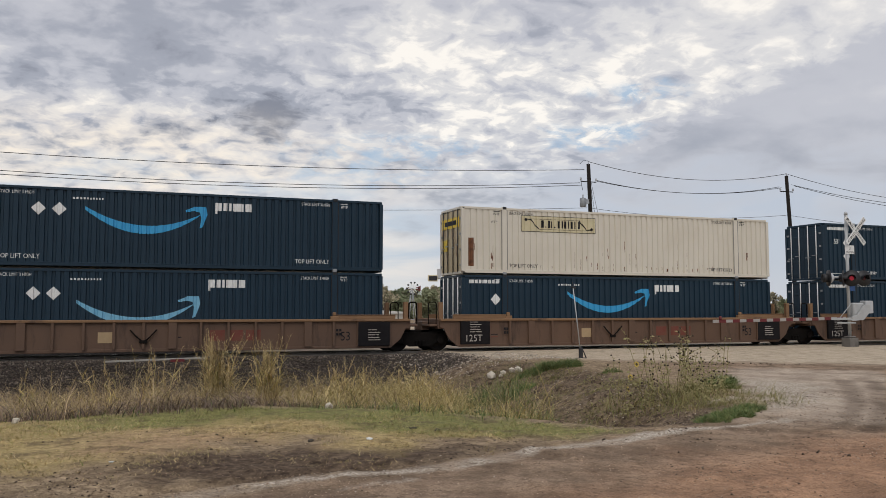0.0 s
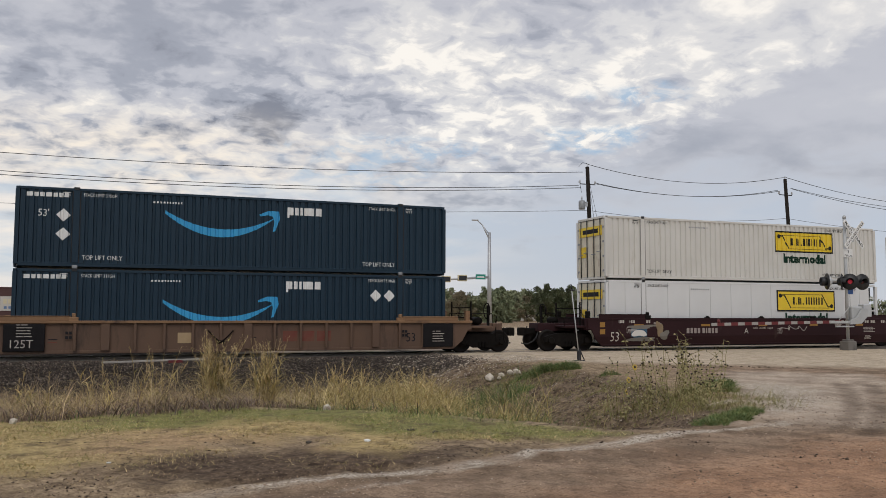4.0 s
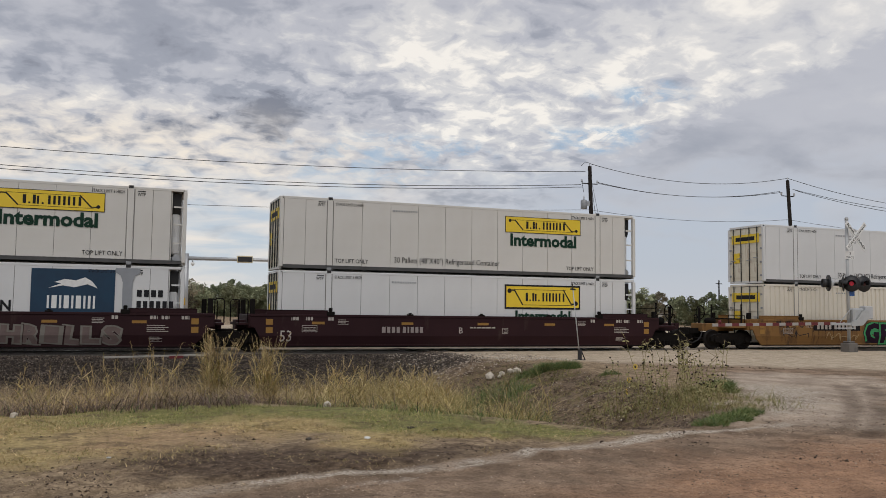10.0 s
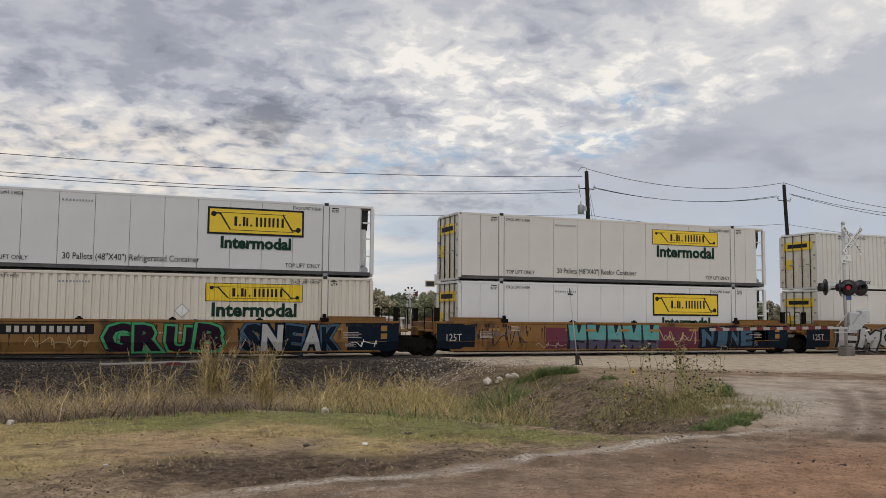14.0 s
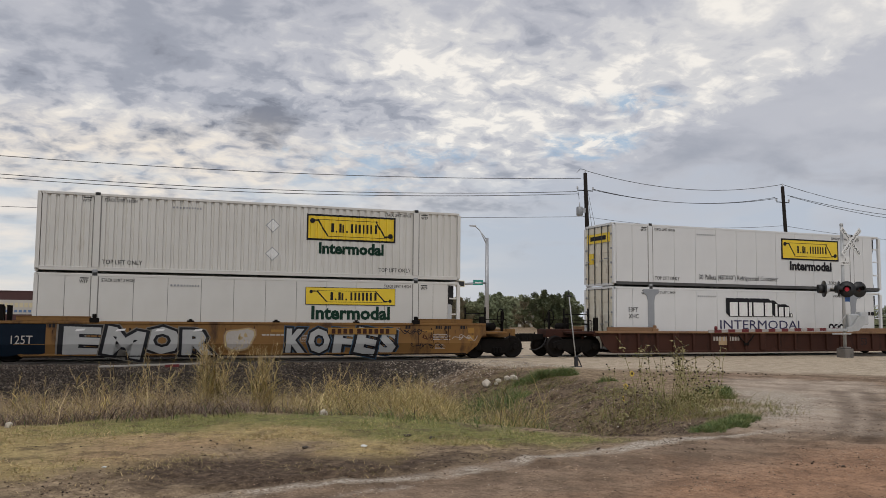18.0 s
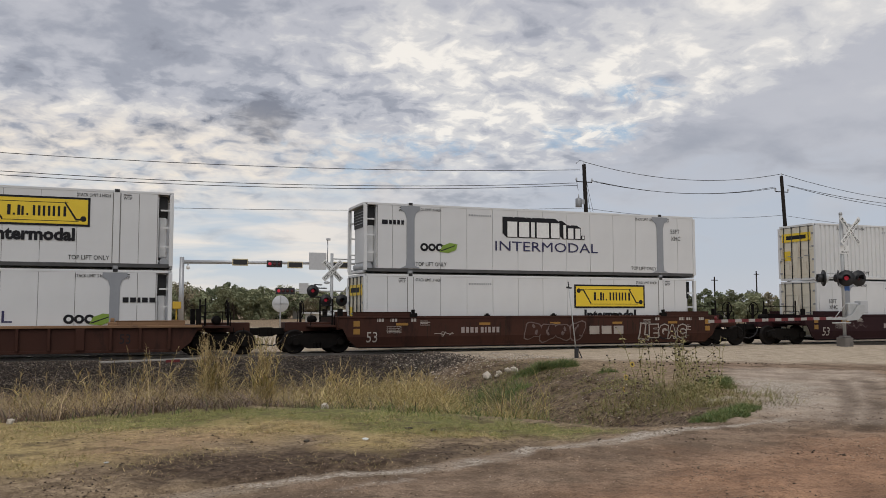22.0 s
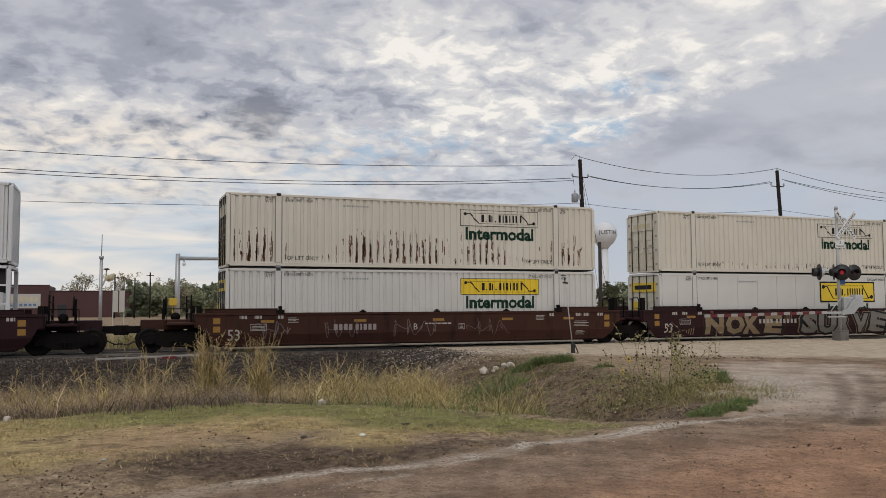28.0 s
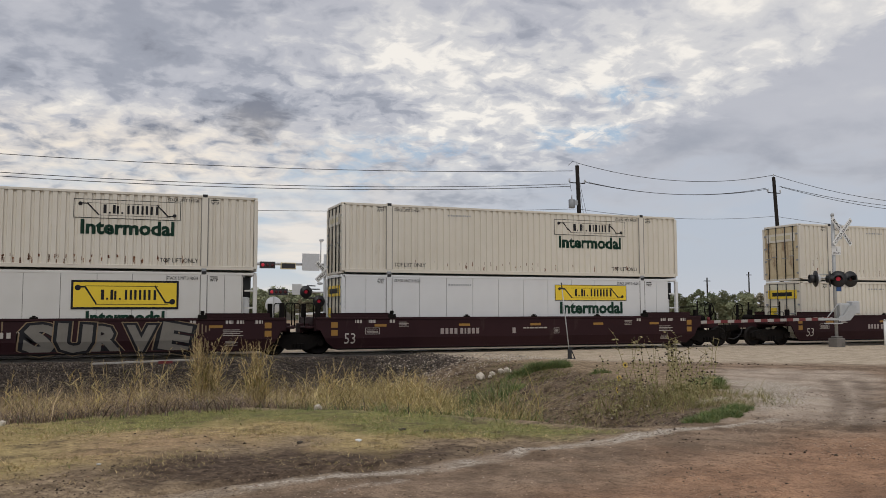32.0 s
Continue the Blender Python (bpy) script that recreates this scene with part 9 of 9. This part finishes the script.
reed_clump(2.16, 20.4, 2.1, 620, 0.40, "tall clump of golden seeding grass in the ditch", 60)
reed_clump(3.3, 20.2, 2.0, 420, 0.30, "tall clump of golden seeding grass beside another", 44)
reed_clump(0.75, 20.4, 1.85, 70, 0.5, "thin brown seeding stalks in the ditch", 16)
reed_clump(-0.3, 20.6, 1.5, 60, 0.6, "thin brown seeding stalks in the ditch", 12)
reed_clump(5.2, 20.3, 1.5, 260, 0.7, "arching golden grass clump in the ditch", 22)
reed_clump(6.6, 19.4, 1.35, 240, 0.6, "arching golden grass clump in the ditch", 18)
reed_clump(4.3, 19.0, 1.4, 150, 0.6, "arching golden grass clump in the ditch", 14)
reed_clump(-1.6, 21.0, 1.35, 90, 0.7, "thin brown seeding stalks in the ditch", 10)
reed_clump(7.6, 20.3, 1.25, 90, 0.5, "thin golden stalks at the foot of the bank", 10)

M["stem"] = material("stem", (0.26, 0.23, 0.09), 0.8, col2=(0.36, 0.28, 0.14), scale=9)
M["seed_head"] = material("seed_head", (0.06, 0.045, 0.028), 0.9)
M["petal"] = material("petal", (0.72, 0.50, 0.04), 0.6)
M["weed_leaf"] = material("weed_leaf", (0.24, 0.23, 0.09), 0.8, col2=(0.33, 0.27, 0.13), scale=5, amount=1)


def sunflower_weed(x, y, h, seed, flowers):
    """A branching dried sunflower: stems, leaves, dark heads, a few with petals."""
    rnd = random.Random(seed)
    root = tagged(new("sunflower_weed"), "dried branching wild sunflower with dark seed heads" + (" and yellow blooms" if flowers else ""), "weed", "sunflower weeds")
    z0 = float(height(x, y))
    leaves, heads = bmesh.new(), []

    def leaf(p, s):
        d = Vector((rnd.gauss(0, 1), rnd.gauss(0, 1), rnd.uniform(-0.7, 0.3))).normalized()
        q = d.orthogonal().normalized()
        v = [leaves.verts.new(c) for c in (p, p + d * s * 0.5 + q * s * 0.28, p + d * s, p + d * s * 0.5 - q * s * 0.28)]
        leaves.faces.new(v)

    for k in range(8):
        stems = bmesh.new()
        bx, by = rnd.gauss(0, 0.30), rnd.gauss(0, 0.25)
        a = rnd.uniform(0, 6.28)
        p = Vector((bx, by, -0.03))
        hh = h * rnd.uniform(0.6, 1.05)
        tip = Vector((bx + 0.22 * hh * math.cos(a), by + 0.22 * hh * math.sin(a), hh))
        prev = p
        for s in range(1, 5):
            q = p.lerp(tip, s / 4) + Vector((rnd.gauss(0, 0.02), rnd.gauss(0, 0.02), 0))
            rod(stems, prev, q, 0.011 - 0.0015 * s, 5, 0.0095 - 0.0015 * s)
            for _ in range(3):
                leaf(prev.lerp(q, rnd.random()), rnd.uniform(0.04, 0.10))
            if s >= 2:
                for _ in range(rnd.randint(0, 2)):
                    e = q + Vector((rnd.gauss(0, 0.13), rnd.gauss(0, 0.13), rnd.uniform(0.03, 0.2)))
                    rod(stems, q, e, 0.005, 4, 0.003)
                    heads.append(e)
                    leaf(q.lerp(e, 0.5), 0.05)
            prev = q
        heads.append(prev)
        part("stem", stems, "stem", root)
    tagged(part("foliage", leaves, "weed_leaf", root), "small withered green-brown leaves", kind="stuff")
    for j, e in enumerate(heads):
        yellow = j < flowers
        s = rnd.uniform(0.014, 0.025)
        o = part_of("seedhead", "seed_head", lambda: lathe(bmesh.new(), [(0.0, -0.6), (0.7, -0.5), (1.0, 0.0), (0.6, 0.45), (0.0, 0.55)], 7), "seed_head", root, pose(*e, rnd.uniform(-70, 70), rnd.uniform(-40, 40)) @ Matrix.Scale(s, 4))
        if yellow:
            o.matrix_basis = pose(e.x, e.y, e.z, 80, 0, rnd.uniform(-40, 40)) @ Matrix.Scale(0.03, 4)
            bm = bmesh.new()
            for i in range(13):
                a = 2 * math.pi * i / 13
                v = [bm.verts.new(c) for c in ((0.8 * math.cos(a - 0.12), 0.8 * math.sin(a - 0.12), 0.1), (1.6 * math.cos(a - 0.16), 1.6 * math.sin(a - 0.16), 0.15), (2.3 * math.cos(a), 2.3 * math.sin(a), 0.0), (1.6 * math.cos(a + 0.16), 1.6 * math.sin(a + 0.16), 0.15), (0.8 * math.cos(a + 0.12), 0.8 * math.sin(a + 0.12), 0.1))]
                bm.faces.new(v)
            part("petal_ring", bm, "petal", o)
    root.matrix_basis = pose(x, y, z0)


for k, (x, y, h, fl) in enumerate(((10.4, 13.9, 1.1, 0), (11.1, 14.6, 1.2, 0), (11.6, 15.0, 1.1, 0), (9.55, 14.5, 1.0, 3), (10.9, 15.6, 1.15, 0), (10.6, 13.2, 0.7, 0))):
    sunflower_weed(x, y, h, 60 + k, fl)


# ---- stones, clods, litter ----
def pebbles(name, label, x, y, size, mat, sink=0.3, category="stones"):
    n = len(x)
    base = np.array([(1, 0, 0), (-1, 0, 0), (0, 1, 0), (0, -1, 0), (0, 0, 1), (0, 0, -1)], float)
    faces = np.array([(0, 2, 4), (2, 1, 4), (1, 3, 4), (3, 0, 4), (2, 0, 5), (1, 2, 5), (3, 1, 5), (0, 3, 5)])
    s = size[0] * (size[1] / size[0]) ** PRNG.beta(1.0, 2.2, n)
    a = PRNG.uniform(0, 6.28, n)
    v = base[None] * PRNG.uniform(0.6, 1.1, (n, 6, 1)) * s[:, None, None] * np.array([1.0, 0.8, 0.62])
    v = v + PRNG.normal(0, 0.12, v.shape) * s[:, None, None]
    c, d = np.cos(a)[:, None], np.sin(a)[:, None]
    v = np.stack([v[..., 0] * c - v[..., 1] * d + x[:, None], v[..., 0] * d + v[..., 1] * c + y[:, None], v[..., 2] + (height(x, y) + s * (0.5 - sink))[:, None]], -1)
    f = (np.arange(n)[:, None, None] * 6 + faces[None]).reshape(-1, 3)
    return tagged(new(name, quick_mesh(name, v.reshape(-1, 3), [f], mat)), label, category, kind="stuff")


STONE = blade_material("ballast_stone", [(0.052, 0.040, 0.032), (0.12, 0.094, 0.075), (0.020, 0.016, 0.013), (0.23, 0.19, 0.155), (0.075, 0.054, 0.041)])
CHALK = blade_material("pale_gravel", [(0.56, 0.49, 0.40), (0.70, 0.63, 0.54), (0.40, 0.33, 0.26), (0.50, 0.42, 0.33), (0.34, 0.28, 0.22)])
GRIT = blade_material("tan_grit", [(0.46, 0.33, 0.22), (0.30, 0.21, 0.14), (0.58, 0.45, 0.33), (0.38, 0.25, 0.165), (0.22, 0.155, 0.105)])
DARK_EARTH = blade_material("dark_earth", [(0.075, 0.050, 0.034), (0.045, 0.030, 0.021), (0.11, 0.075, 0.05), (0.03, 0.02, 0.014), (0.06, 0.04, 0.028)])
EARTH = blade_material("earth_clods", [(0.20, 0.142, 0.098), (0.13, 0.092, 0.063), (0.27, 0.20, 0.142), (0.10, 0.07, 0.05), (0.17, 0.12, 0.083)])
x, y = scatter(30000, -12, 12.5, 26.4, 33.2, lambda x, y: smooth(26.6, 28.6, y + 0.5 * lumps(x, y, 1.2, 65)) * smooth(12.6, 11.6, x))
pebbles("ballast_stones", "grey crushed ballast stones along the track", x, y, (0.03, 0.085), STONE)
x, y = scatter(2600, 9.0, 15.0, 26.0, 31.2, lambda x, y: smooth(9.2, 10.5, x + 0.4 * lumps(x, y, 1, 51)))
pebbles("rubble", "pale gravel spilled at the edge of the crossing", x, y, (0.02, 0.075), CHALK)
x, y = scatter(75000, -1, 17, 7.0, 19.5, lambda x, y: np.maximum(0.95 * smooth(0.26, 0.06, along(PALE, x, y) + 0.06 * lumps(x, y, 3.1, 61)) * smooth(-0.4, 0.4, lumps(x, y, 3.1, 61)), np.maximum(0.4 * smooth(0.2, 0.03, along(PALE_2, x, y)), 0.45 * smooth(-0.2, 0.8, signed(PILE, x, y) + 0.3 * lumps(x, y, 2.2, 11)))) + 0.012 * smooth(1.0, 0.2, along(PALE, x, y)))
pebbles("road_gravel", "pale loose gravel along the edge of the dirt road", x, y, (0.005, 0.019), CHALK)
x, y = scatter(40000, -2, 14, 5.5, 14, lambda x, y: (0.12 + 0.88 * smooth(0.0, 0.7, lumps(x, y, 1.8, 55))) * (1 - 0.75 * smooth(-0.3, 0.5, signed(LAWN, x, y))))
pebbles("clods", "small dark clods and crumbs of earth", x, y, (0.004, 0.028), EARTH, 0.4, "clods")
x, y = scatter(9000, -2, 14, 6.5, 13, lambda x, y: smooth(0.25, 0.75, lumps(x, y, 2.6, 66)) * (1 - 0.8 * smooth(0.0, 0.8, signed(LAWN, x, y))) * (1 - 0.8 * smooth(-0.3, 0.6, signed(GREY, x, y))))
pebbles("turned_clods", "dark turned-up lumps of earth beside the road", x, y, (0.008, 0.045), DARK_EARTH, 0.42, "clods")
x, y = scatter(30000, -2, 14, 5.5, 12.5, lambda x, y: (0.15 + 0.85 * smooth(-0.2, 0.6, lumps(x, y, 1.3, 56))) * (1 - smooth(-0.3, 0.5, signed(LAWN, x, y))))
pebbles("road_grit", "fine tan grit and crumbs on the dirt road", x, y, (0.004, 0.022), GRIT, 0.35, "grit")
x, y = scatter(9000, 7.0, 13.5, 11, 27, lambda x, y: inside_ditch(x, y, -0.2, 0.3) * smooth(7.0, 9.0, x) * (0.3 + 0.7 * smooth(-0.2, 0.6, lumps(x, y, 1.5, 57))))
pebbles("bank_clods", "crumbling lumps of brown earth on the bank", x, y, (0.012, 0.05), EARTH, 0.35, "clods")
x, y = scatter(1500, 7.5, 13.5, 11, 26, lambda x, y: inside_ditch(x, y, 0.0, 0.4) * smooth(7.5, 9.5, x))
pebbles("bank_stones", "pale stones lying on the dirt bank", x, y, (0.012, 0.04), CHALK)
x, y = scatter(7000, 7.5, 13.5, 11, 26, lambda x, y: inside_ditch(x, y, 0.0, 0.4) * smooth(7.5, 9.5, x) * smooth(-0.1, 0.5, lumps(x, y, 1.9, 68)))
pebbles("dark_bank_clods", "dark crumbled soil on the bare bank", x, y, (0.012, 0.055), DARK_EARTH, 0.35, "clods")
x, y = scatter(260, 15.0, 20.5, 20.0, 23.2, lambda x, y: smooth(0.7, 0.2, np.abs(y - 22.2 + 0.45 * (x - 17.5))))
pebbles("kerb_rubble", "dark stones strewn along the road edge", x, y, (0.03, 0.09), EARTH)


M["chalk_rock"] = material("chalk_rock", (0.60, 0.54, 0.45), 0.9, col2=(0.42, 0.37, 0.30), scale=1.5, bump=0.4, bump_scale=8)


def lump(name, label, x, y, s, mat, category, flat=0.6, seed=0):
    rnd = random.Random(seed)
    bm = bmesh.new()
    bmesh.ops.create_icosphere(bm, subdivisions=1, radius=1.0)
    for v in bm.verts:
        v.co = v.co * rnd.uniform(0.62, 1.15)
        v.co.z *= flat
    ob = mesh_ob(name, bm, mat)
    ob.matrix_basis = pose(x, y, float(height(x, y)) + s * flat * 0.6, 0, 0, rnd.uniform(0, 360)) @ Matrix.Scale(s, 4)
    return tagged(ob, label, category)


lump("stone", "pale angular stone in the grass", 3.6, 15.25, 0.10, "chalk_rock", "stone", 0.95, 1)
lump("stone", "pale angular stone in the grass", -1.42, 14.4, 0.075, "chalk_rock", "stone", 0.9, 2)
lump("paper_scrap", "crumpled white paper scrap lying on the grass", 3.1, 10.85, 0.055, "white_ink", "litter", 0.45, 3)
lump("paper_scrap", "crumpled white paper scrap lying on the grass", -0.05, 10.2, 0.035, "white_ink", "litter", 0.45, 4)
lump("clod", "dark lump of earth on the lawn", 4.0, 11.75, 0.06, "bark", "clod", 0.45, 5)
lump("clod", "dark lump of earth on the lawn", 4.3, 11.55, 0.05, "bark", "clod", 0.5, 6)
lump("clod", "dark lump of earth by the road", 2.35, 11.0, 0.06, "bark", "clod", 0.5, 7)
for k, (x, y, s) in enumerate(((11.03, 24.7, 0.20), (11.42, 24.65, 0.13), (11.62, 24.45, 0.15), (11.86, 24.5, 0.19), (11.25, 24.5, 0.08))):
    lump("broken_concrete", "white broken concrete lump among weeds", x, y, s, "chalk_rock", "rubble", 0.75, 10 + k)

bar = tagged(new("fallen_gate_arm"), "broken red and white gate arm lying beside the track", "gate arm")
part("arm", boxes((-1.6, -0.04, -0.03, 1.6, 0.04, 0.03), bevel=0.008), "concrete", bar)
for k in (0.45,):
    part("red_stripe", boxes((k, -0.045, -0.09, k + 0.45, 0.045, 0.0)), "red_paint", bar)
bar.matrix_basis = pose(1.15, 29.6, float(height(1.15, 29.6)) + 0.42, 0, -1.0, 2)
for x in (-1.2, 1.1):
    part("prop_post", boxes((x, -0.05, -0.6, x + 0.1, 0.05, -0.03)), "tie_wood", bar)

# dark timbers set high, so they also stand in for the near rail's shadow
baulk = tagged(mesh_ob("timber_baulk", boxes((-14, 32.20, -0.36, 3.0, 32.42, -0.05), (3.05, 32.2, -0.36, 11.6, 32.46, -0.03), bevel=0.02), "tie_wood"), "dark timber baulks also drawing the shadow line along the near rail", "timber")
post = tagged(new("marker_post"), "short white marker post beside the crossing", "post")
part("shaft", rod(bmesh.new(), (0, 0, -0.2), (0, 0, 1.2), 0.06, 10), "white_ink", post)
part("cap", lathe(bmesh.new(), [(0.07, 1.18), (0.07, 1.24), (0.0, 1.27)], 10), "mast_paint", post)
post.matrix_basis = pose(34.95, 30.4, 0)


# ---- what moves ----
def run(t):
    """How far the train has gone after t seconds; it slows a little."""
    return 9.13 * t - 0.00875 * t * t


def motions():
    steps = [0.5 * k for k in range(65)]
    for ob in RIDERS:
        x, y, z = ob.matrix_basis.translation
        walk(ob, [(t, pose(x - run(t), y, z)) for t in steps])
    # the axles roll without slip; a row every fifteenth of a second keeps each turn under 90 degrees
    beats = [k / 15 for k in range(481)]
    for axle, off in WHEELS:
        walk(axle, [(t, pose(off, 0, WHEEL_R, 0, -math.degrees(run(t) / WHEEL_R))) for t in beats])


motions()
